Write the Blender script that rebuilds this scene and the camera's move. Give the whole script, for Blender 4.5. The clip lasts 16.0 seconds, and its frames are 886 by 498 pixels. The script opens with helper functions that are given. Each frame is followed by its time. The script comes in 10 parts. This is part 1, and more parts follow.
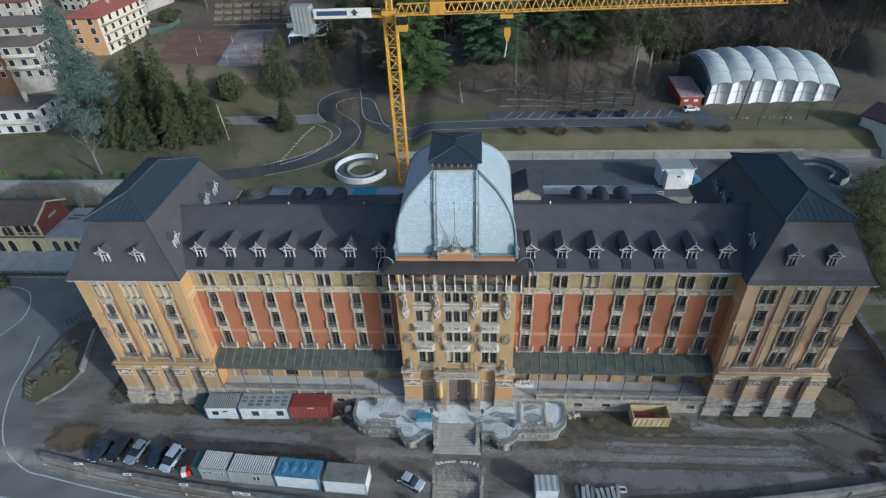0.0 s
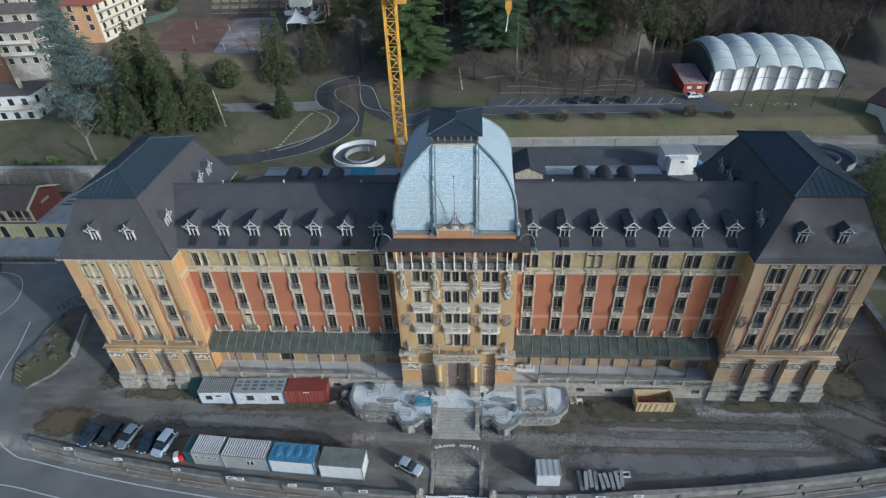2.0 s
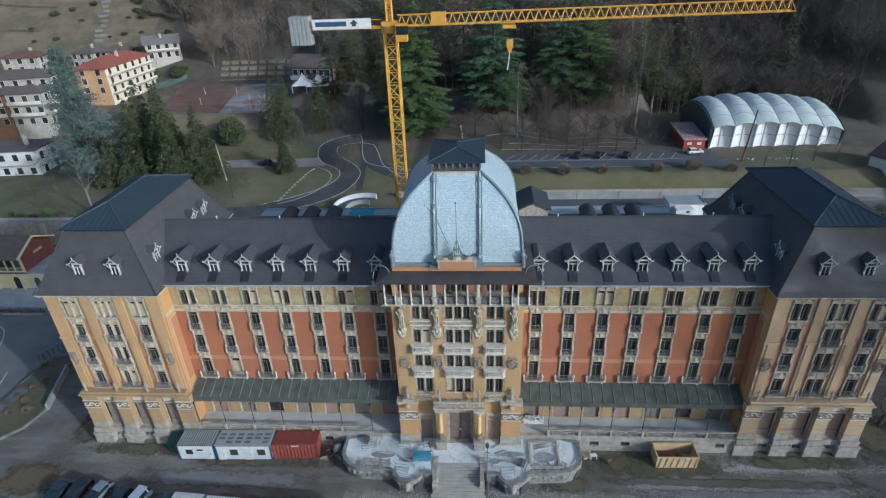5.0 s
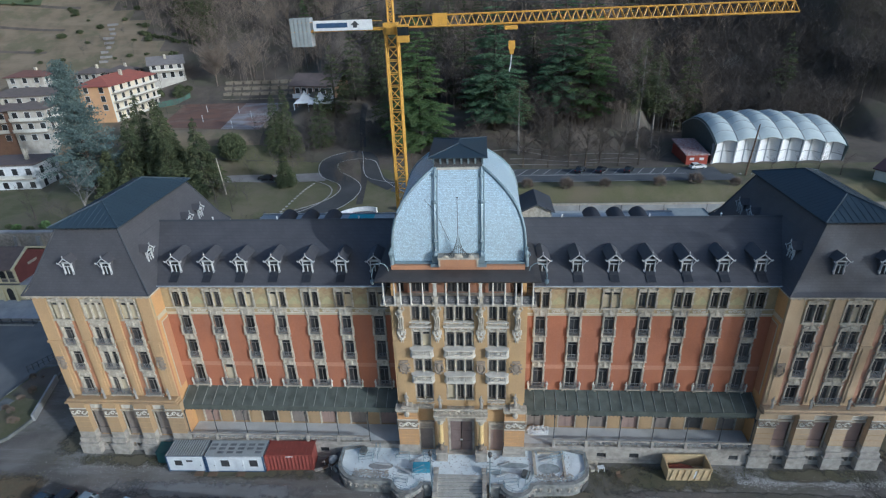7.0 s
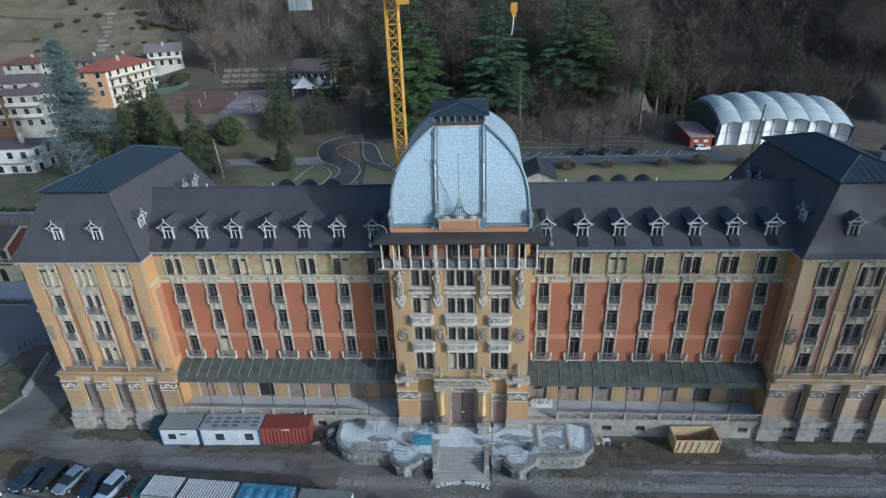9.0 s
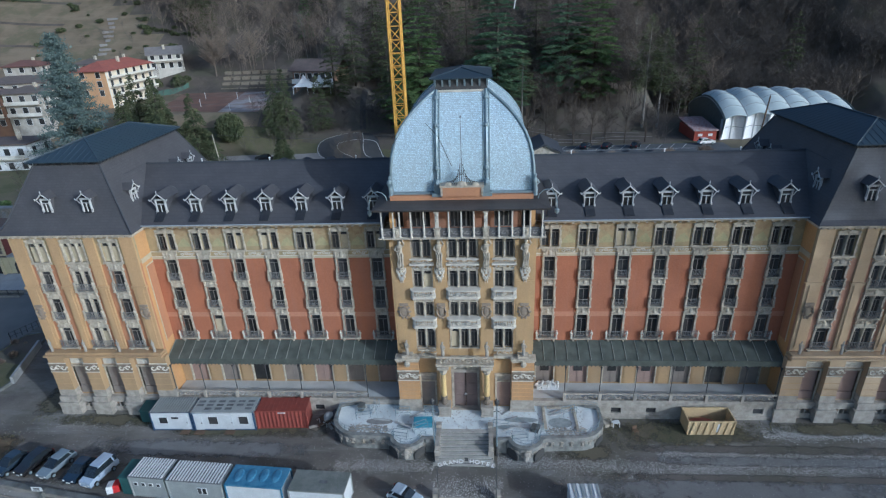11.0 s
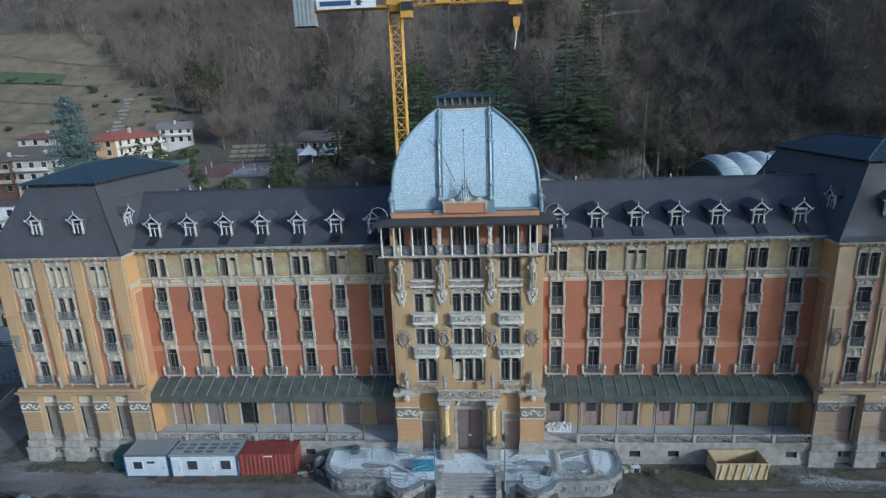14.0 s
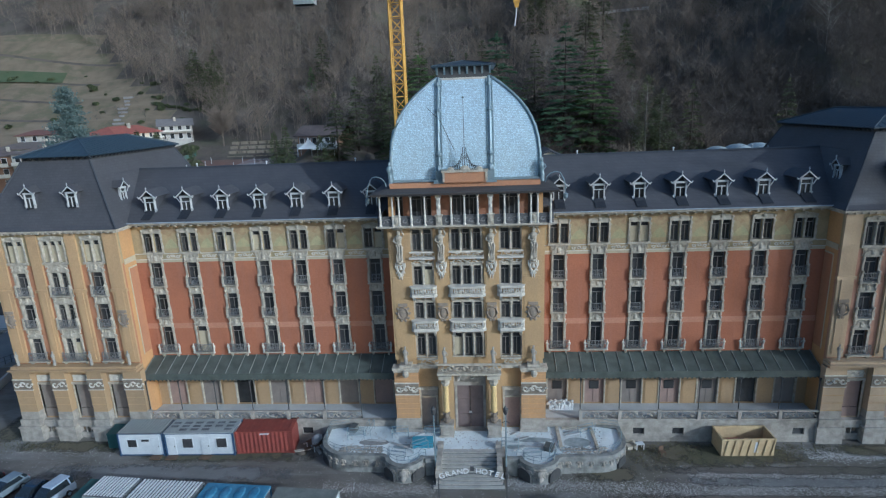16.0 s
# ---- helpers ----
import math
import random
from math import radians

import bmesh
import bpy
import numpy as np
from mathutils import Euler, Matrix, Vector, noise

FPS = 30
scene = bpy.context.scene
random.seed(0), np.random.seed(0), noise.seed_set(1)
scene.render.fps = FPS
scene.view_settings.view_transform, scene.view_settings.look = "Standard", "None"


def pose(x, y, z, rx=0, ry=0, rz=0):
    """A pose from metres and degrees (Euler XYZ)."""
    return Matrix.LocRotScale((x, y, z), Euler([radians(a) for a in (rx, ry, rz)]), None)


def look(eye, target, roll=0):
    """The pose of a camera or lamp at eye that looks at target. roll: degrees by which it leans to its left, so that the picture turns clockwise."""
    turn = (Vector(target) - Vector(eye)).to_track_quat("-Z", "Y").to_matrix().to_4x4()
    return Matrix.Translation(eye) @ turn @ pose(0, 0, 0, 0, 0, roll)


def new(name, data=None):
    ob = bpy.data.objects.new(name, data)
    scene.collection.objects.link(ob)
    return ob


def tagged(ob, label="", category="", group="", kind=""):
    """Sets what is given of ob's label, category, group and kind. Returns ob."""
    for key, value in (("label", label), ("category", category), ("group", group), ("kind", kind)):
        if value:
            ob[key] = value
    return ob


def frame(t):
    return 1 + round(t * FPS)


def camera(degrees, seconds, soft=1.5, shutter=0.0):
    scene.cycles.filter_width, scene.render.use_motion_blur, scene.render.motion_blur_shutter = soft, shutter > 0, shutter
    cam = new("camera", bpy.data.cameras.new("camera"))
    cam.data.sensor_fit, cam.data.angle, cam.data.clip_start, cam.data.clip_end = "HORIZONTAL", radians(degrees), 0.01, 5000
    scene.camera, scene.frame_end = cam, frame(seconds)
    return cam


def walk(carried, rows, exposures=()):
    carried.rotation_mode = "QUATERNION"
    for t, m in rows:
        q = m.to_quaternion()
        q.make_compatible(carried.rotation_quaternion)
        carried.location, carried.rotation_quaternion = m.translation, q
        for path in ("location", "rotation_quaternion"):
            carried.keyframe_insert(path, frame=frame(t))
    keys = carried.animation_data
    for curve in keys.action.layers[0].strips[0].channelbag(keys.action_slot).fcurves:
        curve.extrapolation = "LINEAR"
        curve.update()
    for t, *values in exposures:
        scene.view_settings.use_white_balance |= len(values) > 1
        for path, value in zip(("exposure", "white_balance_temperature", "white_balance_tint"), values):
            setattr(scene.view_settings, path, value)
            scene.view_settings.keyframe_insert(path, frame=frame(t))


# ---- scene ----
cam = camera(77.0, 16.0, soft=1.25)
PATH = [
    (0, (2.926, -50.302, 65.686), (2.798, -48.69, 64.509), -2.5),
    (0.5, (2.94, -50.326, 65.086), (2.812, -48.714, 63.909), -2.5),
    (1, (2.888, -50.287, 64.362), (2.761, -48.676, 63.184), -2.5),
    (1.5, (2.857, -50.283, 63.537), (2.731, -48.673, 62.358), -2.4),
    (2, (2.887, -50.253, 62.591), (2.76, -48.644, 61.411), -2.4),
    (2.5, (2.83, -50.184, 61.569), (2.703, -48.574, 60.389), -2.4),
    (3, (2.787, -50.152, 60.608), (2.662, -48.543, 59.427), -2.4),
    (3.5, (2.747, -50.077, 59.728), (2.62, -48.457, 58.563), -2.3),
    (4, (2.655, -50.031, 58.764), (2.527, -48.359, 57.674), -2.3),
    (4.5, (2.695, -49.956, 57.804), (2.564, -48.237, 56.79), -2.3),
    (7, (2.567, -49.828, 53.2), (2.431, -48.029, 52.336), -2.1),
    (7.5, (2.5, -49.773, 52.221), (2.363, -47.975, 51.356), -2.1),
    (8, (2.475, -49.759, 51.071), (2.337, -47.96, 50.206), -2.2),
    (8.5, (2.455, -49.804, 49.986), (2.316, -48.006, 49.121), -2.2),
    (9, (2.419, -49.82, 48.97), (2.281, -48.022, 48.105), -2.2),
    (9.5, (2.388, -49.855, 47.742), (2.249, -48.057, 46.878), -2.2),
    (10, (2.345, -49.834, 46.465), (2.205, -48.029, 45.616), -2.3),
    (12.5, (1.946, -49.875, 40.088), (1.804, -48.012, 39.375), -2.3),
    (13, (1.911, -49.868, 38.793), (1.77, -47.982, 38.145), -2.3),
    (13.5, (1.846, -49.859, 37.756), (1.704, -47.951, 37.173), -2.3),
    (14, (1.762, -49.838, 36.872), (1.621, -47.911, 36.356), -2.2),
    (14.5, (1.701, -49.828, 35.963), (1.56, -47.895, 35.469), -2.2),
    (15, (1.728, -49.84, 35.104), (1.587, -47.907, 34.609), -2.2),
    (15.5, (1.757, -49.787, 34.269), (1.614, -47.855, 33.772), -2.2),
    (16, (1.744, -49.793, 33.512), (1.601, -47.861, 33.015), -2.3),
]
walk(cam, [(t, look(eye, target, roll)) for t, eye, target, roll in PATH], [(0.0, 0.08, 5230, 5), (4.5, 0.05, 5080, 5), (10.0, -0.02, 4830, 5), (16.0, -0.11, 4670, 3)])


# world and sun
world = bpy.data.worlds.new("sky")
scene.world = world
world.use_nodes = True
wn = world.node_tree.nodes
wl = world.node_tree.links
SUN_EL, SUN_AZ = 19.0, 57.0      # height of the sun, and its turn from the facade's front towards +x
sky = wn.new("ShaderNodeTexSky")
sky.sky_type = "NISHITA"
sky.sun_disc = False
sky.dust_density = 3.0
sky.ozone_density = 0.8
sky.sun_elevation = radians(SUN_EL)
sky.sun_rotation = radians(180 - SUN_AZ)
wl.new(sky.outputs[0], wn["Background"].inputs[0])
wn["Background"].inputs[1].default_value = 0.14
to_sun = Vector((math.sin(radians(SUN_AZ)) * math.cos(radians(SUN_EL)), -math.cos(radians(SUN_AZ)) * math.cos(radians(SUN_EL)), math.sin(radians(SUN_EL))))
sun = new("sun", bpy.data.lights.new("sun", "SUN"))
sun.data.energy = 2.4
sun.data.angle = radians(1.0)
sun.data.color = (1.0, 0.96, 0.9)
sun.matrix_world = look(to_sun * 300, (0, 0, 0))


# materials
def mat(name, base, other=None, rough=0.8, scale=1.0, fine=12.0, bump=0.15, metal=0.0, amount=0.6, spec=0.35, vary=0.0, detail=6.0, grit=0.22):
    """A surface with blotches of a second colour, finer grain and relief."""
    m = bpy.data.materials.new(name)
    m.use_nodes = True
    n, l = m.node_tree.nodes, m.node_tree.links
    p = n["Principled BSDF"]
    co = n.new("ShaderNodeTexCoord")
    a, b = n.new("ShaderNodeTexNoise"), n.new("ShaderNodeTexNoise")
    a.inputs["Scale"].default_value, b.inputs["Scale"].default_value = scale, fine
    a.inputs["Detail"].default_value = detail
    b.inputs["Detail"].default_value = 4.0
    for t in (a, b):
        l.new(co.outputs["Object"], t.inputs["Vector"])
    other = other or tuple(c * 0.65 for c in base)
    ramp = n.new("ShaderNodeValToRGB")
    ramp.color_ramp.elements[0].position, ramp.color_ramp.elements[1].position = 0.36, 0.66
    l.new(a.outputs[0], ramp.inputs[0])
    mix = n.new("ShaderNodeMix")
    mix.data_type = "RGBA"
    mix.inputs[6].default_value, mix.inputs[7].default_value = (*base, 1), (*other, 1)
    fac = n.new("ShaderNodeMath")
    fac.operation = "MULTIPLY"
    fac.inputs[1].default_value = amount
    l.new(ramp.outputs[0], fac.inputs[0])
    l.new(fac.outputs[0], mix.inputs[0])
    hsv = n.new("ShaderNodeHueSaturation")
    grain = n.new("ShaderNodeMapRange")
    grain.inputs[3].default_value, grain.inputs[4].default_value = 1 - grit, 1 + grit
    l.new(b.outputs[0], grain.inputs[0])
    value = grain.outputs[0]
    if vary:
        info = n.new("ShaderNodeObjectInfo")
        span = n.new("ShaderNodeMapRange")
        span.inputs[3].default_value, span.inputs[4].default_value = 1 - vary, 1 + vary
        l.new(info.outputs["Random"], span.inputs[0])
        times = n.new("ShaderNodeMath")
        times.operation = "MULTIPLY"
        l.new(value, times.inputs[0])
        l.new(span.outputs[0], times.inputs[1])
        value = times.outputs[0]
    l.new(value, hsv.inputs["Value"])
    l.new(mix.outputs[2], hsv.inputs["Color"])
    l.new(hsv.outputs[0], p.inputs["Base Color"])
    p.inputs["Roughness"].default_value = rough
    p.inputs["Metallic"].default_value = metal
    p.inputs["Specular IOR Level"].default_value = spec
    if bump:
        bp = n.new("ShaderNodeBump")
        bp.inputs["Strength"].default_value = bump
        bp.inputs["Distance"].default_value = 0.05
        l.new(b.outputs[0], bp.inputs["Height"])
        l.new(bp.outputs[0], p.inputs["Normal"])
    return m


ASPHALT = mat("asphalt", (0.08, 0.085, 0.09), (0.12, 0.122, 0.125), 0.85, 0.25, 30, 0.2)


def trodden(name, tones, stretch=(0.05, 0.3), fine=5.0, rough=0.95):
    """Ground in several tones, drawn out along the ways that wheels take, with coarse grit."""
    m = mat(name, tones[0], tones[1], rough, 0.22, fine, 0.5, amount=0.9)
    n, l = m.node_tree.nodes, m.node_tree.links
    p = n["Principled BSDF"]
    co, mp = n.new("ShaderNodeTexCoord"), n.new("ShaderNodeMapping")
    mp.inputs["Scale"].default_value = (stretch[0], stretch[1], 0.2)
    l.new(co.outputs["Object"], mp.inputs[0])
    src = p.inputs["Base Color"].links[0].from_socket
    for k, (scale, lo, hi, vec, tone) in enumerate(((1.0, 0.48, 0.62, mp.outputs[0], tones[2]), (0.09, 0.5, 0.6, co.outputs["Object"], tones[3]), (9.0, 0.62, 0.7, co.outputs["Object"], tones[4]))):
        nz, ramp, mx = n.new("ShaderNodeTexNoise"), n.new("ShaderNodeMapRange"), n.new("ShaderNodeMix")
        nz.inputs["Scale"].default_value, nz.inputs["Detail"].default_value = scale, 8.0
        nz.inputs["Roughness"].default_value = 0.65
        l.new(vec, nz.inputs["Vector"])
        l.new(nz.outputs[0], ramp.inputs[0])
        ramp.inputs[1].default_value, ramp.inputs[2].default_value = lo, hi
        ramp.inputs[4].default_value = 0.75 if fine < 6 else 0.5
        mx.data_type = "RGBA"
        l.new(ramp.outputs[0], mx.inputs[0])
        l.new(src, mx.inputs[6])
        mx.inputs[7].default_value = (*tone, 1)
        src = mx.outputs[2]
    l.new(src, p.inputs["Base Color"])
    return m


GRAVEL = trodden("gravel", ((0.175, 0.157, 0.135), (0.1, 0.091, 0.079), (0.25, 0.24, 0.222), (0.115, 0.105, 0.08), (0.36, 0.345, 0.32)))


def render_coat(name, base, other):
    """Lime render with rain streaks, patches of old repairs and grey grime."""
    m = trodden(name, (base, other, tuple(0.8 * c + 0.03 for c in base), tuple(1.04 * c for c in base), tuple(0.72 * c + 0.03 for c in base)), (0.7, 0.7), 7.0, 0.86)
    for nd in m.node_tree.nodes:
        if nd.bl_idname == "ShaderNodeMapping":
            nd.inputs["Scale"].default_value = (1.6, 1.6, 0.13)
    return m



RUBBLE = mat("rubble", (0.3, 0.29, 0.27), (0.18, 0.17, 0.16), 0.95, 2.0, 9, 0.6)
ROADGREY = mat("worn_asphalt", (0.185, 0.182, 0.17), (0.133, 0.132, 0.127), 0.85, 0.18, 25, 0.2, amount=0.9)
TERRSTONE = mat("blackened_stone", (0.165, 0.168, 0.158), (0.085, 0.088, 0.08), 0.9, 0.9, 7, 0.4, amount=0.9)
GRASS = trodden("grass", ((0.105, 0.104, 0.052), (0.14, 0.124, 0.072), (0.082, 0.088, 0.04), (0.145, 0.12, 0.08), (0.2, 0.168, 0.115)), (0.12, 0.2))
EARTH = trodden("woodland_floor", ((0.125, 0.102, 0.08), (0.085, 0.072, 0.057), (0.1, 0.095, 0.06), (0.14, 0.115, 0.09), (0.18, 0.15, 0.12)), (0.08, 0.15))
ORANGE = render_coat("orange_render", (0.56, 0.325, 0.13), (0.475, 0.275, 0.12))
RED = render_coat("red_render", (0.385, 0.15, 0.076), (0.315, 0.13, 0.072))
# duller ochre; under the canopy the shade is put into this colour too
DULLOCHRE = render_coat("dull_ochre_render", (0.41, 0.28, 0.145), (0.33, 0.235, 0.135))
PILASTER = render_coat("orange_ochre_render", (0.49, 0.325, 0.162), (0.42, 0.283, 0.147))
CREAM = render_coat("cream_render", (0.47, 0.318, 0.152), (0.39, 0.268, 0.14))
TOWERFOOT = render_coat("orange_tower_render", (0.49, 0.295, 0.135), (0.41, 0.25, 0.125))
# right pavilion's coats: less saturated than the left's
BEIGEPIL = render_coat("beige_render", (0.5, 0.372, 0.225), (0.42, 0.315, 0.197))
BEIGEFOOT = render_coat("pale_ochre_render", (0.47, 0.35, 0.22), (0.39, 0.296, 0.192))
PALESALMON = render_coat("pale_salmon_render", (0.45, 0.25, 0.16), (0.385, 0.222, 0.147))
# darker blotches stand in for the crevice shade of carved ornament
PALE = mat("pale_stone", (0.51, 0.455, 0.36), (0.31, 0.275, 0.21), 0.85, 2.4, 11, 0.5, amount=0.85, detail=4.0)
GREYSTONE = mat("grey_stone", (0.4, 0.365, 0.31), (0.25, 0.226, 0.19), 0.88, 1.6, 9, 0.5, amount=0.85)
DUSTY = mat("dusty_screed", (0.78, 0.81, 0.79), (0.54, 0.575, 0.57), 0.9, 0.32, 5, 0.25, amount=0.9, grit=0.12)
SLATE = mat("slate_roof", (0.06, 0.063, 0.07), (0.045, 0.047, 0.053), 0.62, 0.35, 8, 0.2)
COPPER = mat("dark_seamed_metal", (0.03, 0.047, 0.06), (0.025, 0.038, 0.049), 0.5, 0.4, 6, 0.1, spec=0.5)
CANOPY = mat("green_grey_canopy_metal", (0.1, 0.112, 0.097), (0.062, 0.07, 0.058), 0.62, 0.9, 8, 0.15, amount=0.9)
ZINCTRIM = mat("zinc_trim", (0.25, 0.31, 0.33), (0.18, 0.22, 0.24), 0.5, 0.8, 6, 0.1, metal=0.3)
WHITE = mat("white_paint", (0.72, 0.72, 0.7), (0.55, 0.55, 0.54), 0.6, 1.5, 9, 0.05, amount=0.5)
GLASS = mat("dark_glass", (0.042, 0.042, 0.042), (0.07, 0.068, 0.066), 0.08, 0.8, 3, 0.0, spec=0.6, vary=0.5)
BLIND = mat("cream_blind", (0.5, 0.43, 0.29), (0.42, 0.36, 0.25), 0.8, 2.0, 9, 0.05)
IRON = mat("dark_iron", (0.05, 0.05, 0.05), (0.08, 0.075, 0.07), 0.6, 3, 12, 0.1, spec=0.5)
WOOD = mat("weathered_wood", (0.14, 0.09, 0.055), (0.09, 0.06, 0.04), 0.75, 2, 14, 0.2)
PALEFLOOR = mat("dusty_pale_floor", (0.52, 0.52, 0.5), (0.37, 0.37, 0.355), 0.9, 0.5, 8, 0.2)
CONCRETE = mat("concrete", (0.35, 0.35, 0.34), (0.22, 0.215, 0.2), 0.9, 0.5, 9, 0.25)
YELLOW = mat("yellow_crane_paint", (0.62, 0.34, 0.05), (0.48, 0.27, 0.05), 0.5, 1.5, 8, 0.05)
BARK = mat("bark", (0.085, 0.07, 0.055), (0.05, 0.042, 0.034), 0.9, 1.5, 9, 0.4)


# geometry
class G:
    """Corners and faces of one mesh."""

    def __init__(self):
        self.v, self.f = [], []

    def face(self, *pts):
        n = len(self.v)
        self.v += [tuple(p) for p in pts]
        self.f.append(tuple(range(n, n + len(pts))))
        return self

    def box(self, x0, x1, y0, y1, z0, z1):
        n = len(self.v)
        self.v += [(x, y, z) for z in (z0, z1) for y in (y0, y1) for x in (x0, x1)]
        self.f += [tuple(n + i for i in q) for q in ((0, 2, 3, 1), (4, 5, 7, 6), (0, 1, 5, 4), (2, 6, 7, 3), (0, 4, 6, 2), (1, 3, 7, 5))]
        return self

    def obox(self, c, sx, sy, sz, turn=0.0, m=None):
        """A box of that size standing on c, turned about z, or placed by m."""
        m = m or (Matrix.Translation(c) @ Matrix.Rotation(radians(turn), 4, "Z"))
        n = len(self.v)
        self.v += [tuple(m @ Vector((x * sx / 2, y * sy / 2, z * sz))) for z in (0, 1) for y in (-1, 1) for x in (-1, 1)]
        self.f += [tuple(n + i for i in q) for q in ((0, 2, 3, 1), (4, 5, 7, 6), (0, 1, 5, 4), (2, 6, 7, 3), (0, 4, 6, 2), (1, 3, 7, 5))]
        return self

    def loft(self, rings, close=True, caps=True):
        """Joins rings of equally many corners."""
        n, k = len(self.v), len(rings[0])
        for r in rings:
            self.v += [tuple(p) for p in r]
        for i in range(len(rings) - 1):
            for j in range(k if close else k - 1):
                a, b = n + i * k + j, n + i * k + (j + 1) % k
                self.f.append((a, b, b + k, a + k))
        if caps and close:
            self.f.append(tuple(range(n + k - 1, n - 1, -1)))
            self.f.append(tuple(range(n + (len(rings) - 1) * k, n + len(rings) * k)))
        return self

    def prism(self, pts, axis, lo, hi):
        """A flat outline pulled along an axis."""
        put = {"x": lambda a, b, t: (t, a, b), "y": lambda a, b, t: (a, t, b), "z": lambda a, b, t: (a, b, t)}[axis]
        return self.loft([[put(a, b, lo) for a, b in pts], [put(a, b, hi) for a, b in pts]])

    def cyl(self, x, y, z0, z1, r0, r1=None, n=8):
        r1 = r0 if r1 is None else r1
        ring = lambda r, z: [(x + r * math.cos(2 * math.pi * i / n), y + r * math.sin(2 * math.pi * i / n), z) for i in range(n)]
        return self.loft([ring(r0, z0), ring(r1, z1)])

    def lathe(self, x, y, profile, n=10):
        return self.loft([[(x + r * math.cos(2 * math.pi * i / n), y + r * math.sin(2 * math.pi * i / n), z) for i in range(n)] for r, z in profile])

    def tube(self, pts, r, n=5, r1=None):
        rings = []
        pts = [Vector(p) for p in pts]
        for i, p in enumerate(pts):
            d = (pts[min(i + 1, len(pts) - 1)] - pts[max(i - 1, 0)]).normalized()
            u = d.cross(Vector((0.31, 0.17, 0.93)) if abs(d.z) < 0.9 else Vector((1, 0, 0.1))).normalized()
            w = d.cross(u)
            q = r if r1 is None else r + (r1 - r) * i / max(1, len(pts) - 1)
            rings.append([p + q * (math.cos(2 * math.pi * j / n) * u + math.sin(2 * math.pi * j / n) * w) for j in range(n)])
        return self.loft(rings)

    def sphere(self, c, rx, ry, rz, n=8, m=5):
        rings = []
        for i in range(m + 1):
            a = -math.pi / 2 + math.pi * i / m
            q = max(0.02, math.cos(a))
            rings.append([(c[0] + rx * q * math.cos(2 * math.pi * j / n), c[1] + ry * q * math.sin(2 * math.pi * j / n), c[2] + rz * math.sin(a)) for j in range(n)])
        return self.loft(rings)

    def add(self, other, m):
        n = len(self.v)
        self.v += [tuple(m @ Vector(p)) for p in other.v]
        self.f += [tuple(i + n for i in q) for q in other.f]
        return self

    def mesh(self, name, material=None, smooth=False):
        me = bpy.data.meshes.new(name)
        me.from_pydata(self.v, [], self.f)
        bm = bmesh.new()
        bm.from_mesh(me)
        bmesh.ops.recalc_face_normals(bm, faces=bm.faces)
        bm.to_mesh(me)
        bm.free()
        if material:
            me.materials.append(material)
        if smooth:
            me.polygons.foreach_set("use_smooth", [True] * len(me.polygons))
        return me


def thing(name, label, category, at=(0, 0, 0), turn=0.0, group="", kind=""):
    ob = new(name)
    ob.matrix_basis = pose(*at, 0, 0, turn)
    return tagged(ob, label, category, group, kind)


def part(name, g, material, parent, label="", at=None, turn=0.0, smooth=False):
    """One mesh under a thing or a part. g: a G, or a mesh that others share."""
    ob = new(name, g.mesh(name, material, smooth) if isinstance(g, G) else g)
    ob.parent = parent
    if at:
        ob.matrix_basis = pose(*at, 0, 0, turn)
    if label:
        ob["label"] = label
    return ob


def solid(name, g, material, label, category, group="", kind="", at=None, turn=0.0, smooth=False):
    """A thing that is one mesh."""
    ob = new(name, g.mesh(name, material, smooth) if isinstance(g, G) else g)
    if at:
        ob.matrix_basis = pose(*at, 0, 0, turn)
    return tagged(ob, label, category, group, kind)


# ground
def step(a, b, t):
    t = min(1.0, max(0.0, (t - a) / (b - a)))
    return t * t * (3 - 2 * t)


def front_line(x):
    """y of the parapet between the forecourt and the road."""
    return -14.6 + 0.00185 * (x - 1) ** 2


def height(x, y):
    """The lie of the land."""
    left = step(-46, -56, x)
    z = 6.6 * step(47.6, 48.6, y) * (1 - left)
    z += left * (2.5 * step(32, 50, y) + 5.3 * step(52.5, 53.5, y) + 2.2 * step(55, 78, y))
    right = step(5, 25, x)
    # bank behind the rear yard
    z += (1.7 * step(65.6, 66.0, y) + 3.0 * step(66, 69.5, y)) * step(-14, -8, x)
    z += (1 - step(-14, -8, x)) * (1 - left) * 3.2 * step(60, 78, y)
    z += (1 - right) * (3.0 * step(80, 96, y)) * (1 - left)
    z += left * 8.6 * step(82, 98, y - 13 * step(-97, -107, x))
    hill = max(0.0, y - (130 - 32 * right + 24 * step(46, 56, x) * step(112, 100, x) + 9 * step(-50, -60, x)))
    z += (4 + 12 * (1 - step(-60, -20, x))) * step(96, 125, y) * (1 - right) * (1 - left) + hill * (0.5 + 0.12 * step(150, 260, y))
    z += 6 * noise.noise(Vector((x * 0.012, y * 0.012, 3.1))) * step(130, 220, y)
    # assumed slope on the right, tilted away from the sun to darken its woods
    z += 0.55 * min(48.0, max(0.0, x - 58)) * step(112, 160, y) * (1 - 0.7 * step(145, 215, y))
    # unseen bank added to lift the shading trees at the forecourt's end
    z += 11.0 * step(63, 80, x) * step(10, 0, y)
    # the road in front lies lower
    low = step(0.0, 1.2, (front_line(x) if abs(x) < 62 else front_line(62)) - y)
    cut = step(-10.3, -12.4, y) if -3.2 < x < 3.9 else 0.0
    return z - max(1.3 * low, 1.45 * cut)


def grid_lines(marks):
    out = []
    for a, b, n in marks:
        out += [a + (b - a) * i / n for i in range(n)]
    return out + [marks[-1][1]]


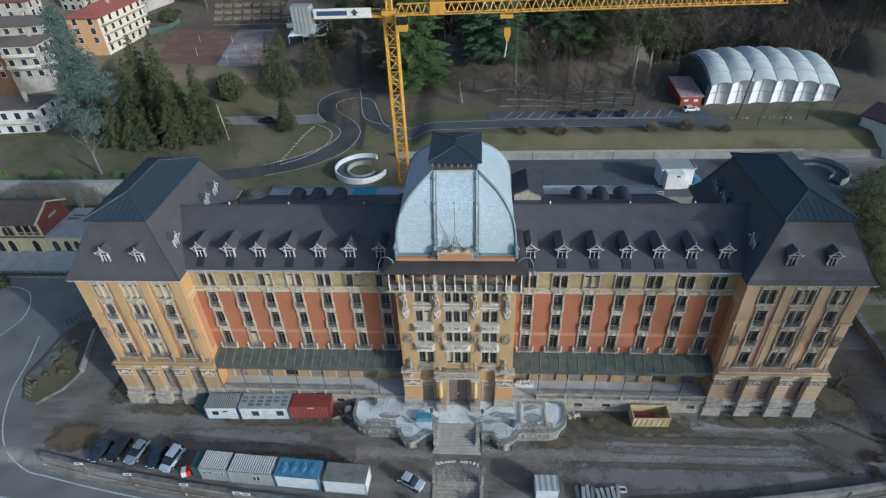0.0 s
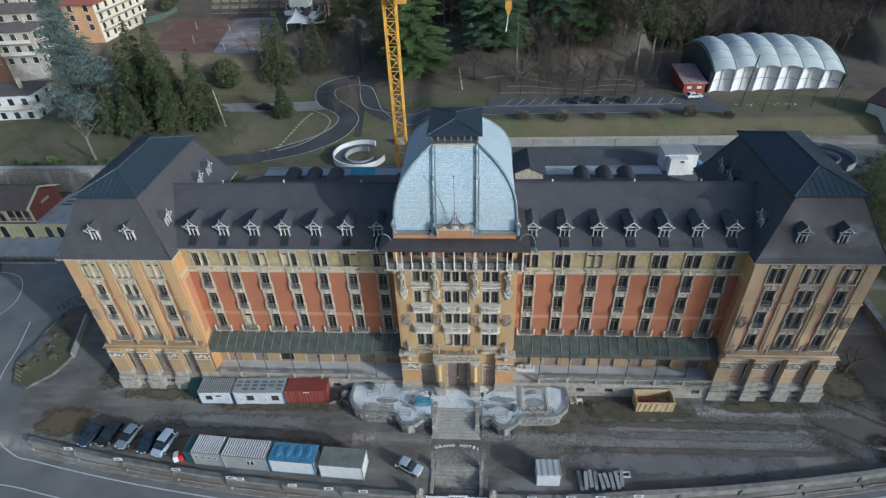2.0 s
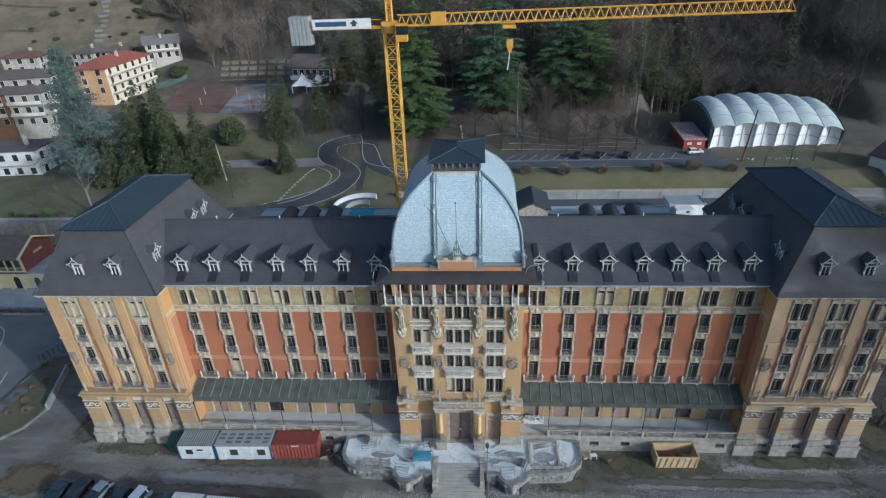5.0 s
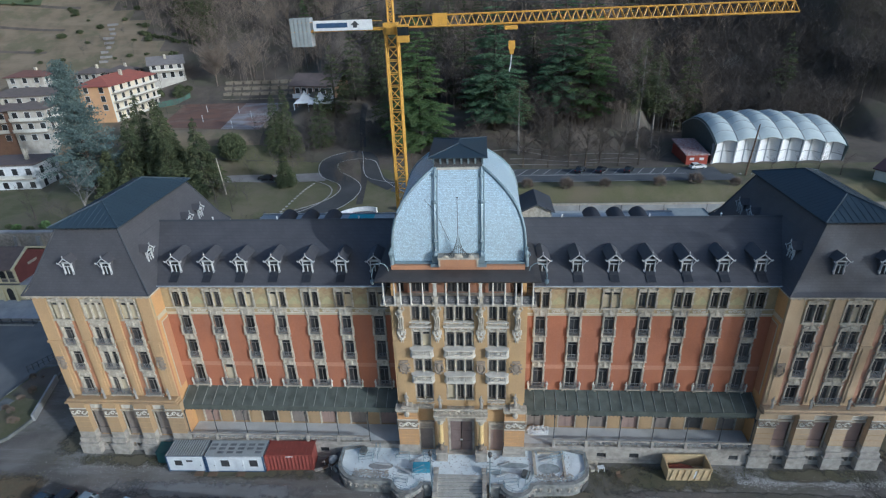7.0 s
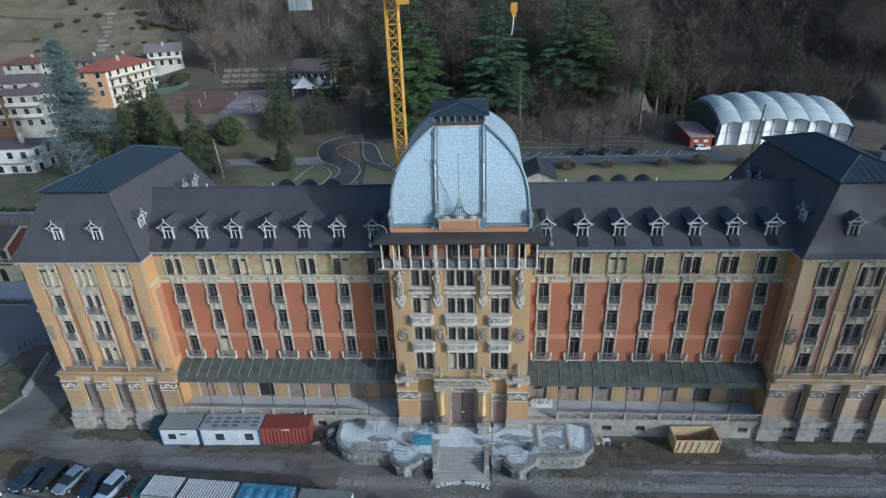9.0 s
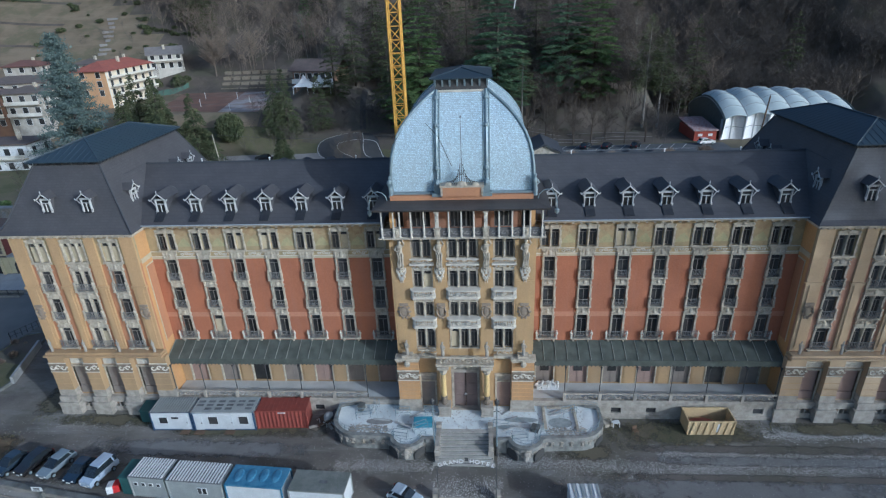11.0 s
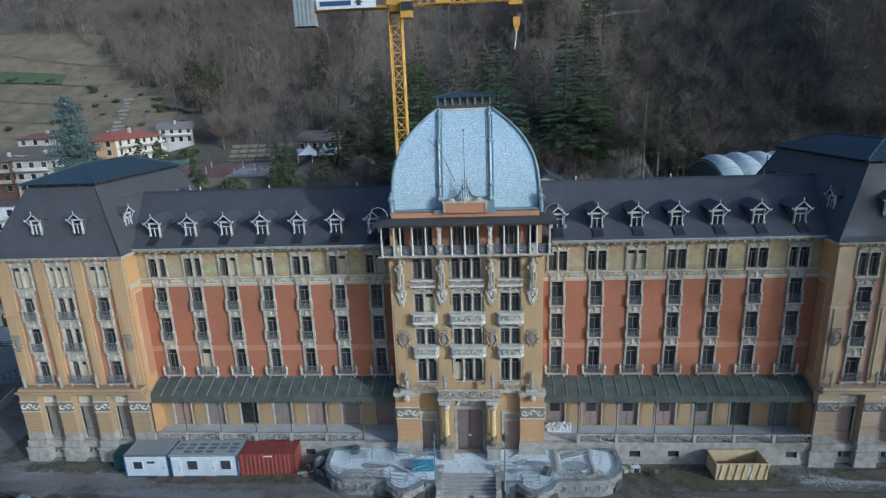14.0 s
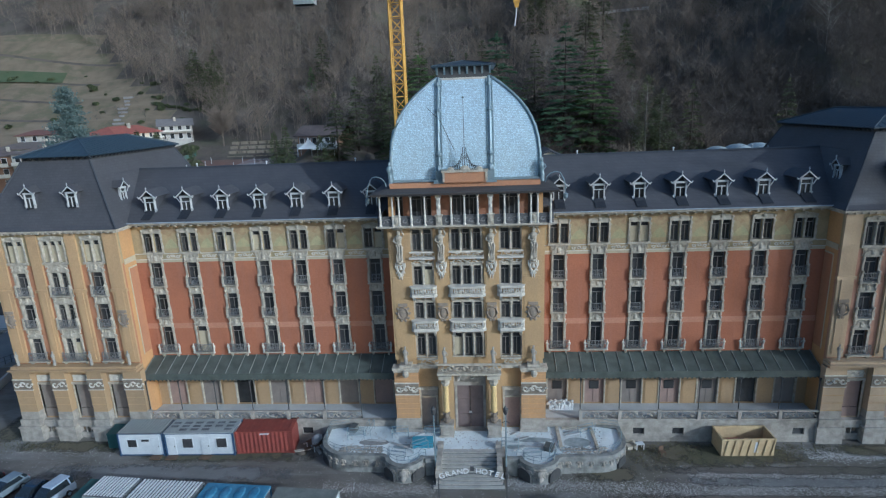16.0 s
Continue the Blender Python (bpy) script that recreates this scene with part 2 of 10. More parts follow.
def drape(g, xs, ys, lift=0.0, keep=None):
    n, k = len(g.v), len(xs)
    g.v += [(x, y, height(x, y) + lift) for y in ys for x in xs]
    for j in range(len(ys) - 1):
        for i in range(k - 1):
            if keep is None or keep((xs[i] + xs[i + 1]) / 2, (ys[j] + ys[j + 1]) / 2):
                a = n + j * k + i
                g.f.append((a, a + 1, a + 1 + k, a + k))
    return g


GX = grid_lines([(-900, -300, 12), (-300, -120, 18), (-120, 110, 115), (110, 300, 19), (300, 900, 12)])
GY = grid_lines([(-400, -60, 8), (-60, -20, 10), (-20, -6, 28), (-6, 46, 26), (46, 72, 52), (72, 130, 29), (130, 320, 30), (320, 1000, 17)])


ground = tagged(new("ground", drape(G(), GX, GY).mesh("ground", GRAVEL)), "worn gravel, grass banks and a wooded hillside", "ground", kind="structure")
ground.data.materials.append(GRASS)
ground.data.materials.append(EARTH)
MEADOWDRY = trodden("dry_meadow", ((0.2, 0.155, 0.102), (0.145, 0.118, 0.074), (0.225, 0.18, 0.122), (0.125, 0.115, 0.064), (0.27, 0.22, 0.155)), (0.04, 0.2))
ground.data.materials.append(MEADOWDRY)
for p in ground.data.polygons:
    x, y, z = p.center
    if y < -45:
        p.material_index = 3
    elif y > 92 or (y > 84 and x > -20):
        p.material_index = 3 if (x < -112 - 1.15 * max(0, y - 165) and y < 232) or (x < -56 and y < 138) else 2
    elif (y > 66 and x > -14) or (x < -46 and y > 49) or (y > 52 and x < -12):
        p.material_index = 1
    p.use_smooth = True


# the hotel's own surfaces
def courses(name, base, other, rough, pitch, axes, tone=0.25, metal=0.0, bump=0.3, width=0.5, spec=0.4, mortar=0.03, grit=0.22, joint=0.6):
    """Rows of slates or scales: axes names the two directions that the rows follow."""
    m = mat(name, base, other, rough, 0.4, 9, 0.0, metal=metal, spec=spec, grit=grit)
    n, l = m.node_tree.nodes, m.node_tree.links
    p = n["Principled BSDF"]
    co, sep, com = n.new("ShaderNodeTexCoord"), n.new("ShaderNodeSeparateXYZ"), n.new("ShaderNodeCombineXYZ")
    l.new(co.outputs["Object"], sep.inputs[0])
    for i, a in enumerate(axes):
        if len(a) == 1:
            l.new(sep.outputs["XYZ".index(a)], com.inputs[i])
        else:
            add = n.new("ShaderNodeMath")
            l.new(sep.outputs["XYZ".index(a[0])], add.inputs[0])
            l.new(sep.outputs["XYZ".index(a[1])], add.inputs[1])
            l.new(add.outputs[0], com.inputs[i])
    br = n.new("ShaderNodeTexBrick")
    l.new(com.outputs[0], br.inputs["Vector"])
    br.inputs["Scale"].default_value = 1.0
    br.inputs["Brick Width"].default_value = width
    br.inputs["Row Height"].default_value = pitch
    br.inputs["Mortar Size"].default_value = mortar
    br.inputs["Mortar Smooth"].default_value = 0.4
    br.inputs["Color1"].default_value = (1 - tone, 1 - tone, 1 - tone, 1)
    br.inputs["Color2"].default_value = (1 + tone, 1 + tone, 1 + tone, 1)
    br.inputs["Mortar"].default_value = (joint, joint, joint, 1)
    mul = n.new("ShaderNodeMix")
    mul.data_type, mul.blend_type, mul.clamp_result = "RGBA", "MULTIPLY", False
    mul.inputs[0].default_value = 1.0
    src = p.inputs["Base Color"].links[0].from_socket
    l.new(src, mul.inputs[6])
    l.new(br.outputs["Color"], mul.inputs[7])
    l.new(mul.outputs[2], p.inputs["Base Color"])
    bp = n.new("ShaderNodeBump")
    bp.inputs["Strength"].default_value, bp.inputs["Distance"].default_value = bump, 0.04
    l.new(br.outputs["Fac"], bp.inputs["Height"])
    bp.invert = True
    l.new(bp.outputs[0], p.inputs["Normal"])
    return m


SLATES = courses("slates", (0.082, 0.079, 0.083), (0.062, 0.06, 0.064), 0.6, 0.26, ("XY", "Z"), 0.06, width=0.45, joint=0.88, bump=0.12)
# random tones from scale to scale stand in for sparkle on the zinc
SCALES = courses("zinc_scales_fish", (0.62, 0.745, 0.81), (0.54, 0.68, 0.76), 0.36, 0.15, ("XY", "Z"), 0.17, metal=0.12, bump=0.9, width=0.12, mortar=0.016, grit=0.3, joint=0.62)
FRESCO = mat("painted_olive_render", (0.43, 0.325, 0.175), (0.3, 0.258, 0.145), 0.85, 0.9, 7, 0.1, amount=0.85)
BANDORANGE = mat("orange_band", (0.46, 0.225, 0.135), (0.4, 0.2, 0.12), 0.85, 0.6, 6, 0.1)
DOORGREY = mat("grey_boarded_door", (0.24, 0.205, 0.175), (0.18, 0.155, 0.135), 0.8, 1.2, 10, 0.15)
SALMON = mat("faded_salmon_boards", (0.32, 0.225, 0.185), (0.25, 0.185, 0.155), 0.8, 1.2, 10, 0.1)
RELIEF = mat("white_relief", (0.62, 0.58, 0.49), (0.42, 0.385, 0.325), 0.85, 1.5, 9, 0.3)
MEDALLION = mat("dark_stone_medallion", (0.31, 0.25, 0.185), (0.19, 0.16, 0.125), 0.85, 2.0, 9, 0.4)
# dark tone set behind the pale scrolls of carved panels
RELIEFGROUND = mat("dark_relief_ground", (0.23, 0.19, 0.14), (0.16, 0.132, 0.1), 0.9, 1.5, 9, 0.3)
GOLD = mat("yellow_marble", (0.68, 0.5, 0.22), (0.55, 0.38, 0.16), 0.5, 1.2, 6, 0.05)
DARKDOOR = mat("dark_door_paint", (0.2, 0.15, 0.135), (0.145, 0.115, 0.105), 0.7, 1.5, 9, 0.1)
SALMONRED = render_coat("salmon_red_render", (0.44, 0.215, 0.108), (0.385, 0.19, 0.1))
FADEDRED = mat("faded_red_paint", (0.34, 0.23, 0.13), (0.42, 0.32, 0.17), 0.9, 2.2, 9, 0.1, amount=1.0)
FADEDGREEN = mat("faded_green_paint", (0.36, 0.34, 0.19), (0.44, 0.37, 0.2), 0.9, 2.5, 9, 0.1, amount=1.0)
HIPGREY = mat("pale_worn_hip_metal", (0.058, 0.078, 0.095), (0.04, 0.054, 0.068), 0.5, 1.0, 6, 0.1)
SASH = mat("brown_grey_sash_paint", (0.2, 0.18, 0.155), (0.14, 0.128, 0.112), 0.6, 2, 9, 0.05)


TURQUOISE = mat("turquoise_sheet", (0.05, 0.3, 0.38), (0.08, 0.36, 0.44), 0.5, 1.0, 6, 0.1)
SEAMGREY = mat("grey_green_seam", (0.27, 0.28, 0.25), (0.18, 0.19, 0.17), 0.6, 1.0, 6, 0.1)
CABINPALE = mat("pale_zinc_ledge", (0.34, 0.37, 0.39), (0.25, 0.27, 0.29), 0.55, 0.7, 6, 0.1)
RAILGREY = mat("grey_worn_iron", (0.23, 0.225, 0.215), (0.13, 0.125, 0.12), 0.6, 3, 12, 0.1)


DORMERWHITE = mat("weathered_white_timber", (0.56, 0.56, 0.54), (0.38, 0.38, 0.37), 0.7, 2.0, 9, 0.1, amount=0.8)


def pierced(g, x0, x1, z0, z1, y0, y1, holes):
    """A wall with openings right through it."""
    xs = sorted({x0, x1, *[v for h in holes for v in h[:2] if x0 < v < x1]})
    zs = sorted({z0, z1, *[v for h in holes for v in h[2:] if z0 < v < z1]})
    for k in range(len(zs) - 1):
        zc, run = (zs[k] + zs[k + 1]) / 2, None
        for i in range(len(xs)):
            xc = (xs[i] + xs[i + 1]) / 2 if i + 1 < len(xs) else None
            full = xc is not None and not any(h[0] < xc < h[1] and h[2] < zc < h[3] for h in holes)
            if full and run is None:
                run = xs[i]
            if not full and run is not None:
                g.box(run, xs[i], y0, y1, zs[k], zs[k + 1])
                run = None
    return g


def ring_relief(g, x0, x1, y, z, r=0.2, gap=0.55):
    """A row of carved scrolls."""
    n = max(1, int((x1 - x0) / gap))
    for i in range(n):
        x = x0 + (i + 0.5) * (x1 - x0) / n
        up = 1 if i % 2 else -1
        pts = [(x + r * (1 - 0.1 * k) * math.cos(0.3 + k * 0.85), y, z + up * r * (1 - 0.1 * k) * math.sin(0.3 + k * 0.85)) for k in range(7)]
        g.tube(pts, 0.3 * r, 4, 0.2 * r)
        g.tube([(x + r, y, z - up * 0.05), (x + r + gap * 0.3, y, z - up * 0.16), (x + gap * 0.95, y, z + up * 0.02)], 0.22 * r, 4)
    return g


MESHES = {}


def shared(key, make):
    if key not in MESHES:
        MESHES[key] = make()
    return MESHES[key]


def surround(lights, w, h, hood=0.7, sill=0.2, mullion=0.24, swell=False):
    """The stone pieces round a window; the origin lies at the sill's middle on the wall's face."""
    hood *= 0.65
    jamb = 0.17 if swell or lights == 1 else 0.14
    full = lights * w + (lights - 1) * mullion
    a = full / 2
    out = []
    for s in (-1, 1):
        g = G().box(*sorted((s * a, s * (a + jamb))), -0.13, 0.2, 0, h)
        g.tube([(s * (a + jamb + 0.03), -0.06, 0.05), (s * (a + jamb + 0.09), -0.08, h * 0.3), (s * (a + jamb + 0.02), -0.08, h * 0.5), (s * (a + jamb + 0.02), -0.08, h * 0.8), (s * (a + jamb + 0.1), -0.1, h * 0.95)], 0.04, 4)
        g.obox((s * (a + jamb * 0.5), -0.15, h - 0.34), 0.16, 0.08, 0.34)
        if swell:
            g.prism([(s * (a + 0.03), -0.1), (s * (a + jamb + 0.06), -0.06), (s * (a + jamb + 0.1), 0.3), (s * (a + jamb + 0.06), 0.75), (s * (a + jamb - 0.02), 1.05), (s * (a + 0.03), 1.12)], "y", -0.3, -0.02)
            g.sphere((s * (a + jamb * 0.7), -0.3, 1.02), 0.13, 0.1, 0.16, 6, 4)
        out.append(("jamb", g))
    x = -a + w
    for i in range(lights - 1):
        g = G().box(x + 0.02, x + mullion - 0.02, -0.02, 0.2, 0, h)
        g.lathe(x + mullion / 2, -0.05, [(0.13, 0), (0.13, 0.16), (0.085, 0.22), (0.075, h - 0.3), (0.14, h - 0.18), (0.14, h)], 7)
        out.append(("mullion", g))
        x += w + mullion
    out.append(("sill", G().box(-a - jamb - 0.1, a + jamb + 0.1, -0.2, 0.2, -sill, 0)))
    g = G().box(-a - jamb, a + jamb, -0.12, 0.2, h, h + 0.24)
    g.prism([(-a - jamb - 0.1, h + 0.24), (a + jamb + 0.1, h + 0.24), (a + jamb, h + 0.4), (a * 0.5, h + hood * 0.85 + 0.1), (0, h + hood + 0.12), (-a * 0.5, h + hood * 0.85 + 0.1), (-a - jamb, h + 0.4)], "y", -0.1, 0.02)
    for s in (-1, 1):
        g.sphere((s * (a + jamb * 0.6), -0.14, h + 0.3), 0.12, 0.1, 0.15, 6, 4)
    g.sphere((0, -0.13, h + 0.34), 0.2, 0.12, 0.18, 6, 4)
    return g, out


def sash_mesh(w, h):
    g = G()
    for s in (-1, 1):
        g.box(*sorted((s * (w / 2 - 0.07), s * w / 2)), 0, 0.06, 0, h)
    g.box(-0.035, 0.035, -0.01, 0.05, 0.0, h * 0.78)
    for z in (0.0, h * 0.76, h - 0.07):
        g.box(-w / 2 + 0.07, w / 2 - 0.07, 0, 0.06, z, z + 0.07)
    return g.mesh("sash", SASH)


def railing_mesh(w, h=0.95, out=0.34):
    """A small iron balcony front on a stone slab."""
    g = G()
    pts = [(-w / 2, 0), (-w / 2, -out * 0.8), (-w * 0.3, -out), (w * 0.3, -out), (w / 2, -out * 0.8), (w / 2, 0)]
    for z, r in ((h, 0.035), (h * 0.55, 0.02), (0.1, 0.025)):
        g.tube([(x, y, z) for x, y in pts], r, 4)
    n = max(6, int(w / 0.14))
    for i in range(n + 1):
        x = -w / 2 + w * i / n
        y = -out * (0.8 + 0.2 * min(1, (w / 2 - abs(x)) / (w * 0.2)))
        g.box(x - 0.016, x + 0.016, y - 0.016, y + 0.016, 0.1, h)
    for i in range(int(w / 0.4)):
        x = -w / 2 + 0.2 + i * 0.4
        g.tube([(x + 0.13 * math.cos(k), -out - 0.01, h * 0.33 + 0.13 * math.sin(k)) for k in (0, 1, 2, 3, 4, 5, 6.2)], 0.022, 3)
    return g.mesh("railing", RAILGREY)


def slab_mesh(w, out=0.42):
    g = G()
    g.prism([(-out, 0.0), (-out, -0.1), (-out * 0.7, -0.17), (0.02, -0.2), (0.02, 0.0)], "x", -w / 2 - 0.12, w / 2 + 0.12)
    for s in (-1, 1):
        g.prism([(-out * 0.75, -0.17), (-out * 0.6, -0.3), (-0.12, -0.62), (0.02, -0.66), (0.02, -0.17)], "x", s * (w / 2 - 0.1) - 0.09, s * (w / 2 - 0.1) + 0.09)
    return g.mesh("balcony_slab", PALE)


def window(parent, x, y, z, lights, w, h, hood=0.7, mullion=0.24, balcony="", blind=(), sill=0.2):
    key = ("surround", lights, w, h, hood, mullion, sill, balcony == "small")
    if key not in MESHES:
        lintel, pieces = surround(lights, w, h, hood, sill, mullion=mullion, swell=balcony == "small")
        MESHES[key] = (lintel.mesh("window", PALE), [(n, g.mesh(n, PALE)) for n, g in pieces])
    ob = part("window", MESHES[key][0], None, parent, at=(x, y, z))
    for n, me in MESHES[key][1]:
        part(n, me, None, ob)
    full = lights * w + (lights - 1) * mullion
    for i in range(lights):
        cx = -full / 2 + w / 2 + i * (w + mullion)
        part("sash", shared(("sash", w, h), lambda: sash_mesh(w, h)), None, ob, at=(cx, 0.2, 0))
        if i in blind:
            part("blind", shared(("blind", w, h), lambda: G().box(-w / 2, w / 2, 0, 0.04, 0, h * 0.78).mesh("blind", BLIND)), None, ob, "cream roller blind", at=(cx, 0.15, 0))
        part("pane", shared(("pane", w, h), lambda: G().box(-w / 2, w / 2, 0, 0.02, 0, h).mesh("pane", GLASS)), None, ob, at=(cx, 0.24, 0))
    if balcony == "wide":
        bw = full + 0.75
        part("balcony_slab", shared(("slab", bw), lambda: slab_mesh(bw)), None, ob, at=(0, -0.02, 0))
        part("railing", shared(("railing", bw), lambda: railing_mesh(bw)), None, ob, "dark iron railing", at=(0, -0.05, 0))
    elif balcony:
        part("balcony_slab", shared(("slab", full, 0), lambda: slab_mesh(full + 0.3, 0.34)), None, ob, at=(0, -0.02, 0))
        part("railing", shared(("railing", full, 0), lambda: railing_mesh(full + 0.02, 0.9, 0.16)), None, ob, "grey iron railing between the stone sides", at=(0, -0.1, 0))
    return ob


def figure_mesh(name, h, material=None):
    """A weathered carved figure, kept plain."""
    g = G()
    prof = [(0.2, 0), (0.26, 0.04), (0.2, 0.12), (0.22, 0.3), (0.17, 0.5), (0.27, 0.66), (0.24, 0.76), (0.1, 0.83), (0.13, 0.9), (0.1, 0.98), (0.03, 1.0)]
    rings = []
    for r, t in prof:
        sway = 0.05 * math.sin(t * 7)
        rings.append([((r * math.cos(a) * 1.0 + sway) * h * 0.45, r * math.sin(a) * 0.8 * h * 0.45, t * h) for a in [2 * math.pi * i / 9 for i in range(9)]])
    g.loft(rings)
    g.tube([(0.13 * h * 0.8, -0.05, h * 0.72), (0.2 * h * 0.8, -0.14, h * 0.6), (0.05 * h, -0.2, h * 0.5)], 0.05 * h * 0.6, 5)
    return g.mesh(name, material or RELIEF)


hotel = thing("hotel", "long ornate hotel, orange and red render, slate roofs, zinc dome", "hotel")
BAYS = [9.25 + 3.85 * k for k in range(7)]
MY, WY, TY = 4.2, 1.75, 0.9        # faces of the long wings, the end pavilions and the tower
dice = random.Random(4)


def stone_strip(x, y, spans):
    """Carved stone between the windows of one axis, floor over floor."""
    for z0, z1, w in spans:
        m = (z0 + z1) / 2
        g = G().prism([(x - w * 0.86, z0), (x + w * 0.86, z0), (x + w * 0.66, m), (x + w * 0.86, z1), (x - w * 0.86, z1), (x - w * 0.66, m)], "y", y - 0.04, y + 0.02)
        for q in (-1, 1):
            g.tube([(x + q * w * 0.9, y - 0.07, z0), (x + q * w * 0.72, y - 0.08, m), (x + q * w * 0.92, y - 0.08, z1)], 0.05, 4)
            g.tube([(x + q * w * 0.2, y - 0.07, z0 + 0.08), (x + q * w * 0.5, y - 0.08, m - 0.12), (x + q * w * 0.25, y - 0.08, z1 - 0.06)], 0.04, 4)
        for q in (-1, 1):
            g.tube([(x + q * w * (0.75 + 0.12 * math.cos(k)), y - 0.1, m + 0.2 * math.sin(k)) for k in (0, 1, 2, 3, 4, 5)], 0.06, 4)
        g.sphere((x, y - 0.08, m), 0.2, 0.1, 0.22, 6, 4)
        part("stone_panel", g, PALE, hotel, "carved pale stone between the windows")


def painted_garland(x, y):
    """Faded painted ornament on the render between the top windows."""
    g = G()
    low = [(x + 1.02 - 0.17 * k, 22.05 - 0.42 * math.sin(k * 0.262) ** 2 - (0.14 if k % 2 else 0) - 0.1 * math.sin(k * 1.9 + x)) for k in range(13)]
    g.prism([(x - 1.02, 22.62), (x + 1.02, 22.62)] + low, "y", y - 0.004, y + 0.01)
    part("painted_garland", g, FADEDRED, hotel, "faded reddish painted garland")
    g = G().prism([(x - 0.8, 20.3), (x + 0.8, 20.35), (x + 0.45, 20.9), (x + 0.1, 21.35), (x - 0.3, 21.1), (x - 0.55, 20.8)], "y", y - 0.004, y + 0.01)
    part("painted_garland", g, FADEDGREEN, hotel, "faded green painted leaves")


def long_wing(s):
    lo, hi = sorted((s * 6.9, s * 34.5))
    holes = []
    for c in BAYS:
        x = s * c
        holes += [(x - 0.9, x - 0.12, 19.95, 21.95), (x + 0.12, x + 0.9, 19.95, 21.95), (x - 0.56, x + 0.56, 16.3, 18.8),
                  (x - 0.56, x + 0.56, 12.8, 15.35), (x - 0.56, x + 0.56, 8.75, 11.7), (x - 1.02, x + 1.02, 2.4, 6.3)]
    for z0, z1, m, lab in ((0.0, 8.3, DULLOCHRE, "dull ochre render with boarded openings"), (8.3, 11.45, RED, "brick-red render"), (11.45, 12.05, BANDORANGE, "paler orange band"),
                           (12.05, 19.15, RED, "brick-red render"), (19.15, 22.75, FRESCO, "olive and ochre painted render")):
        part("wall", pierced(G(), lo, hi, z0, z1, MY, MY + 0.45, holes), m, hotel, lab)
    g = G().box(lo, hi, MY - 0.06, MY + 0.02, 19.12, 19.2).box(lo, hi, MY - 0.08, MY + 0.02, 19.72, 19.8)
    for a, b in zip(BAYS[:-1], BAYS[1:]):
        x0, x1 = sorted((s * (a + 1.15), s * (b - 1.15)))
        ring_relief(g, x0, x1, MY - 0.03, 19.46, 0.19, 0.42)
        for k in range(6):
            g.sphere((x0 + (k + 0.5) * (x1 - x0) / 6, MY - 0.02, 19.46), 0.09, 0.06, 0.11, 5, 3)
    part("frieze", g, RELIEF, hotel, "white scrollwork frieze")
    part("band", G().box(lo, hi, MY - 0.012, MY + 0.02, 18.84, 19.12), BLIND, hotel, "cream painted band under the frieze")
    for c in BAYS:
        stone_strip(s * c, MY, ((11.75, 12.7, 0.8), (15.4, 16.2, 0.8), (18.85, 19.85, 0.98)))
    for a, b in zip([BAYS[0] - 3.85] + BAYS, BAYS + [BAYS[-1] + 3.85]):
        x = s * (a + b) / 2
        if 7.6 < abs(x) < 33.4:
            painted_garland(x, MY)
    # eaves with modillions
    g = G().box(lo, hi, MY - 0.25, MY + 0.5, 22.75, 22.95).prism([(MY - 1.0, 23.0), (MY - 1.08, 23.2), (MY + 0.5, 23.25), (MY + 0.5, 22.95), (MY - 0.3, 22.93)], "x", lo, hi)
    n = 34
    for i in range(n):
        x = lo + (i + 0.5) * (hi - lo) / n
        g.box(x - 0.1, x + 0.1, MY - 0.85, MY - 0.2, 22.78, 22.97)
    part("cornice", g, PALE, hotel)
    part("gutter", G().tube([(lo, MY - 1.1, 23.24), (hi, MY - 1.1, 23.24)], 0.07, 6), CABINPALE, hotel)
    for i, c in enumerate(BAYS):
        x = s * c
        k = (i if s < 0 else i + 7)
        bl = {2: (), 11: (), 9: (0, 1), 3: (0,), 4: (1,)}.get(k, (1,) if dice.random() < 0.25 else ())
        window(hotel, x, MY, 19.95, 2, 0.78, 2.0, 0.75, blind=bl, mullion=0.24)
        for z, h in ((16.3, 2.5), (12.8, 2.55)):
            window(hotel, x, MY, z, 1, 1.12, h, 0.75, balcony="small", blind=(0,) if dice.random() < 0.06 else ())
        ob = window(hotel, x, MY, 8.75, 1, 1.12, 2.95, 0.8, balcony="wide", blind=(0,) if k in (5, ) else ())
        for q in (-1, 1):
            part("statue", shared("putto", lambda: figure_mesh("statue", 1.15)), None, ob, "small weathered stone figure", at=(q * 1.12, -0.28, -0.12), turn=90 + 90 * q)
        # ground floor openings
        ob = part("doorway", shared("doorway", lambda: G().box(-1.14, -1.0, -0.06, 0.4, 2.35, 6.4).box(1.0, 1.14, -0.06, 0.4, 2.35, 6.4).box(-1.14, 1.14, -0.06, 0.4, 6.3, 6.5).mesh("doorway", PALE)), None, hotel, at=(x, MY, 0))
        # two doorways get a dark sheet that stands for their unlit inside
        if k in (4, 12):
            part("pane", shared("dpane", lambda: G().box(-1.0, 1.0, 0.3, 0.34, 2.4, 6.3).mesh("pane", GLASS)), None, ob, "dark pane in place of the unlit doorway")
        else:
            part("board", shared(("board", k % 2), lambda: G().box(-1.0, -0.02, 0.22, 0.3, 2.4, 6.3).box(0.02, 1.0, 0.22, 0.3, 2.4, 6.3).box(-0.06, 0.06, 0.18, 0.22, 2.4, 6.3).mesh("board", DOORGREY if k % 2 else SALMON)), None, ob)
            if s > 0 and i < 5:
                part("pane", shared("upper_light", lambda: G().box(-0.5, 0.5, 0.16, 0.2, 4.0, 4.95).mesh("pane", GLASS)), None, ob, "dark window light")
    # canopy
    a, b = sorted((s * 7.5, s * 34.4))
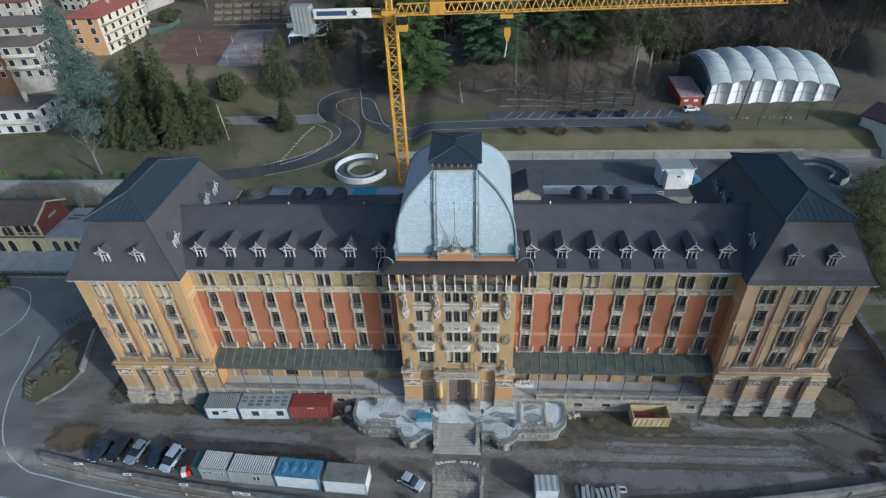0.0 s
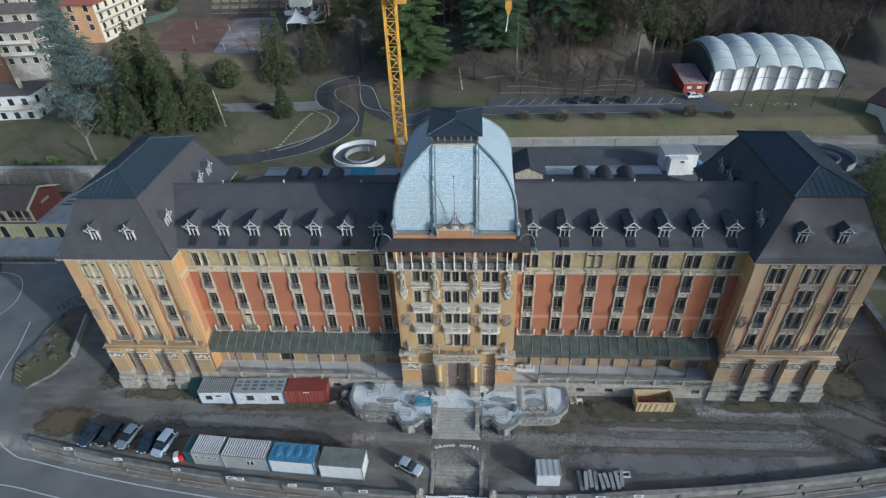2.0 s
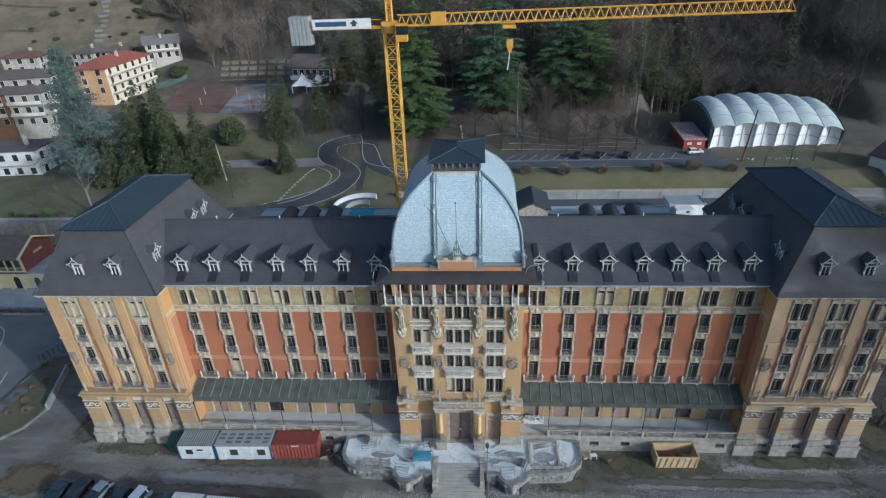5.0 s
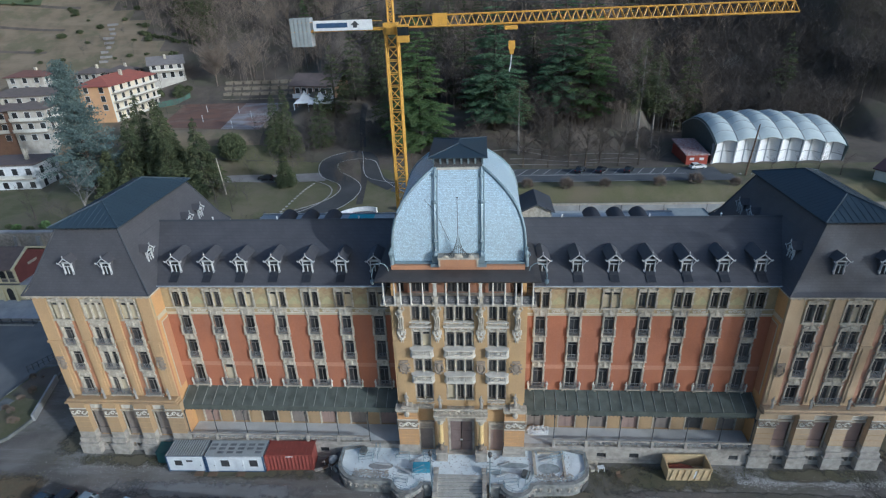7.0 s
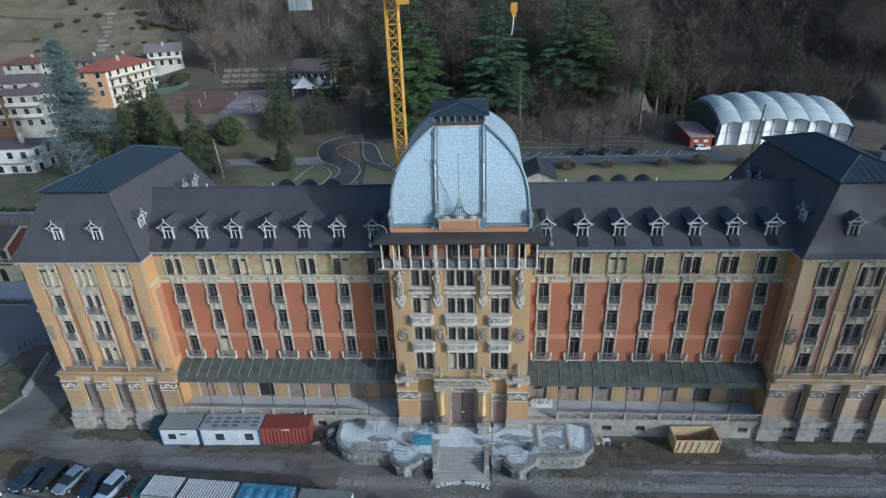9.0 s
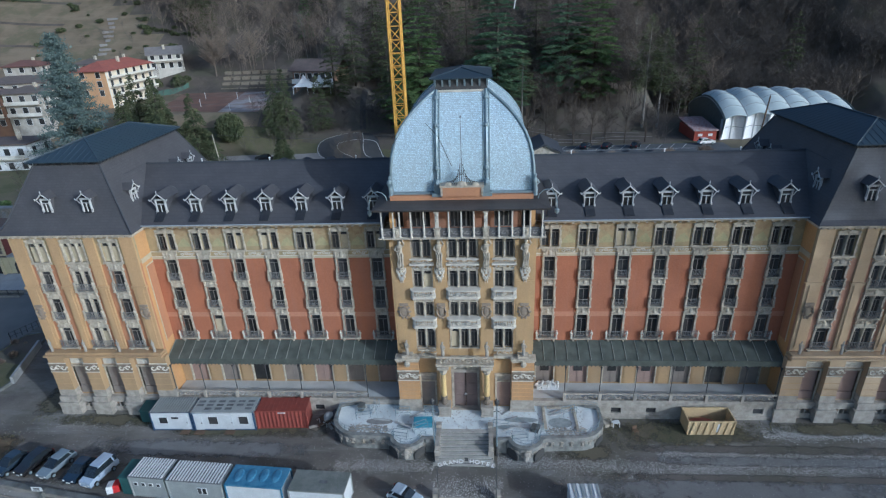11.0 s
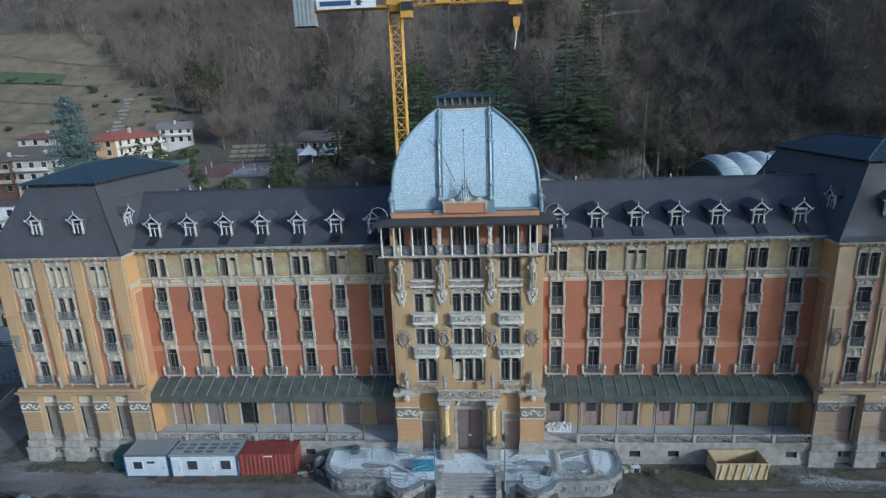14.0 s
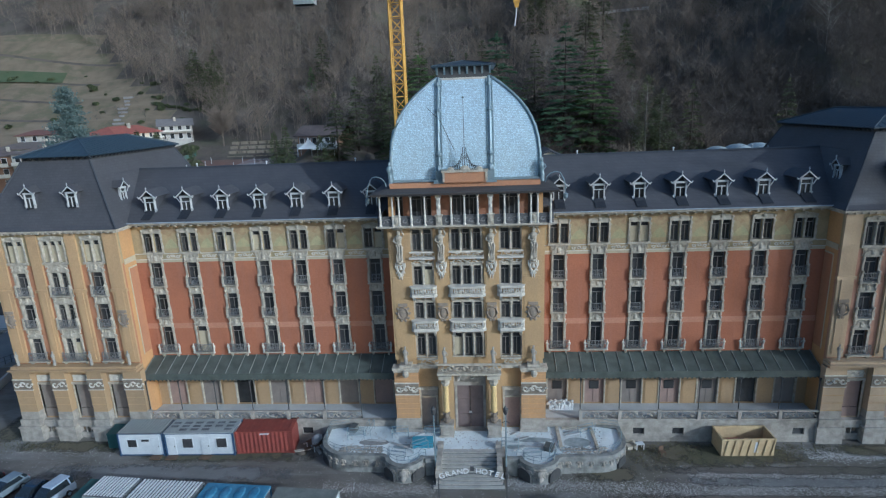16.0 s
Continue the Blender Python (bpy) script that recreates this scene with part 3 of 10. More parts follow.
    g = G().prism([(1.75, 7.28), (MY, 8.32), (MY, 8.2), (1.85, 7.18)], "x", a, b)
    canopy = part("canopy", g, CANOPY, hotel, "green-grey seamed metal canopy")
    n = 21
    for i in range(n + 1):
        part("seam", shared("canopy_seam", lambda: G().prism([(1.75, 7.29), (MY, 8.33), (MY, 8.4), (1.75, 7.36)], "x", -0.025, 0.025).mesh("seam", SEAMGREY)), None, canopy, at=(a + 0.1 + (b - a - 0.2) * i / n, 0, 0))
    g = G().box(a, b, 1.7, 1.84, 6.62, 7.3)
    m = 60
    for i in range(m):
        x = a + (i + 0.5) * (b - a) / m
        g.prism([(x - 0.17, 6.64), (x, 6.45), (x + 0.17, 6.64)], "y", 1.73, 1.8)
    part("valance", g, CANOPY, canopy)
    posts = [BAYS[i] + 1.92 for i in range(6)] + [BAYS[6] + 1.6]
    for p in posts:
        part("post", shared("post", lambda: G().lathe(0, 0, [(0.1, 0), (0.1, 0.3), (0.055, 0.4), (0.05, 3.8), (0.1, 4.2), (0.13, 4.3)], 8).box(-0.04, 0.04, -0.04, 0.5, 4.2, 4.3).mesh("post", IRON)), None, canopy, at=(s * p, 1.3, 2.4))
    # terrace
    g = G().box(a, b, 1.1, MY, 2.1, 2.36)
    part("terrace_floor", g, PALEFLOOR, hotel, "dusty pale grey terrace floor")
    wins = [(s * c - 0.55, s * c + 0.55, 0.75, 1.5) for c in BAYS]
    part("terrace_wall", pierced(G(), a, b, -0.2, 2.1, 0.95, 1.4, wins).box(a, b, 0.85, 1.4, 2.1, 2.38).box(a, b, 0.88, 0.96, -0.2, 0.5), GREYSTONE, hotel)
    for c in BAYS:
        part("basement_window", shared("bw", lambda: G().box(-0.55, 0.55, 0.2, 0.25, 0.75, 1.5).mesh("basement_window", GLASS)), None, hotel, at=(s * c, 0.95, 0))
    end = BAYS[-1] + 1.6
    marks = posts
    for p, q in zip(marks[:-1], marks[1:]):
        x0, x1 = sorted((s * p, s * q))
        g = G().box(x0, x1, 0.9, 1.12, 3.28, 3.42).box(x0, x1, 0.9, 1.12, 2.38, 2.5).box(x0 - 0.16, x0 + 0.16, 0.86, 1.18, 2.38, 3.48)
        ring_relief(g, x0 + 0.2, x1 - 0.2, 1.0, 2.9, 0.28, 0.75)
        part("balustrade", g, GREYSTONE, hotel, "carved grey stone balustrade")
    # roof and back
    x = lambda v: s * v
    part("roof", G().loft([[(x(6.9), MY - 1.1, 23.2), (x(36.0), MY - 1.1, 23.2)], [(x(6.9), MY + 0.2, 23.85), (x(36.2), MY + 0.2, 23.85)], [(x(6.9), 11.1, 27.95), (x(36.8), 11.1, 27.95)]], close=False), SLATES, hotel, "dark slate roof")
    part("roof", G().loft([[(x(6.9), 11.1, 27.95), (x(28.6), 11.1, 27.95)], [(x(6.9), 20.6, 23.85), (x(28.6), 20.6, 23.85)]], close=False).prism([(20.6, 23.85), (20.6, 18.0), (11.1, 18.0), (11.1, 27.9)], "x", *sorted((x(28.5), x(28.6)))), SLATES, hotel, "dark slate rear slope")
    part("roof", G().loft([[(x(28.6), 11.1, 27.95), (x(36.8), 11.1, 27.95)], [(x(28.6), 16.6, 24.0), (x(36.8), 16.6, 24.0)], [(x(28.6), 20.7, 19.9), (x(36.8), 20.7, 19.9)]], close=False), SLATES, hotel, "steep rear slope beside the end pavilion")
    part("ridge", G().prism([(10.9, 27.9), (11.1, 28.05), (11.3, 27.9)], "x", *sorted((x(6.9), x(36.9)))).box(*sorted((x(36.75), x(36.95))), 6.5, 11.2, 25.4, 28.0), SLATE, hotel)
    part("wall", G().box(*sorted((x(6.9), x(28.6))), 22.4, 22.8, 0, 23.3).box(*sorted((x(28.6), x(34.5))), 22.4, 22.8, 0, 19.7), ORANGE, hotel)
    part("rear_ledge", G().box(*sorted((x(7.2), x(28.6))), 20.6, 22.7, 23.6, 23.9).box(*sorted((x(7.2), x(28.6))), 22.6, 22.75, 23.9, 24.1), CABINPALE, hotel, "pale flat metal rear eave")
    part("rear_deck", G().box(*sorted((x(28.6), x(34.4))), 20.6, 23.2, 19.7, 19.9), SLATE, hotel, "dark flat rear roof")
    if s < 0:
        part("roof_sheet", G().box(-15.9, -12.3, 20.75, 22.55, 23.91, 23.95), TURQUOISE, hotel, "turquoise sheet on the rear eave")
    for c in (16.8, 19.8, 22.7) if s > 0 else (17.05, 20.1, 23.1):
        rd = part("rear_dormer", G().box(x(c) - 0.8, x(c) + 0.8, 13.4, 18.4, 23.6, 25.5), SLATES, hotel, "dark slate rear dormer")
        hump = [(1.05, 0.0), (0.98, 0.3), (0.72, 0.62), (0.36, 0.82), (0.0, 0.9), (-0.36, 0.82), (-0.72, 0.62), (-0.98, 0.3), (-1.05, 0.0)]
        part("dormer_roof", G().loft([[(x(c) + px * k, y, 25.45 + pz * k * lift_) for px, pz in hump] for y, k, lift_ in ((12.6, 0.5, 0.6), (13.0, 0.85, 0.9), (14.0, 1.0, 1.0), (18.7, 1.0, 1.0))]), SLATES, rd, smooth=True)
    if s > 0:
        lift = part("lift_house", G().prism([(7.7, 23.5), (11.3, 23.5), (11.3, 27.2), (9.5, 28.0), (7.7, 27.2)], "y", 15.0, 20.0), PALE, hotel, "cream lift house with a slate roof")
        part("lift_roof", G().prism([(7.3, 27.05), (9.5, 28.05), (11.7, 27.05), (11.7, 27.2), (9.5, 28.25), (7.3, 27.2)], "y", 14.7, 20.4), SLATE, lift)
    # dormers
    for c in BAYS:
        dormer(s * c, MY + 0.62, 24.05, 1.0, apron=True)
    # roof vents along the ridge
    for v in (12, 22, 30):
        part("ridge_vent", G().lathe(s * v, 11.1, [(0.06, 28.0), (0.06, 28.25), (0.14, 28.3), (0.02, 28.42)], 6), WHITE, hotel)


# dark tone that stands for the shade in the recess below a dormer
RECESSDARK = mat("recess_dark", (0.022, 0.024, 0.03), (0.035, 0.037, 0.043), 0.7, 2.0, 8, 0.1)


def dormer_meshes():
    w, h = 0.62, 1.55
    fr = G().box(-w - 0.16, w + 0.16, -0.1, 0.2, h - 0.12, h + 0.06)
    members = [("jamb", G().box(*sorted((q * w, q * (w + 0.12))), -0.08, 0.2, -0.15, h - 0.12).prism([(q * (w + 0.1), 0.4), (q * (w + 0.3), 0.25), (q * (w + 0.16), -0.05)], "y", -0.06, 0.12)) for q in (-1, 1)]
    members += [("transom", G().box(-w, w, -0.04, 0.06, h * 0.64, h * 0.69)), ("mullion", G().box(-0.04, 0.04, -0.06, 0.06, -0.1, h * 0.64)), ("sill", G().box(-w, w, -0.1, 0.2, -0.15, -0.06))]
    members = [(n, g.mesh(n, RECESSDARK if n == "sill" else DORMERWHITE)) for n, g in members]
    barge = [G().tube([(q * (w + 0.74), -0.28, h + 0.1), (q * (w + 0.62), -0.3, h - 0.06), (q * (w + 0.4), -0.3, h + 0.03), (q * 0.5, -0.28, h + 0.36), (0, -0.28, h + 0.7)], 0.078, 5).tube([(q * (w + 0.1), -0.2, h - 0.55), (q * (w + 0.3), -0.26, h - 0.2), (q * (w + 0.5), -0.28, h - 0.02)], 0.05, 4).mesh("bargeboard", DORMERWHITE) for q in (-1, 1)]
    tip = G().lathe(0, -0.3, [(0.06, h + 0.7), (0.05, h + 0.86), (0.1, h + 0.95), (0.04, h + 1.04), (0.015, h + 1.15)], 6).mesh("finial", DORMERWHITE)
    rf = G()
    for q in (-1, 1):
        # two slopes and, at the back, a hip that dies into the main roof
        rf.loft([[(q * (w + 0.5), -0.3, h), (0, -0.3, h + 0.7), (0, -0.3, h + 0.8), (q * (w + 0.55), -0.3, h + 0.06)],
                 [(q * (w + 0.5), 2.5, h), (0, 2.5, h + 0.7), (0, 2.5, h + 0.8), (q * (w + 0.55), 2.5, h + 0.06)],
                 [(q * (w + 0.42), 3.0, h), (0, 3.25, h + 0.4), (0, 3.25, h + 0.5), (q * (w + 0.46), 3.0, h + 0.06)]])
    bd = G()
    for q in (-1, 1):
        bd.loft([[(q * (w + 0.1), 0.1, -0.4), (q * (w + 0.1), 0.1, h), (q * (w + 0.02), 0.1, h), (q * (w + 0.02), 0.1, -0.4)], [(q * (w + 0.1), 2.6, 1.3), (q * (w + 0.1), 2.6, h), (q * (w + 0.02), 2.6, h), (q * (w + 0.02), 2.6, 1.3)]])
    gl = G().box(-w, w, 0.12, 0.16, -0.1, h).prism([(-w, h), (w, h), (0, h + 0.6)], "y", 0.1, 0.15)
    return fr.mesh("dormer", DORMERWHITE), rf.mesh("dormer_roof", SLATES), bd.mesh("cheek", SLATES), gl.mesh("pane", GLASS), barge, tip, members


def dormer(x, y, z, size=1.0, turn=0.0, apron=False):
    fr, rf, bd, gl, barge, tip, members = shared("dormer", dormer_meshes)
    ob = part("dormer", fr, None, hotel, "white timber dormer with slate gable", at=(x, y, z), turn=turn)
    ob.scale = (size * 0.74, size, size)
    part("dormer_roof", rf, None, ob, "dark slate")
    part("cheek", bd, None, ob, "dark slate")
    for b in barge:
        part("bargeboard", b, None, ob)
    for n, me in members:
        part(n, me, None, ob)
    part("finial", tip, None, ob)
    part("pane", gl, None, ob, "dark glass")
    # sloping dark plate laid on the roof in place of a shaded recess
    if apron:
        part("apron", shared("apron", lambda: G().prism([(-0.12, 0.2), (-0.12, 0.02), (-0.42, -0.14), (-1.25, -0.56), (-1.25, -0.5), (-0.42, -0.08)], "x", -0.66, 0.66).mesh("apron", RECESSDARK)), None, ob, "dark plate standing in for the shaded recess below the window")


PIERS = [35.1, 39.25, 43.3, 47.35]
WINS = [37.2, 41.3, 45.35]


def pavilion(s):
    lo, hi = sorted((s * 34.5, s * 48.1))
    holes = []
    for i, c in enumerate(WINS):
        x, mid = s * c, i == 1
        wide = 0.95 if mid else 0.62
        holes += [(x - (1.25 if mid else 0.9), x + (1.25 if mid else 0.9), 19.75, 21.95), (x - wide, x + wide, 16.25, 18.65), (x - wide, x + wide, 12.7, 15.25),
                  (x - wide, x + wide, 9.0, 11.5), (x - 0.95, x + 0.95, 2.3, 6.2), (x - 0.8, x + 0.8, 0.75, 1.35)]
    foot, pil, mid_coat = (DULLOCHRE, PILASTER, SALMONRED) if s < 0 else (BEIGEFOOT, BEIGEPIL, PALESALMON)
    for z0, z1, m, y in ((0, 8.4, foot, WY), (8.4, 19.4, mid_coat, WY), (19.4, 22.7, FRESCO, WY)):
        part("wall", pierced(G(), lo, hi, z0, z1, y, y + 0.45, holes), m, hotel)
    # inner and outer flanks, back
    for x0, x1 in ((34.5, 34.95), (47.65, 48.1)):
        part("wall", G().box(*sorted((s * x0, s * x1)), WY + 0.45, 22.5, 0, 22.7), ORANGE, hotel)
    part("panel", G().box(*sorted((s * 34.46, s * 34.5)), WY + 1.1, MY - 0.05, 9.2, 18.6), SALMONRED, hotel, "brick-red panel")
    part("panel_border", G().box(*sorted((s * 34.45, s * 34.5)), WY + 0.98, WY + 1.1, 9.1, 18.75).box(*sorted((s * 34.45, s * 34.5)), WY + 1.1, MY - 0.05, 18.6, 18.75).box(*sorted((s * 34.45, s * 34.5)), WY + 0.5, MY - 0.05, 19.2, 19.75), BLIND, hotel, "pale painted border")
    part("wall", G().box(lo, hi, 22.1, 22.5, 0, 22.7), ORANGE, hotel)
    for p in PIERS:
        x = s * p
        end = p in (PIERS[0], PIERS[-1])
        w = 0.74 if end else 0.54
        g = G().box(x - w, x + w, WY - 0.22, WY, 8.8, 22.7).box(x - w - 0.12, x + w + 0.12, WY - 0.34, WY - 0.02, 16.6, 16.9).box(x - w * 0.55, x + w * 0.55, WY - 0.32, WY - 0.2, 9.2, 16.6)
        part("pilaster", g, pil, hotel, "ochre rendered pilaster")
        g = G().box(x - w - 0.25, x + w + 0.25, 0.95, WY, 2.6, 8.0)
        pier = part("pier", g, foot, hotel, "ochre ground-floor pier")
        g = G().box(x - w - 0.35, x + w + 0.35, 0.7, WY, 1.75, 2.5).box(x - w - 0.27, x + w + 0.27, 0.93, WY, 2.5, 3.35).box(x - w - 0.5, x + w + 0.5, 0.55, WY, -0.2, 1.55).box(x - w - 0.56, x + w + 0.56, 0.48, WY, 1.55, 1.75)
        part("plinth", g, GREYSTONE, pier, "grey stone plinth")
        part("panel", G().box(x - w - 0.3, x + w + 0.3, 0.89, 1.0, 6.0, 7.1), RELIEFGROUND, pier, "dark ground of the carved panel")
        g = G().box(x - w - 0.32, x + w + 0.32, 0.85, 1.0, 7.1, 7.18).box(x - w - 0.32, x + w + 0.32, 0.85, 1.0, 5.92, 6.0)
        ring_relief(g, x - w - 0.25, x + w + 0.25, 0.86, 6.55, 0.34, 0.58)
        part("relief", g, RELIEF, pier, "white carved panel")
        for z in (3.4, 4.2, 5.0, 5.8):
            part("joint", G().box(x - w - 0.28, x + w + 0.28, 0.92, 1.0, z, z + 0.05), CREAM, pier)
        part("statue", shared("putto2", lambda: figure_mesh("statue", 1.6, GREYSTONE)), None, pier, "weathered stone figure", at=(x, 1.0, 8.75))
    part("cornice", G().box(lo - 0.15, hi + 0.15, 0.75, WY, 8.0, 8.2).box(lo - 0.28, hi + 0.28, 0.55, WY, 8.2, 8.36).box(lo - 0.1, hi + 0.1, 0.85, WY, 8.36, 8.62), foot, hotel, "ochre moulded ledge")
    part("plinth", G().box(lo, hi, 1.3, WY, -0.2, 0.7).box(lo, hi, 1.2, WY, 1.4, 2.2), GREYSTONE, hotel)
    for i, c in enumerate(WINS):
        x, mid = s * c, i == 1
        w = 1.25 if mid else 0.92
        stone_strip(x, WY, ((11.6, 12.6, w), (15.35, 16.15, w), (18.75, 19.65, w + 0.12)))
        if mid:
            window(hotel, x, WY, 19.75, 3, 0.62, 2.2, 0.7, mullion=0.2, blind=(0, 1, 2) if s < 0 else (1,))
        else:
            window(hotel, x, WY, 19.75, 2, 0.78, 2.2, 0.7, blind=(0, 1) if s < 0 else ((1,) if i else ()))
        for z, h, b in ((16.25, 2.4, "small"), (12.7, 2.55, "small"), (9.0, 2.5, "wide")):
            window(hotel, x, WY, z, 2 if mid else 1, 0.8 if mid else 1.24, h, 0.8, mullion=0.26, balcony=b, blind=(1,) if mid and z == 9.0 and s < 0 else ())
        ob = part("doorway", shared("wdoor", lambda: G().box(-1.12, -0.95, -0.08, 0.4, 2.2, 6.3).box(0.95, 1.12, -0.08, 0.4, 2.2, 6.3).box(-1.2, 1.2, -0.12, 0.4, 6.2, 6.45).mesh("doorway", PALE)), None, hotel, at=(x, WY, 0))
        part("board", shared(("wboard", s), lambda: G().box(-0.95, 0.95, 0.2, 0.26, 3.3, 6.2).box(-0.95, 0.95, 0.12, 0.26, 2.3, 3.25).mesh("board", DOORGREY if s < 0 else SALMON)), None, ob)
        g = ring_relief(G().box(-0.9, 0.9, -0.1, 0.0, 6.6, 7.3), -0.8, 0.8, -0.12, 6.95, 0.22, 0.5)
        part("relief", shared("lintel_relief", lambda: g.mesh("relief", RELIEF)), None, ob, "white carved panel")
        part("basement_window", shared("bw3", lambda: G().box(-0.8, 0.8, 0.2, 0.25, 0.75, 1.35).mesh("basement_window", GLASS)), None, hotel, at=(x, WY, 0))
        part("basement_mullion", shared("bm3", lambda: G().box(-0.32, -0.2, -0.5, 0.2, 0.7, 1.4).box(0.2, 0.32, -0.5, 0.2, 0.7, 1.4).mesh("basement_mullion", GREYSTONE)), None, hotel, at=(x, WY, 0))
    # eaves and mansard
    a, b = sorted((s * 33.95, s * 48.7))
    g = G().box(a + 0.2, b - 0.2, WY - 0.35, 23.0, 22.7, 22.9).box(a, b, WY - 0.62, 23.5, 22.9, 23.1)
    for i in range(24):
        x = a + 0.4 + (b - a - 0.8) * i / 23
        g.box(x - 0.09, x + 0.09, WY - 0.58, WY - 0.2, 22.74, 22.92)
    part("cornice", g, PALE, hotel)
    x = lambda v: s * v
    ring = lambda x0, x1, y0, y1, z: [(x(x0), y0, z), (x(x1), y0, z), (x(x1), y1, z), (x(x0), y1, z)]
    part("roof", G().loft([ring(33.9, 48.75, 1.08, 23.55, 23.1), ring(34.35, 48.3, 1.55, 23.1, 23.55), ring(34.95, 47.7, 2.1, 22.5, 24.55), ring(37.65, 44.95, 4.45, 20.6, 29.65)]), SLATES, hotel, "dark slate mansard")
    g = G()
    for u, v in ((0, 0), (1, 0), (1, 1), (0, 1)):
        pts = [(x(34.95 if u == 0 else 47.7), 2.1 if v == 0 else 22.5, 24.6), (x(37.65 if u == 0 else 44.95), 4.45 if v == 0 else 20.6, 29.7)]
        pts.insert(0, (x(33.9 if u == 0 else 48.75), 1.08 if v == 0 else 23.55, 23.15))
        part("hip", G().tube(pts, 0.09, 5), SLATE, hotel)
    cap = part("cap_roof", G().loft([ring(37.2, 45.4, 4.0, 21.0, 30.02), ring(37.2, 45.4, 4.0, 21.0, 30.1), ring(41.28, 41.32, 8.3, 16.9, 31.65)]), COPPER, hotel, "shallow dark seamed metal cap")
    part("collar", G().loft([ring(37.7, 44.9, 4.5, 20.5, 29.5), ring(37.7, 44.9, 4.5, 20.5, 30.05)]), IRON, cap)
    for i in range(13):
        part("bracket", shared("cap_bracket", lambda: G().prism([(4.1, 30.02), (4.5, 29.72), (4.5, 30.02)], "x", -0.09, 0.09).mesh("bracket", SLATE)), None, cap, at=(x(37.5 + 7.6 * i / 12), 0, 0))
    for i in range(26):
        part("bracket", shared(("cap_bracket", s), lambda: G().prism([(x(37.3), 30.02), (x(37.7), 29.72), (x(37.7), 30.02)], "y", -0.09, 0.09).mesh("bracket", SLATE)), None, cap, at=(0, 4.6 + 16 * i / 25, 0))
    for i in range(1, 12):
        t = i / 12
        px = 37.2 + 8.2 * t
        k = min(t, 1 - t) * 2
        part("seam", G().tube([(x(px), 4.0, 30.13), (x(px), 4.0 + 4.3 * k, 30.1 + 1.55 * k)], 0.022, 3), HIPGREY, cap)
    for i in range(1, 24):
        py = 4.0 + 17 * i / 24
        k = min(1, (py - 4) / 4.3, (21 - py) / 4.1)
        for e in (37.2, 45.4):
            part("seam", G().tube([(x(e), py, 30.13), (x(e + (41.3 - e) * k), py, 30.1 + 1.55 * k)], 0.02, 3), HIPGREY, cap)
    for e in (37.2, 45.4):
        for y0, y1 in ((4, 8.3), (21, 16.9)):
            part("hip", G().tube([(x(e), y0, 30.13), (x(41.3), y1, 31.7)], 0.08, 5), HIPGREY, cap)
    part("ridge", G().tube([(x(41.3), 8.3, 31.7), (x(41.3), 16.9, 31.7)], 0.09, 5), HIPGREY, cap)
    for c in (38.65, 43.05):
        dormer(s * c, 2.2, 25.35, 0.88)
    for yy in (5.5, 15.3, 18.4):
        dormer(s * 35.45, yy, 25.3, 0.88, turn=90 * s * -1 if s > 0 else 90)


for s in (-1, 1):
    long_wing(s)
    pavilion(s)


# the tower
BRICKBAND = render_coat("brick_brown_render", (0.46, 0.235, 0.12), (0.38, 0.19, 0.105))
LOGGIAWALL = mat("brown_loggia_render", (0.43, 0.2, 0.11), (0.27, 0.15, 0.09), 0.88, 0.35, 6, 0.15, amount=1.0)
BROWNSTONE = mat("dark_brown_stone", (0.25, 0.2, 0.145), (0.16, 0.13, 0.1), 0.9, 1.8, 9, 0.5, amount=0.9)
DARKGREY = mat("dark_grey_stone", (0.13, 0.125, 0.122), (0.085, 0.082, 0.08), 0.85, 1.5, 9, 0.3)
EAVEBROWN = mat("brown_grey_eave_metal", (0.075, 0.066, 0.06), (0.05, 0.045, 0.042), 0.65, 0.5, 9, 0.2, amount=0.9)
TX = 0.15


def caryatid_mesh():
    """A full draped figure under the slab, one arm bent before the chest, the gown in folds."""
    g = G()
    prof = [(0.2, 0, 0.0), (0.3, 0.12, 0.0), (0.26, 0.5, 0.02), (0.3, 1.0, 0.05), (0.33, 1.4, 0.04), (0.25, 1.72, 0.0), (0.3, 2.05, -0.03), (0.36, 2.32, -0.02), (0.3, 2.48, 0.0), (0.11, 2.58, 0.0), (0.17, 2.74, 0.01), (0.18, 2.9, 0.02), (0.07, 3.06, 0.02)]
    g.loft([[((r * (1 + (0.16 if z < 1.6 else 0.05) * math.cos(6 * a + z * 1.5))) * math.cos(a) + sway, r * 0.8 * (1 + (0.16 if z < 1.6 else 0.04) * math.cos(6 * a)) * math.sin(a), z) for a in [math.pi * i / 9 for i in range(18)]] for r, z, sway in prof])
    g.tube([(-0.34, 0, 2.36), (-0.46, -0.12, 2.0), (-0.2, -0.32, 1.86), (0.12, -0.32, 2.1)], 0.1, 6, 0.06)
    g.tube([(0.34, 0, 2.36), (0.5, -0.12, 2.62), (0.34, -0.1, 2.95), (0.2, -0.04, 3.14)], 0.1, 6, 0.06)
    for q in (-0.2, 0.0, 0.22):
        g.tube([(q * 1.2, -0.26, 1.7), (q * 0.8 + 0.08, -0.3, 1.2), (q * 1.3, -0.25, 0.6), (q, -0.22, 0.1)], 0.06, 4, 0.035)
    g.prism([(-0.46, 3.1), (0.46, 3.1), (0.52, 3.3), (-0.52, 3.3)], "y", -0.3, 0.35)
    g.tube([(-0.3, 0.05, -0.02), (0, -0.2, -0.1), (0.3, 0.05, -0.02)], 0.12, 5)
    return g.mesh("statue", PALE)


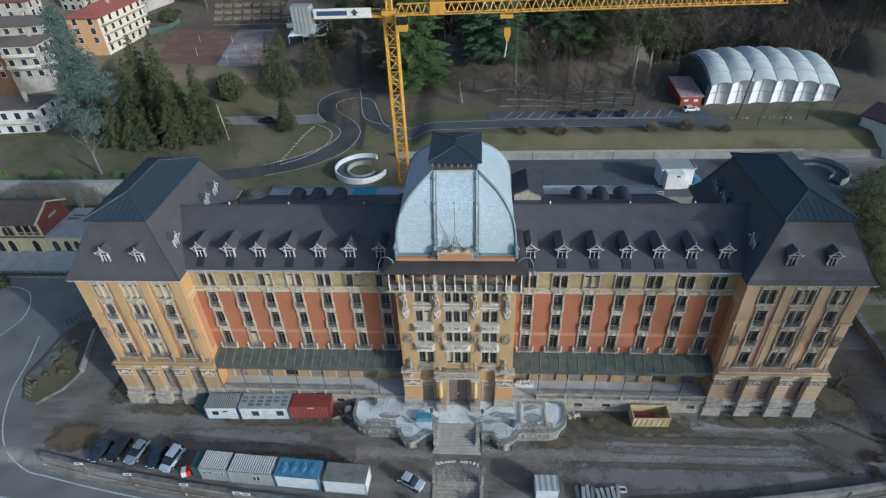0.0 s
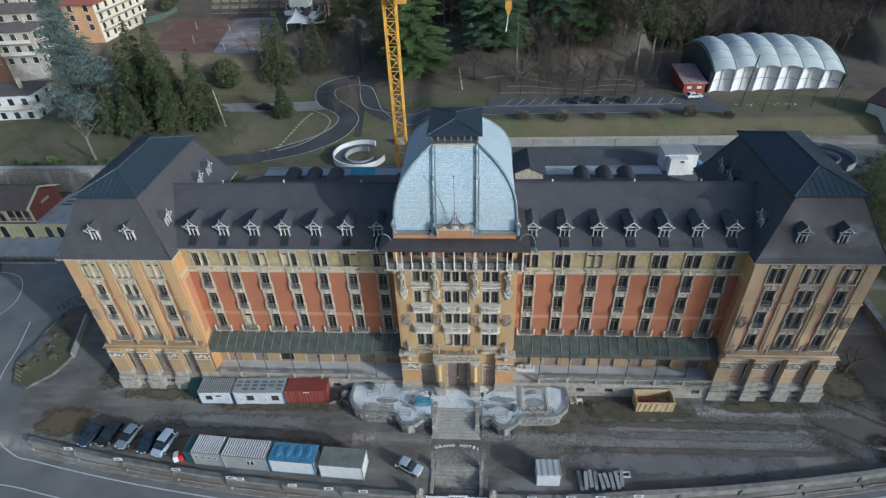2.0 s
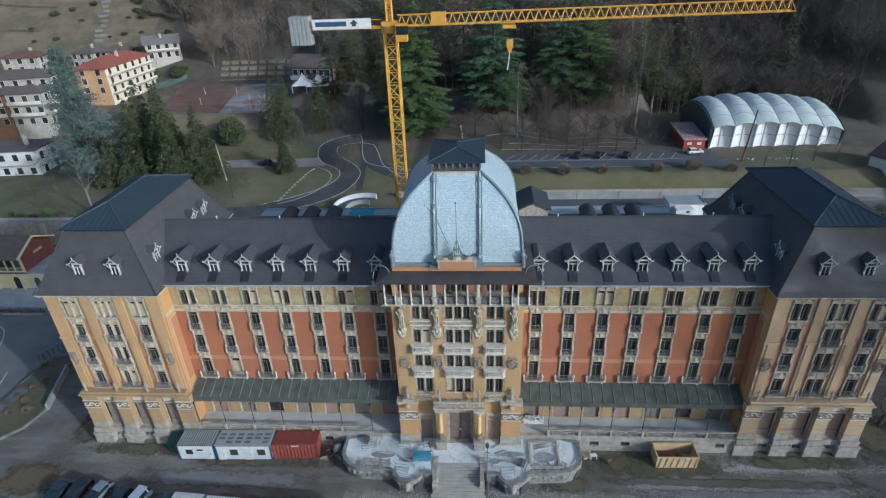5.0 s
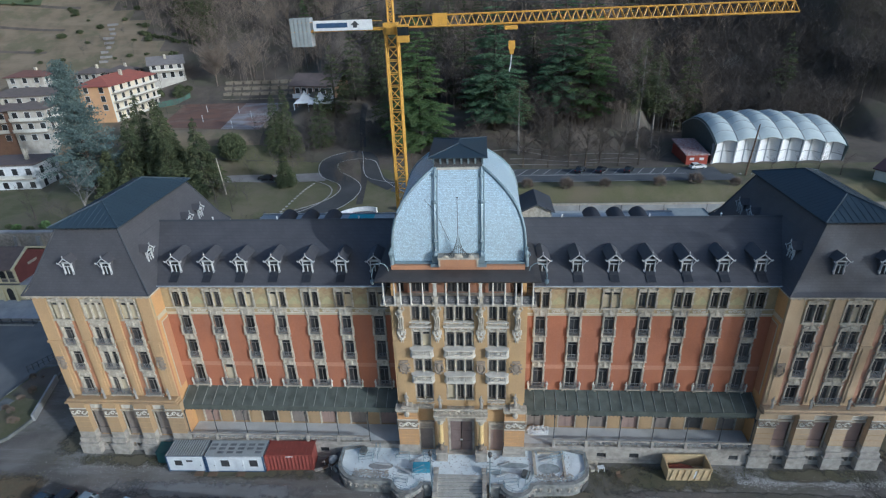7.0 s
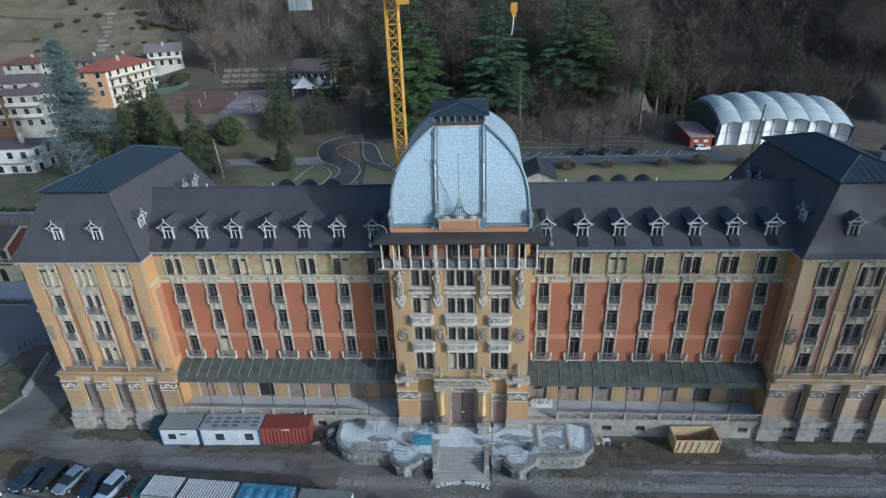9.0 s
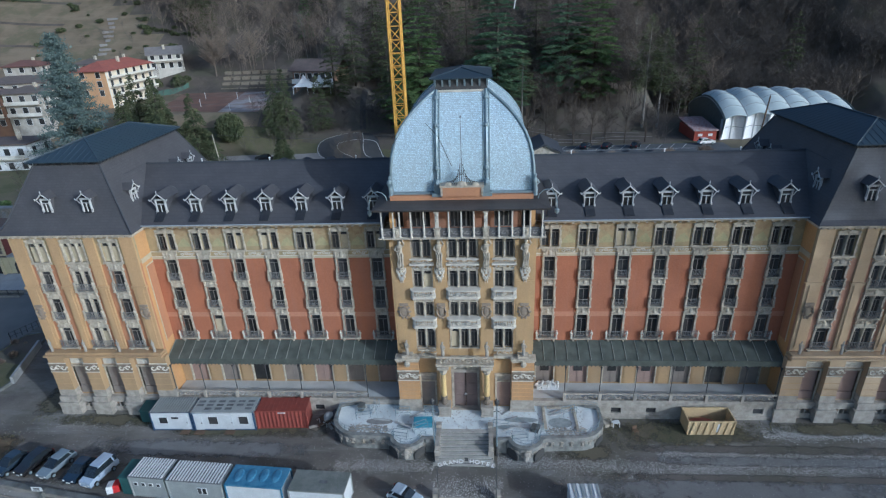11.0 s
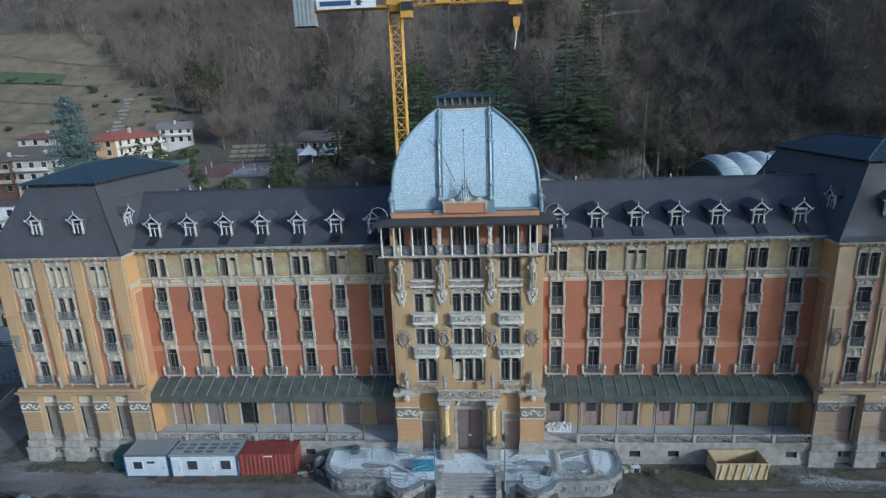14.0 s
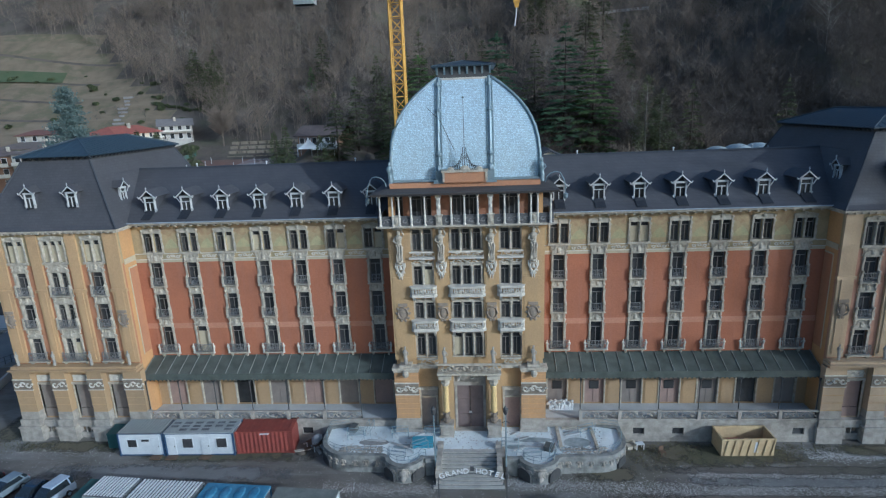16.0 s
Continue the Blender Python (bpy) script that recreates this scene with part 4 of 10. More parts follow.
def medallion(x, y, z, big):
    g = G().sphere((x, y, z), 0.42 if big else 0.32, 0.12, 0.6, 9, 5)
    for k in range(10):
        g.sphere((x + (0.62 if big else 0.45) * math.cos(k * 0.628), y, z + 0.8 * math.sin(k * 0.628)), 0.15, 0.1, 0.15, 6, 4)
    g.box(x - 0.45, x + 0.45, y - 0.07, y + 0.05, z + 0.7, z + 1.0)
    g.tube([(x + 0.5 * math.cos(k), y - 0.09, z + 0.62 * math.sin(k)) for k in (0, 0.8, 1.6, 2.4, 3.2, 4, 4.8, 5.6, 6.28)], 0.09, 4)
    part("medallion", g, MEDALLION, hotel, "dark bronze coat of arms")


def tower():
    lo, hi = TX - 7.2, TX + 7.2
    bays = [(-4.15, 2, 0.78), (0.0, 3, 0.72), (4.15, 2, 0.78)]
    holes = []
    for c, n, w in bays:
        a = (n * w + (n - 1) * 0.3) / 2
        for z0, z1 in ((9.6, 12.0), (13.5, 15.2), (16.9, 18.85), (20.35, 22.4)):
            holes.append((TX + c - a, TX + c + a, z0, z1))
    holes += [(TX - 1.3, TX + 1.3, 1.7, 6.5), (TX - 4.95, TX - 3.45, 1.7, 5.9), (TX + 3.45, TX + 4.95, 1.7, 5.9)]
    part("wall", pierced(G(), lo, hi, 0, 22.8, TY, TY + 0.5, holes), CREAM, hotel, "ochre render")
    for q in (-1, 1):
        part("wall", G().box(*sorted((TX + q * 6.75, TX + q * 7.2)), TY + 0.5, 17, 0, 26), ORANGE, hotel)
    part("wall", G().box(lo, hi, 16.6, 17, 0, 26), ORANGE, hotel)
    # piers
    for c, w in ((-6.25, 1.05), (-2.35, 0.72), (2.35, 0.72), (6.25, 1.05)):
        x = TX + c
        part("pilaster", G().box(x - w, x + w, TY - 0.25, TY, 9.3, 22.75).box(x - w * 0.8, x + w * 0.8, TY - 0.3, TY - 0.2, 9.6, 17.8), CREAM, hotel, "ochre rendered pilaster")
        medallion(x, TY - 0.33, 14.2, w > 1)
        part("statue", shared("caryatid", caryatid_mesh), None, hotel, "tall white stone figure", at=(x, TY - 0.5, 19.45))
        g = G()
        for q in (-1, 1):
            g.tube([(x + q * (0.1 + 0.32 * math.sin(k * 0.62)) * (1 - 0.06 * k), TY - 0.38 - 0.04 * (k % 2), 19.4 - k * 0.22) for k in range(9)], 0.09, 5, 0.04)
            g.tube([(x + q * 0.3 * math.cos(k), TY - 0.42, 18.85 + 0.25 * math.sin(k)) for k in range(6)], 0.05, 4)
            g.tube([(x + q * (0.26 + 0.14 * math.cos(k)), TY - 0.36, 18.25 + 0.2 * math.sin(k)) for k in range(6)], 0.055, 4)
            g.tube([(x + q * 0.42, TY - 0.34, 19.3), (x + q * 0.48, TY - 0.4, 18.9), (x + q * 0.3, TY - 0.4, 18.5), (x + q * 0.1, TY - 0.36, 17.75)], 0.07, 4, 0.03)
        g.sphere((x, TY - 0.4, 18.8), 0.16, 0.12, 0.22, 6, 4).sphere((x, TY - 0.38, 18.15), 0.12, 0.1, 0.2, 6, 4)
        part("relief", g, RELIEF, hotel, "carved white swag")
        # base
        if abs(c) > 5:
            base = part("pier", G().box(x - 1.18, x + 1.18, 0.1, TY, 3.1, 8.2), TOWERFOOT, hotel, "banded orange pier")
            part("plinth", G().box(x - 1.3, x + 1.3, 0.0, TY, 1.6, 2.9).box(x - 1.38, x + 1.38, -0.08, TY, 1.6, 1.95).box(x - 1.26, x + 1.26, 0.04, TY, 2.9, 3.1), GREYSTONE, base, "grey stone plinth")
            part("panel", G().box(x - 1.2, x + 1.2, 0.04, 0.12, 5.8, 6.95), RELIEFGROUND, base, "dark ground of the carved panel")
            g = G().box(x - 1.22, x + 1.22, 0.0, 0.12, 6.95, 7.05).box(x - 1.22, x + 1.22, 0.0, 0.12, 5.7, 5.8)
            part("relief", ring_relief(ring_relief(g, x - 1.15, x + 1.1, 0.0, 6.38, 0.36, 0.62), x - 1.0, x + 0.8, 0.02, 6.36, 0.2, 0.62), RELIEF, base, "white carved panel")
            for z in (3.6, 4.15, 4.7, 5.25, 7.3, 7.8):
                part("joint", G().box(x - 1.2, x + 1.2, 0.07, 0.12, z, z + 0.05), ORANGE, base)
            part("cornice", G().box(x - 1.24, x + 1.24, -0.05, TY, 8.2, 8.45).box(x - 1.34, x + 1.34, -0.16, TY, 8.45, 8.7).box(x - 0.6, x + 0.6, 0.0, TY, 8.7, 8.95).sphere((x, -0.3, 8.15), 0.35, 0.25, 0.4, 7, 4), PALE, base)
            part("statue", shared("putto3", lambda: figure_mesh("statue", 1.9, GREYSTONE)), None, base, "weathered stone figure", at=(x, 0.3, 8.95))
        else:
            base = part("pier", G().box(x - 0.75, x + 0.75, 0.2, TY, 1.6, 8.6), CREAM, hotel, "ochre pier beside the portal")
            part("pedestal", G().box(x - 0.62, x + 0.62, -0.95, 0.2, 1.6, 2.75).box(x - 0.7, x + 0.7, -1.02, 0.2, 2.75, 2.95).box(x - 0.7, x + 0.7, -1.02, 0.2, 1.6, 1.85), GREYSTONE, base, "grey stone pedestal")
            g = G().sphere((x, -0.45, 3.35), 0.42, 0.4, 0.45, 8, 5).sphere((x, -0.7, 3.95), 0.26, 0.26, 0.32, 7, 4)
            g.obox((x, -0.45, 3.9), 0.7, 0.6, 0.35)
            part("figure", g, BROWNSTONE, base, "dark brown carved figures under the column")
            part("column", G().lathe(x, -0.45, [(0.36, 4.2), (0.3, 4.4), (0.27, 6.9), (0.33, 7.05)], 12), GOLD, base, "yellow marble column", smooth=True)
            part("capital", G().lathe(x, -0.45, [(0.3, 7.05), (0.45, 7.35), (0.4, 7.5), (0.55, 7.9)], 8).box(x - 0.62, x + 0.62, -1.05, 0.3, 7.9, 8.25), PALE, base)
            part("statue", shared("putto3", lambda: figure_mesh("statue", 1.9, GREYSTONE)), None, base, "weathered stone figure", at=(x, -0.25, 9.1))
    # carved field over the door
    part("panel", G().box(TX - 1.6, TX + 1.6, 0.55, TY, 6.85, 8.3), GREYSTONE, hotel, "grey stone field over the portal")
    part("relief", ring_relief(G().tube([(TX - 1.2, 0.5, 7.1), (TX - 0.8, 0.4, 7.7), (TX - 0.2, 0.42, 8.0), (TX + 0.3, 0.5, 7.8)], 0.16, 6, 0.05), TX - 1.3, TX + 0.5, 0.5, 7.5, 0.3, 0.6), RELIEF, hotel, "white carved fan over the portal")
    # portal balcony and ledge
    g = G().box(TX - 3.1, TX + 3.1, -0.95, TY, 8.3, 8.5).box(TX - 3.05, TX + 3.05, -0.95, -0.75, 9.35, 9.5)
    ring_relief(g, TX - 2.8, TX + 2.8, -0.85, 9.0, 0.3, 0.7)
    part("balcony", g, PALE, hotel, "carved stone balcony over the portal")
    for q in (-1, 1):
        x0, x1 = sorted((TX + q * 3.1, TX + q * 5.1))
        part("ledge", ring_relief(G().box(x0, x1, 0.45, TY, 8.4, 8.75).box(x0, x1, 0.5, 0.7, 9.3, 9.45), x0 + 0.1, x1 - 0.1, 0.6, 9.05, 0.26, 0.65), PALE, hotel)
    # doors
    d = part("portal", G().box(TX - 1.55, TX - 1.3, 0.55, TY + 0.3, 1.65, 6.7).box(TX + 1.3, TX + 1.55, 0.55, TY + 0.3, 1.65, 6.7).box(TX - 1.6, TX + 1.6, 0.5, TY + 0.3, 6.5, 6.85).sphere((TX - 0.45, 0.5, 7.5), 0.7, 0.2, 0.6, 8, 5).sphere((TX + 0.5, 0.6, 7.2), 0.9, 0.12, 0.5, 8, 5).box(TX - 1.9, TX + 1.9, 0.1, TY, 1.55, 1.72), GREYSTONE, hotel, "carved stone portal")
    g = G()
    for q in (-1, 1):
        g.box(*sorted((TX + q * 0.03, TX + q * 1.3)), TY - 0.05, TY + 0.05, 1.72, 6.5)
        for z in (1.95, 3.6, 5.1):
            g.box(*sorted((TX + q * 0.2, TX + q * 1.12)), TY - 0.1, TY - 0.03, z, z + 1.25)
    part("door", g, DARKDOOR, d, "dark purplish-brown double door")
    part("notice", G().box(TX - 0.14, TX + 0.14, TY - 0.15, TY - 0.1, 3.3, 3.5), WHITE, d, "small white notice")
    for q in (-1, 1):
        x = TX + q * 4.2
        d = part("doorway", G().box(x - 0.95, x - 0.75, TY - 0.12, TY + 0.3, 1.65, 6.0).box(x + 0.75, x + 0.95, TY - 0.12, TY + 0.3, 1.65, 6.0).box(x - 1.0, x + 1.0, TY - 0.2, TY + 0.3, 5.9, 6.2).box(x - 0.75, x + 0.75, TY - 0.05, TY + 0.3, 5.0, 5.15), PALE, hotel)
        part("door", G().box(x - 0.75, x + 0.75, TY + 0.06, TY + 0.14, 1.7, 5.0).box(x - 0.04, x + 0.04, TY + 0.02, TY + 0.06, 1.7, 5.0), SALMON if q > 0 else DOORGREY, d)
        # grey panel added where a pane belongs, to lighten the dark portal
        part("board", G().box(x - 0.75, x + 0.75, TY + 0.06, TY + 0.14, 5.15, 5.9), GREYSTONE, d, "grey panel in place of the pane over the door")
    # windows and stone balconies
    for c, n, w in bays:
        x = TX + c
        full = n * w + (n - 1) * 0.3
        for z, h in ((9.6, 2.4), (13.5, 1.7), (16.9, 1.95), (20.35, 2.05)):
            window(hotel, x, TY, z, n, w, h, 0.35, mullion=0.3, sill=0.1, blind=(0,) if (n == 3 and z == 9.6) else ((1,) if n == 2 and c < 0 and z == 16.9 else ()))
        for z0, z1, carved in ((12.45, 13.45, 0), (15.95, 16.9, 1)):
            a = full / 2 + 0.35
            pts = [(-a, 0), (-a, -0.55), (-a + 0.25, -0.85), (a - 0.25, -0.85), (a, -0.55), (a, 0)]
            g = G()
            outer = [(x + p[0], TY + p[1]) for p in pts]
            g.prism([(x + p[0] * 1.03, TY + p[1] * 1.08) for p in pts], "z", z0, z0 + 0.14)
            for i in range(len(outer) - 1):
                (ax, ay), (bx, by) = outer[i], outer[i + 1]
                nx, ny = (by - ay), -(bx - ax)
                ln = math.hypot(nx, ny)
                nx, ny = nx / ln * 0.12, ny / ln * 0.12
                for za, zb in ((z0 + 0.14, z0 + 0.3), (z1 - 0.12, z1)):
                    g.prism([(ax, ay), (bx, by), (bx + nx * -1, by + ny * -1), (ax + nx * -1, ay + ny * -1)], "z", za, zb)
                m = max(2, int(math.hypot(bx - ax, by - ay) / 0.21))
                for j in range(m):
                    u = (j + 0.5) / m
                    g.lathe(ax + (bx - ax) * u - nx * 0.5, ay + (by - ay) * u - ny * 0.5, [(0.05, z0 + 0.3), (0.085, z0 + 0.48), (0.05, z0 + 0.66), (0.06, z1 - 0.12)], 5)
            g.prism([(x + p[0] * 1.03, TY + p[1] * 1.08) for p in pts], "z", z1, z1 + 0.08)
            ring_relief(g, x - a + 0.4, x + a - 0.4, TY - 0.9, (z0 + z1) / 2 + 0.06, 0.22, 0.5)
            for q in (-1, 1):
                g.prism([(TY - 0.7, z0), (TY - 0.5, z0 - 0.35), (TY, z0 - 0.75), (TY, z0)], "x", x + q * (a - 0.35) - 0.12, x + q * (a - 0.35) + 0.12)
            part("balcony", g, RELIEF, hotel, "bowed white stone balcony")
        g = G().box(x - full / 2 - 0.3, x + full / 2 + 0.3, TY - 0.5, TY, 19.6, 19.8).box(x - full / 2 - 0.25, x + full / 2 + 0.25, TY - 0.45, TY - 0.3, 20.2, 20.32)
        ring_relief(g, x - full / 2 - 0.1, x + full / 2 + 0.1, TY - 0.4, 20.0, 0.18, 0.45)
        ring_relief(g, x - full / 2 - 0.1, x + full / 2 + 0.1, TY - 0.15, 19.25, 0.24, 0.6)
        part("balustrade", g, RELIEF, hotel, "carved white balustrade")
    # loggia
    part("loggia_floor", G().box(TX - 7.9, TX + 7.9, 0.1, 4.0, 22.7, 22.86).box(TX - 8.1, TX + 8.1, -0.45, 4.0, 22.86, 23.0), PALE, hotel)
    hol = [(TX + c - h, TX + c + h, 23.04, 25.6) for c, h in ((-4.15, 0.95), (0, 1.2), (4.15, 0.95))]
    for c in (-6.3, 6.3):
        hol.append((TX + c - 0.4, TX + c + 0.4, 23.04, 25.4))
    part("wall", pierced(G(), lo, hi, 23.0, 26.0, TY + 1.3, TY + 1.6, hol), LOGGIAWALL, hotel, "brownish loggia wall")
    for (x0, x1, z0, z1), k in zip(hol, (2, 3, 2, 1, 1)):
        for i in range(k):
            w = (x1 - x0) / k
            sash = part("sash", shared(("sash", round(w, 2), 2.6), lambda: sash_mesh(w, 2.6)), None, hotel, at=(x0 + w * (i + 0.5), TY + 1.42, z0))
            part("pane", shared(("pane", round(w, 2), 2.6), lambda: G().box(-w / 2, w / 2, 0, 0.02, 0, 2.6).mesh("pane", GLASS)), None, sash, at=(0, 0.06, 0))
    cols = [-7.7, -6.55, -5.95, -4.85, -3.6, -1.2, 0.0, 1.2, 3.6, 4.85, 5.95, 6.55, 7.7]
    for c in cols:
        part("column", shared("slim_column", lambda: G().lathe(0, 0, [(0.14, 0), (0.14, 0.12), (0.09, 0.2), (0.12, 0.95), (0.085, 1.05), (0.08, 2.6), (0.16, 2.7), (0.16, 2.85)], 8).mesh("column", RELIEF)), None, hotel, "slender white loggia column", at=(TX + c, -0.3, 23.0))
    for c in (-6.25, -2.35, 2.35, 6.25):
        part("pedestal", G().box(TX + c - 0.26, TX + c + 0.26, -0.36, 0.1, 23.0, 23.85).sphere((TX + c, -0.38, 23.5), 0.2, 0.08, 0.28, 7, 4).box(TX + c - 0.36, TX + c + 0.36, -0.4, 0.14, 23.85, 23.95), PALE, hotel)
    for c in (-2.35, 2.35):
        part("column", G().box(TX + c - 0.17, TX + c + 0.17, -0.24, 0.06, 23.95, 25.5).sphere((TX + c, -0.26, 25.35), 0.2, 0.1, 0.22, 7, 4).box(TX + c - 0.26, TX + c + 0.26, -0.32, 0.1, 25.5, 25.8).sphere((TX + c, -0.26, 24.7), 0.13, 0.07, 0.2, 6, 4), RELIEF, hotel, "carved square pillar")
    stops = [-8.0, -6.55, -5.95, -2.65, -2.05, 2.05, 2.65, 5.95, 6.55, 8.0]
    for a, b in zip(stops[::2], stops[1::2]):
        rail = part("balustrade", G().box(TX + a, TX + b, -0.16, -0.08, 23.0, 23.84), DARKGREY, hotel, "dark grey carved balustrade")
        part("coping", G().box(TX + a, TX + b, -0.2, -0.04, 23.84, 23.9), DARKGREY, rail)
        part("relief", ring_relief(G(), TX + a + 0.15, TX + b - 0.15, -0.17, 23.45, 0.22, 0.5), RAILGREY, rail, "worn scroll relief")
    for q in (-1, 1):
        part("balustrade", G().box(*sorted((TX + q * 7.9, TX + q * 8.0)), -0.08, 3.9, 23.0, 23.9), DARKGREY, hotel, "dark grey stone balustrade")
    # eave roof
    r = lambda e, y, z: [(TX - e, y, z), (TX + e, y, z), (TX + e, 17.2, z), (TX - e, 17.2, z)]
    part("eave_roof", G().loft([r(8.35, -0.75, 25.82), r(8.45, -0.85, 26.02), r(7.9, -0.3, 26.15), r(7.25, 0.7, 26.24)]), EAVEBROWN, hotel, "dark overhanging eave")
    for c in cols:
        part("bracket", shared("eave_bracket", lambda: G().prism([(-0.7, 25.84), (-0.1, 25.6), (0.6, 25.7), (0.6, 25.84)], "x", -0.07, 0.07).mesh("bracket", SLATE)), None, hotel, at=(TX + c, 0, 0))
    part("parapet", G().box(TX - 6.95, TX + 6.95, 1.35, 16.4, 26.2, 26.7), BRICKBAND, hotel, "brownish orange parapet under the dome")
    part("flashing", G().box(TX - 7.0, TX + 7.0, 1.6, 16.2, 26.75, 26.95), ZINCTRIM, hotel)


def dome():
    prof = [(26.9, 6.85, 6.95), (28.0, 6.9, 6.93), (29.2, 6.86, 6.85), (30.4, 6.72, 6.7), (31.4, 6.48, 6.48), (32.3, 6.12, 6.2), (33.1, 5.66, 5.86), (33.8, 5.12, 5.48), (34.4, 4.56, 5.08), (34.9, 4.02, 4.74), (35.4, 3.42, 4.36), (35.8, 2.88, 4.02), (36.05, 2.5, 3.75)]
    cx, cy = TX + 0.1, 8.95
    dm = None
    for k in range(4):
        g = G()
        rows = []
        for z, w, d in prof:
            c = [(cx - w, cy - d, z), (cx + w, cy - d, z), (cx + w, cy + d, z), (cx - w, cy + d, z)]
            a, b = c[k], c[(k + 1) % 4]
            rows.append([tuple(a[i] + (b[i] - a[i]) * t for i in range(3)) for t in (0, 0.5, 1)])
        g.loft(rows, close=False)
        ob = part("dome_face" if dm else "dome", g, SCALES, dm or hotel, "" if dm else "curved dome clad in pale zinc scales", smooth=True)
        dm = dm or ob
    for u in (-1, 1):
        for v in (-1, 1):
            part("hip", G().tube([(cx + u * w, cy + v * d, z) for z, w, d in prof], 0.17, 6), ZINCTRIM, dm, smooth=True)
        g = G().tube([(cx + u * 2.38, cy - d - 0.05, z) for z, w, d in prof[1:]], 0.17, 6)
        g.tube([(cx + u * 2.1, cy - d - 0.02, z) for z, w, d in prof[1:]], 0.07, 5)
        g.tube([(cx + u * 2.66, cy - d - 0.02, z) for z, w, d in prof[1:]], 0.07, 5)
        for i in range(2, len(prof), 4):
            z, w, d = prof[i]
            g.sphere((cx + u * 2.38, cy - d - 0.1, z), 0.3, 0.22, 0.3, 7, 4)
        part("rib", g, ZINCTRIM, dm)
        g = G().box(cx + u * 2.38 - 0.32, cx + u * 2.38 + 0.32, 1.4, 2.2, 26.7, 27.7).sphere((cx + u * 2.38, 1.6, 27.9), 0.32, 0.35, 0.4, 7, 4).box(cx + u * 2.38 - 0.52, cx + u * 2.38 + 0.52, 1.2, 2.2, 26.6, 26.95)
        part("rib_foot", g, ZINCTRIM, dm)
        g = figure_mesh("corner_finial", 2.2, ZINCTRIM)
        part("corner_finial", g, None, dm, "grey scrolled finial", at=(cx + u * 7.0, 1.6, 26.5))
    part("lintel", G().box(cx - 2.2, cx + 2.2, cy - 3.95, cy - 3.6, 35.7, 36.05), RELIEF, dm)
    # pedestal and crest
    ped = part("pedestal", G().box(cx - 1.95, cx + 1.95, 1.0, 2.4, 26.7, 27.7), BRICKBAND, hotel, "orange panel with pale frame")
    part("frame", G().box(cx - 2.04, cx - 1.86, 0.92, 1.2, 26.8, 27.65).box(cx + 1.86, cx + 2.04, 0.92, 1.2, 26.8, 27.65).box(cx - 2.12, cx + 2.12, 0.88, 2.4, 27.62, 27.82).sphere((cx, 1.0, 27.9), 0.5, 0.2, 0.35, 7, 4).sphere((cx - 1.3, 1.0, 27.88), 0.35, 0.15, 0.25, 7, 4).sphere((cx + 1.3, 1.0, 27.88), 0.35, 0.15, 0.25, 7, 4), PALE, ped)
    g = G()
    for i in range(-6, 7):
        h = 1.9 * math.exp(-(i / 2.6) ** 2) + 0.4
        g.tube([(cx + i * 0.24, 1.3, 27.8), (cx + i * 0.2, 1.3, 27.8 + h * 0.6), (cx + i * 0.13, 1.3, 27.8 + h)], 0.03, 4)
        g.tube([(cx + i * 0.22 + 0.12 * math.cos(k), 1.28, 27.8 + h * 0.5 + 0.14 * math.sin(k)) for k in (0, 1.2, 2.4, 3.6, 4.8, 6.2)], 0.025, 3)
    part("crest", g, IRON, ped, "dark wrought-iron crest")
    part("rod", G().tube([(cx, 1.3, 27.8), (cx, 1.3, 34.2)], 0.035, 5, 0.02).sphere((cx, 1.3, 34.2), 0.09, 0.09, 0.09, 6, 4), IRON, ped, "thin lightning rod")
    part("cable", G().tube([(cx - 0.9, 1.3, 29.6), (cx - 2.2, 2.2, 32.3), (cx - 3.4, 3.0, 33.4)], 0.03, 3), IRON, ped)
    # cap
    r = lambda e, f, z: [(cx - e, cy - f, z), (cx + e, cy - f, z), (cx + e, cy + f, z), (cx - e, cy + f, z)]
    cap = part("cap", G().loft([r(3.02, 4.05, 37.05), r(3.02, 4.05, 37.15), r(0.05, 0.9, 37.75)]), COPPER, hotel, "dark hipped cap on the dome")
    part("collar", G().loft([r(2.5, 3.6, 36.0), r(2.5, 3.6, 37.1)]), IRON, cap)
    for i in range(8):
        part("bracket", shared("dome_bracket", lambda: G().prism([(cy - 3.98, 37.05), (cy - 3.6, 36.35), (cy - 3.6, 37.05)], "x", -0.09, 0.09).mesh("bracket", ZINCTRIM)), None, cap, at=(cx - 2.5 + 5.0 * i / 7, 0, 0))
    for u in (-1, 1):
        for v in (-1, 1):
            part("hip", G().tube([(cx + u * 3.02, cy + v * 4.05, 37.17), (cx, cy + v * 0.9, 37.8)], 0.05, 4), HIPGREY, cap)
    for u in (-1, 1):
        g = G().tube([(cx + u * (7.2 + 0.9 * (1 - math.cos(k))), 0.4, 26.6 + 0.9 * math.sin(k) - (0.6 * max(0, k - 2))) for k in (0, 0.5, 1, 1.5, 2, 2.5, 3, 3.4)], 0.05, 4)
        g.lathe(cx + u * 9.0, 0.4, [(0.05, 25.6), (0.22, 25.5), (0.22, 25.2), (0.06, 25.0)], 8)
        part("bracket_lamp", g, ZINCTRIM, hotel, "curved iron lamp bracket on the eave")


tower()
dome()
for s in (-1, 1):
    for p in (PIERS[0], PIERS[-1]):
        medallion(s * p, WY - 0.36, 13.65, False)


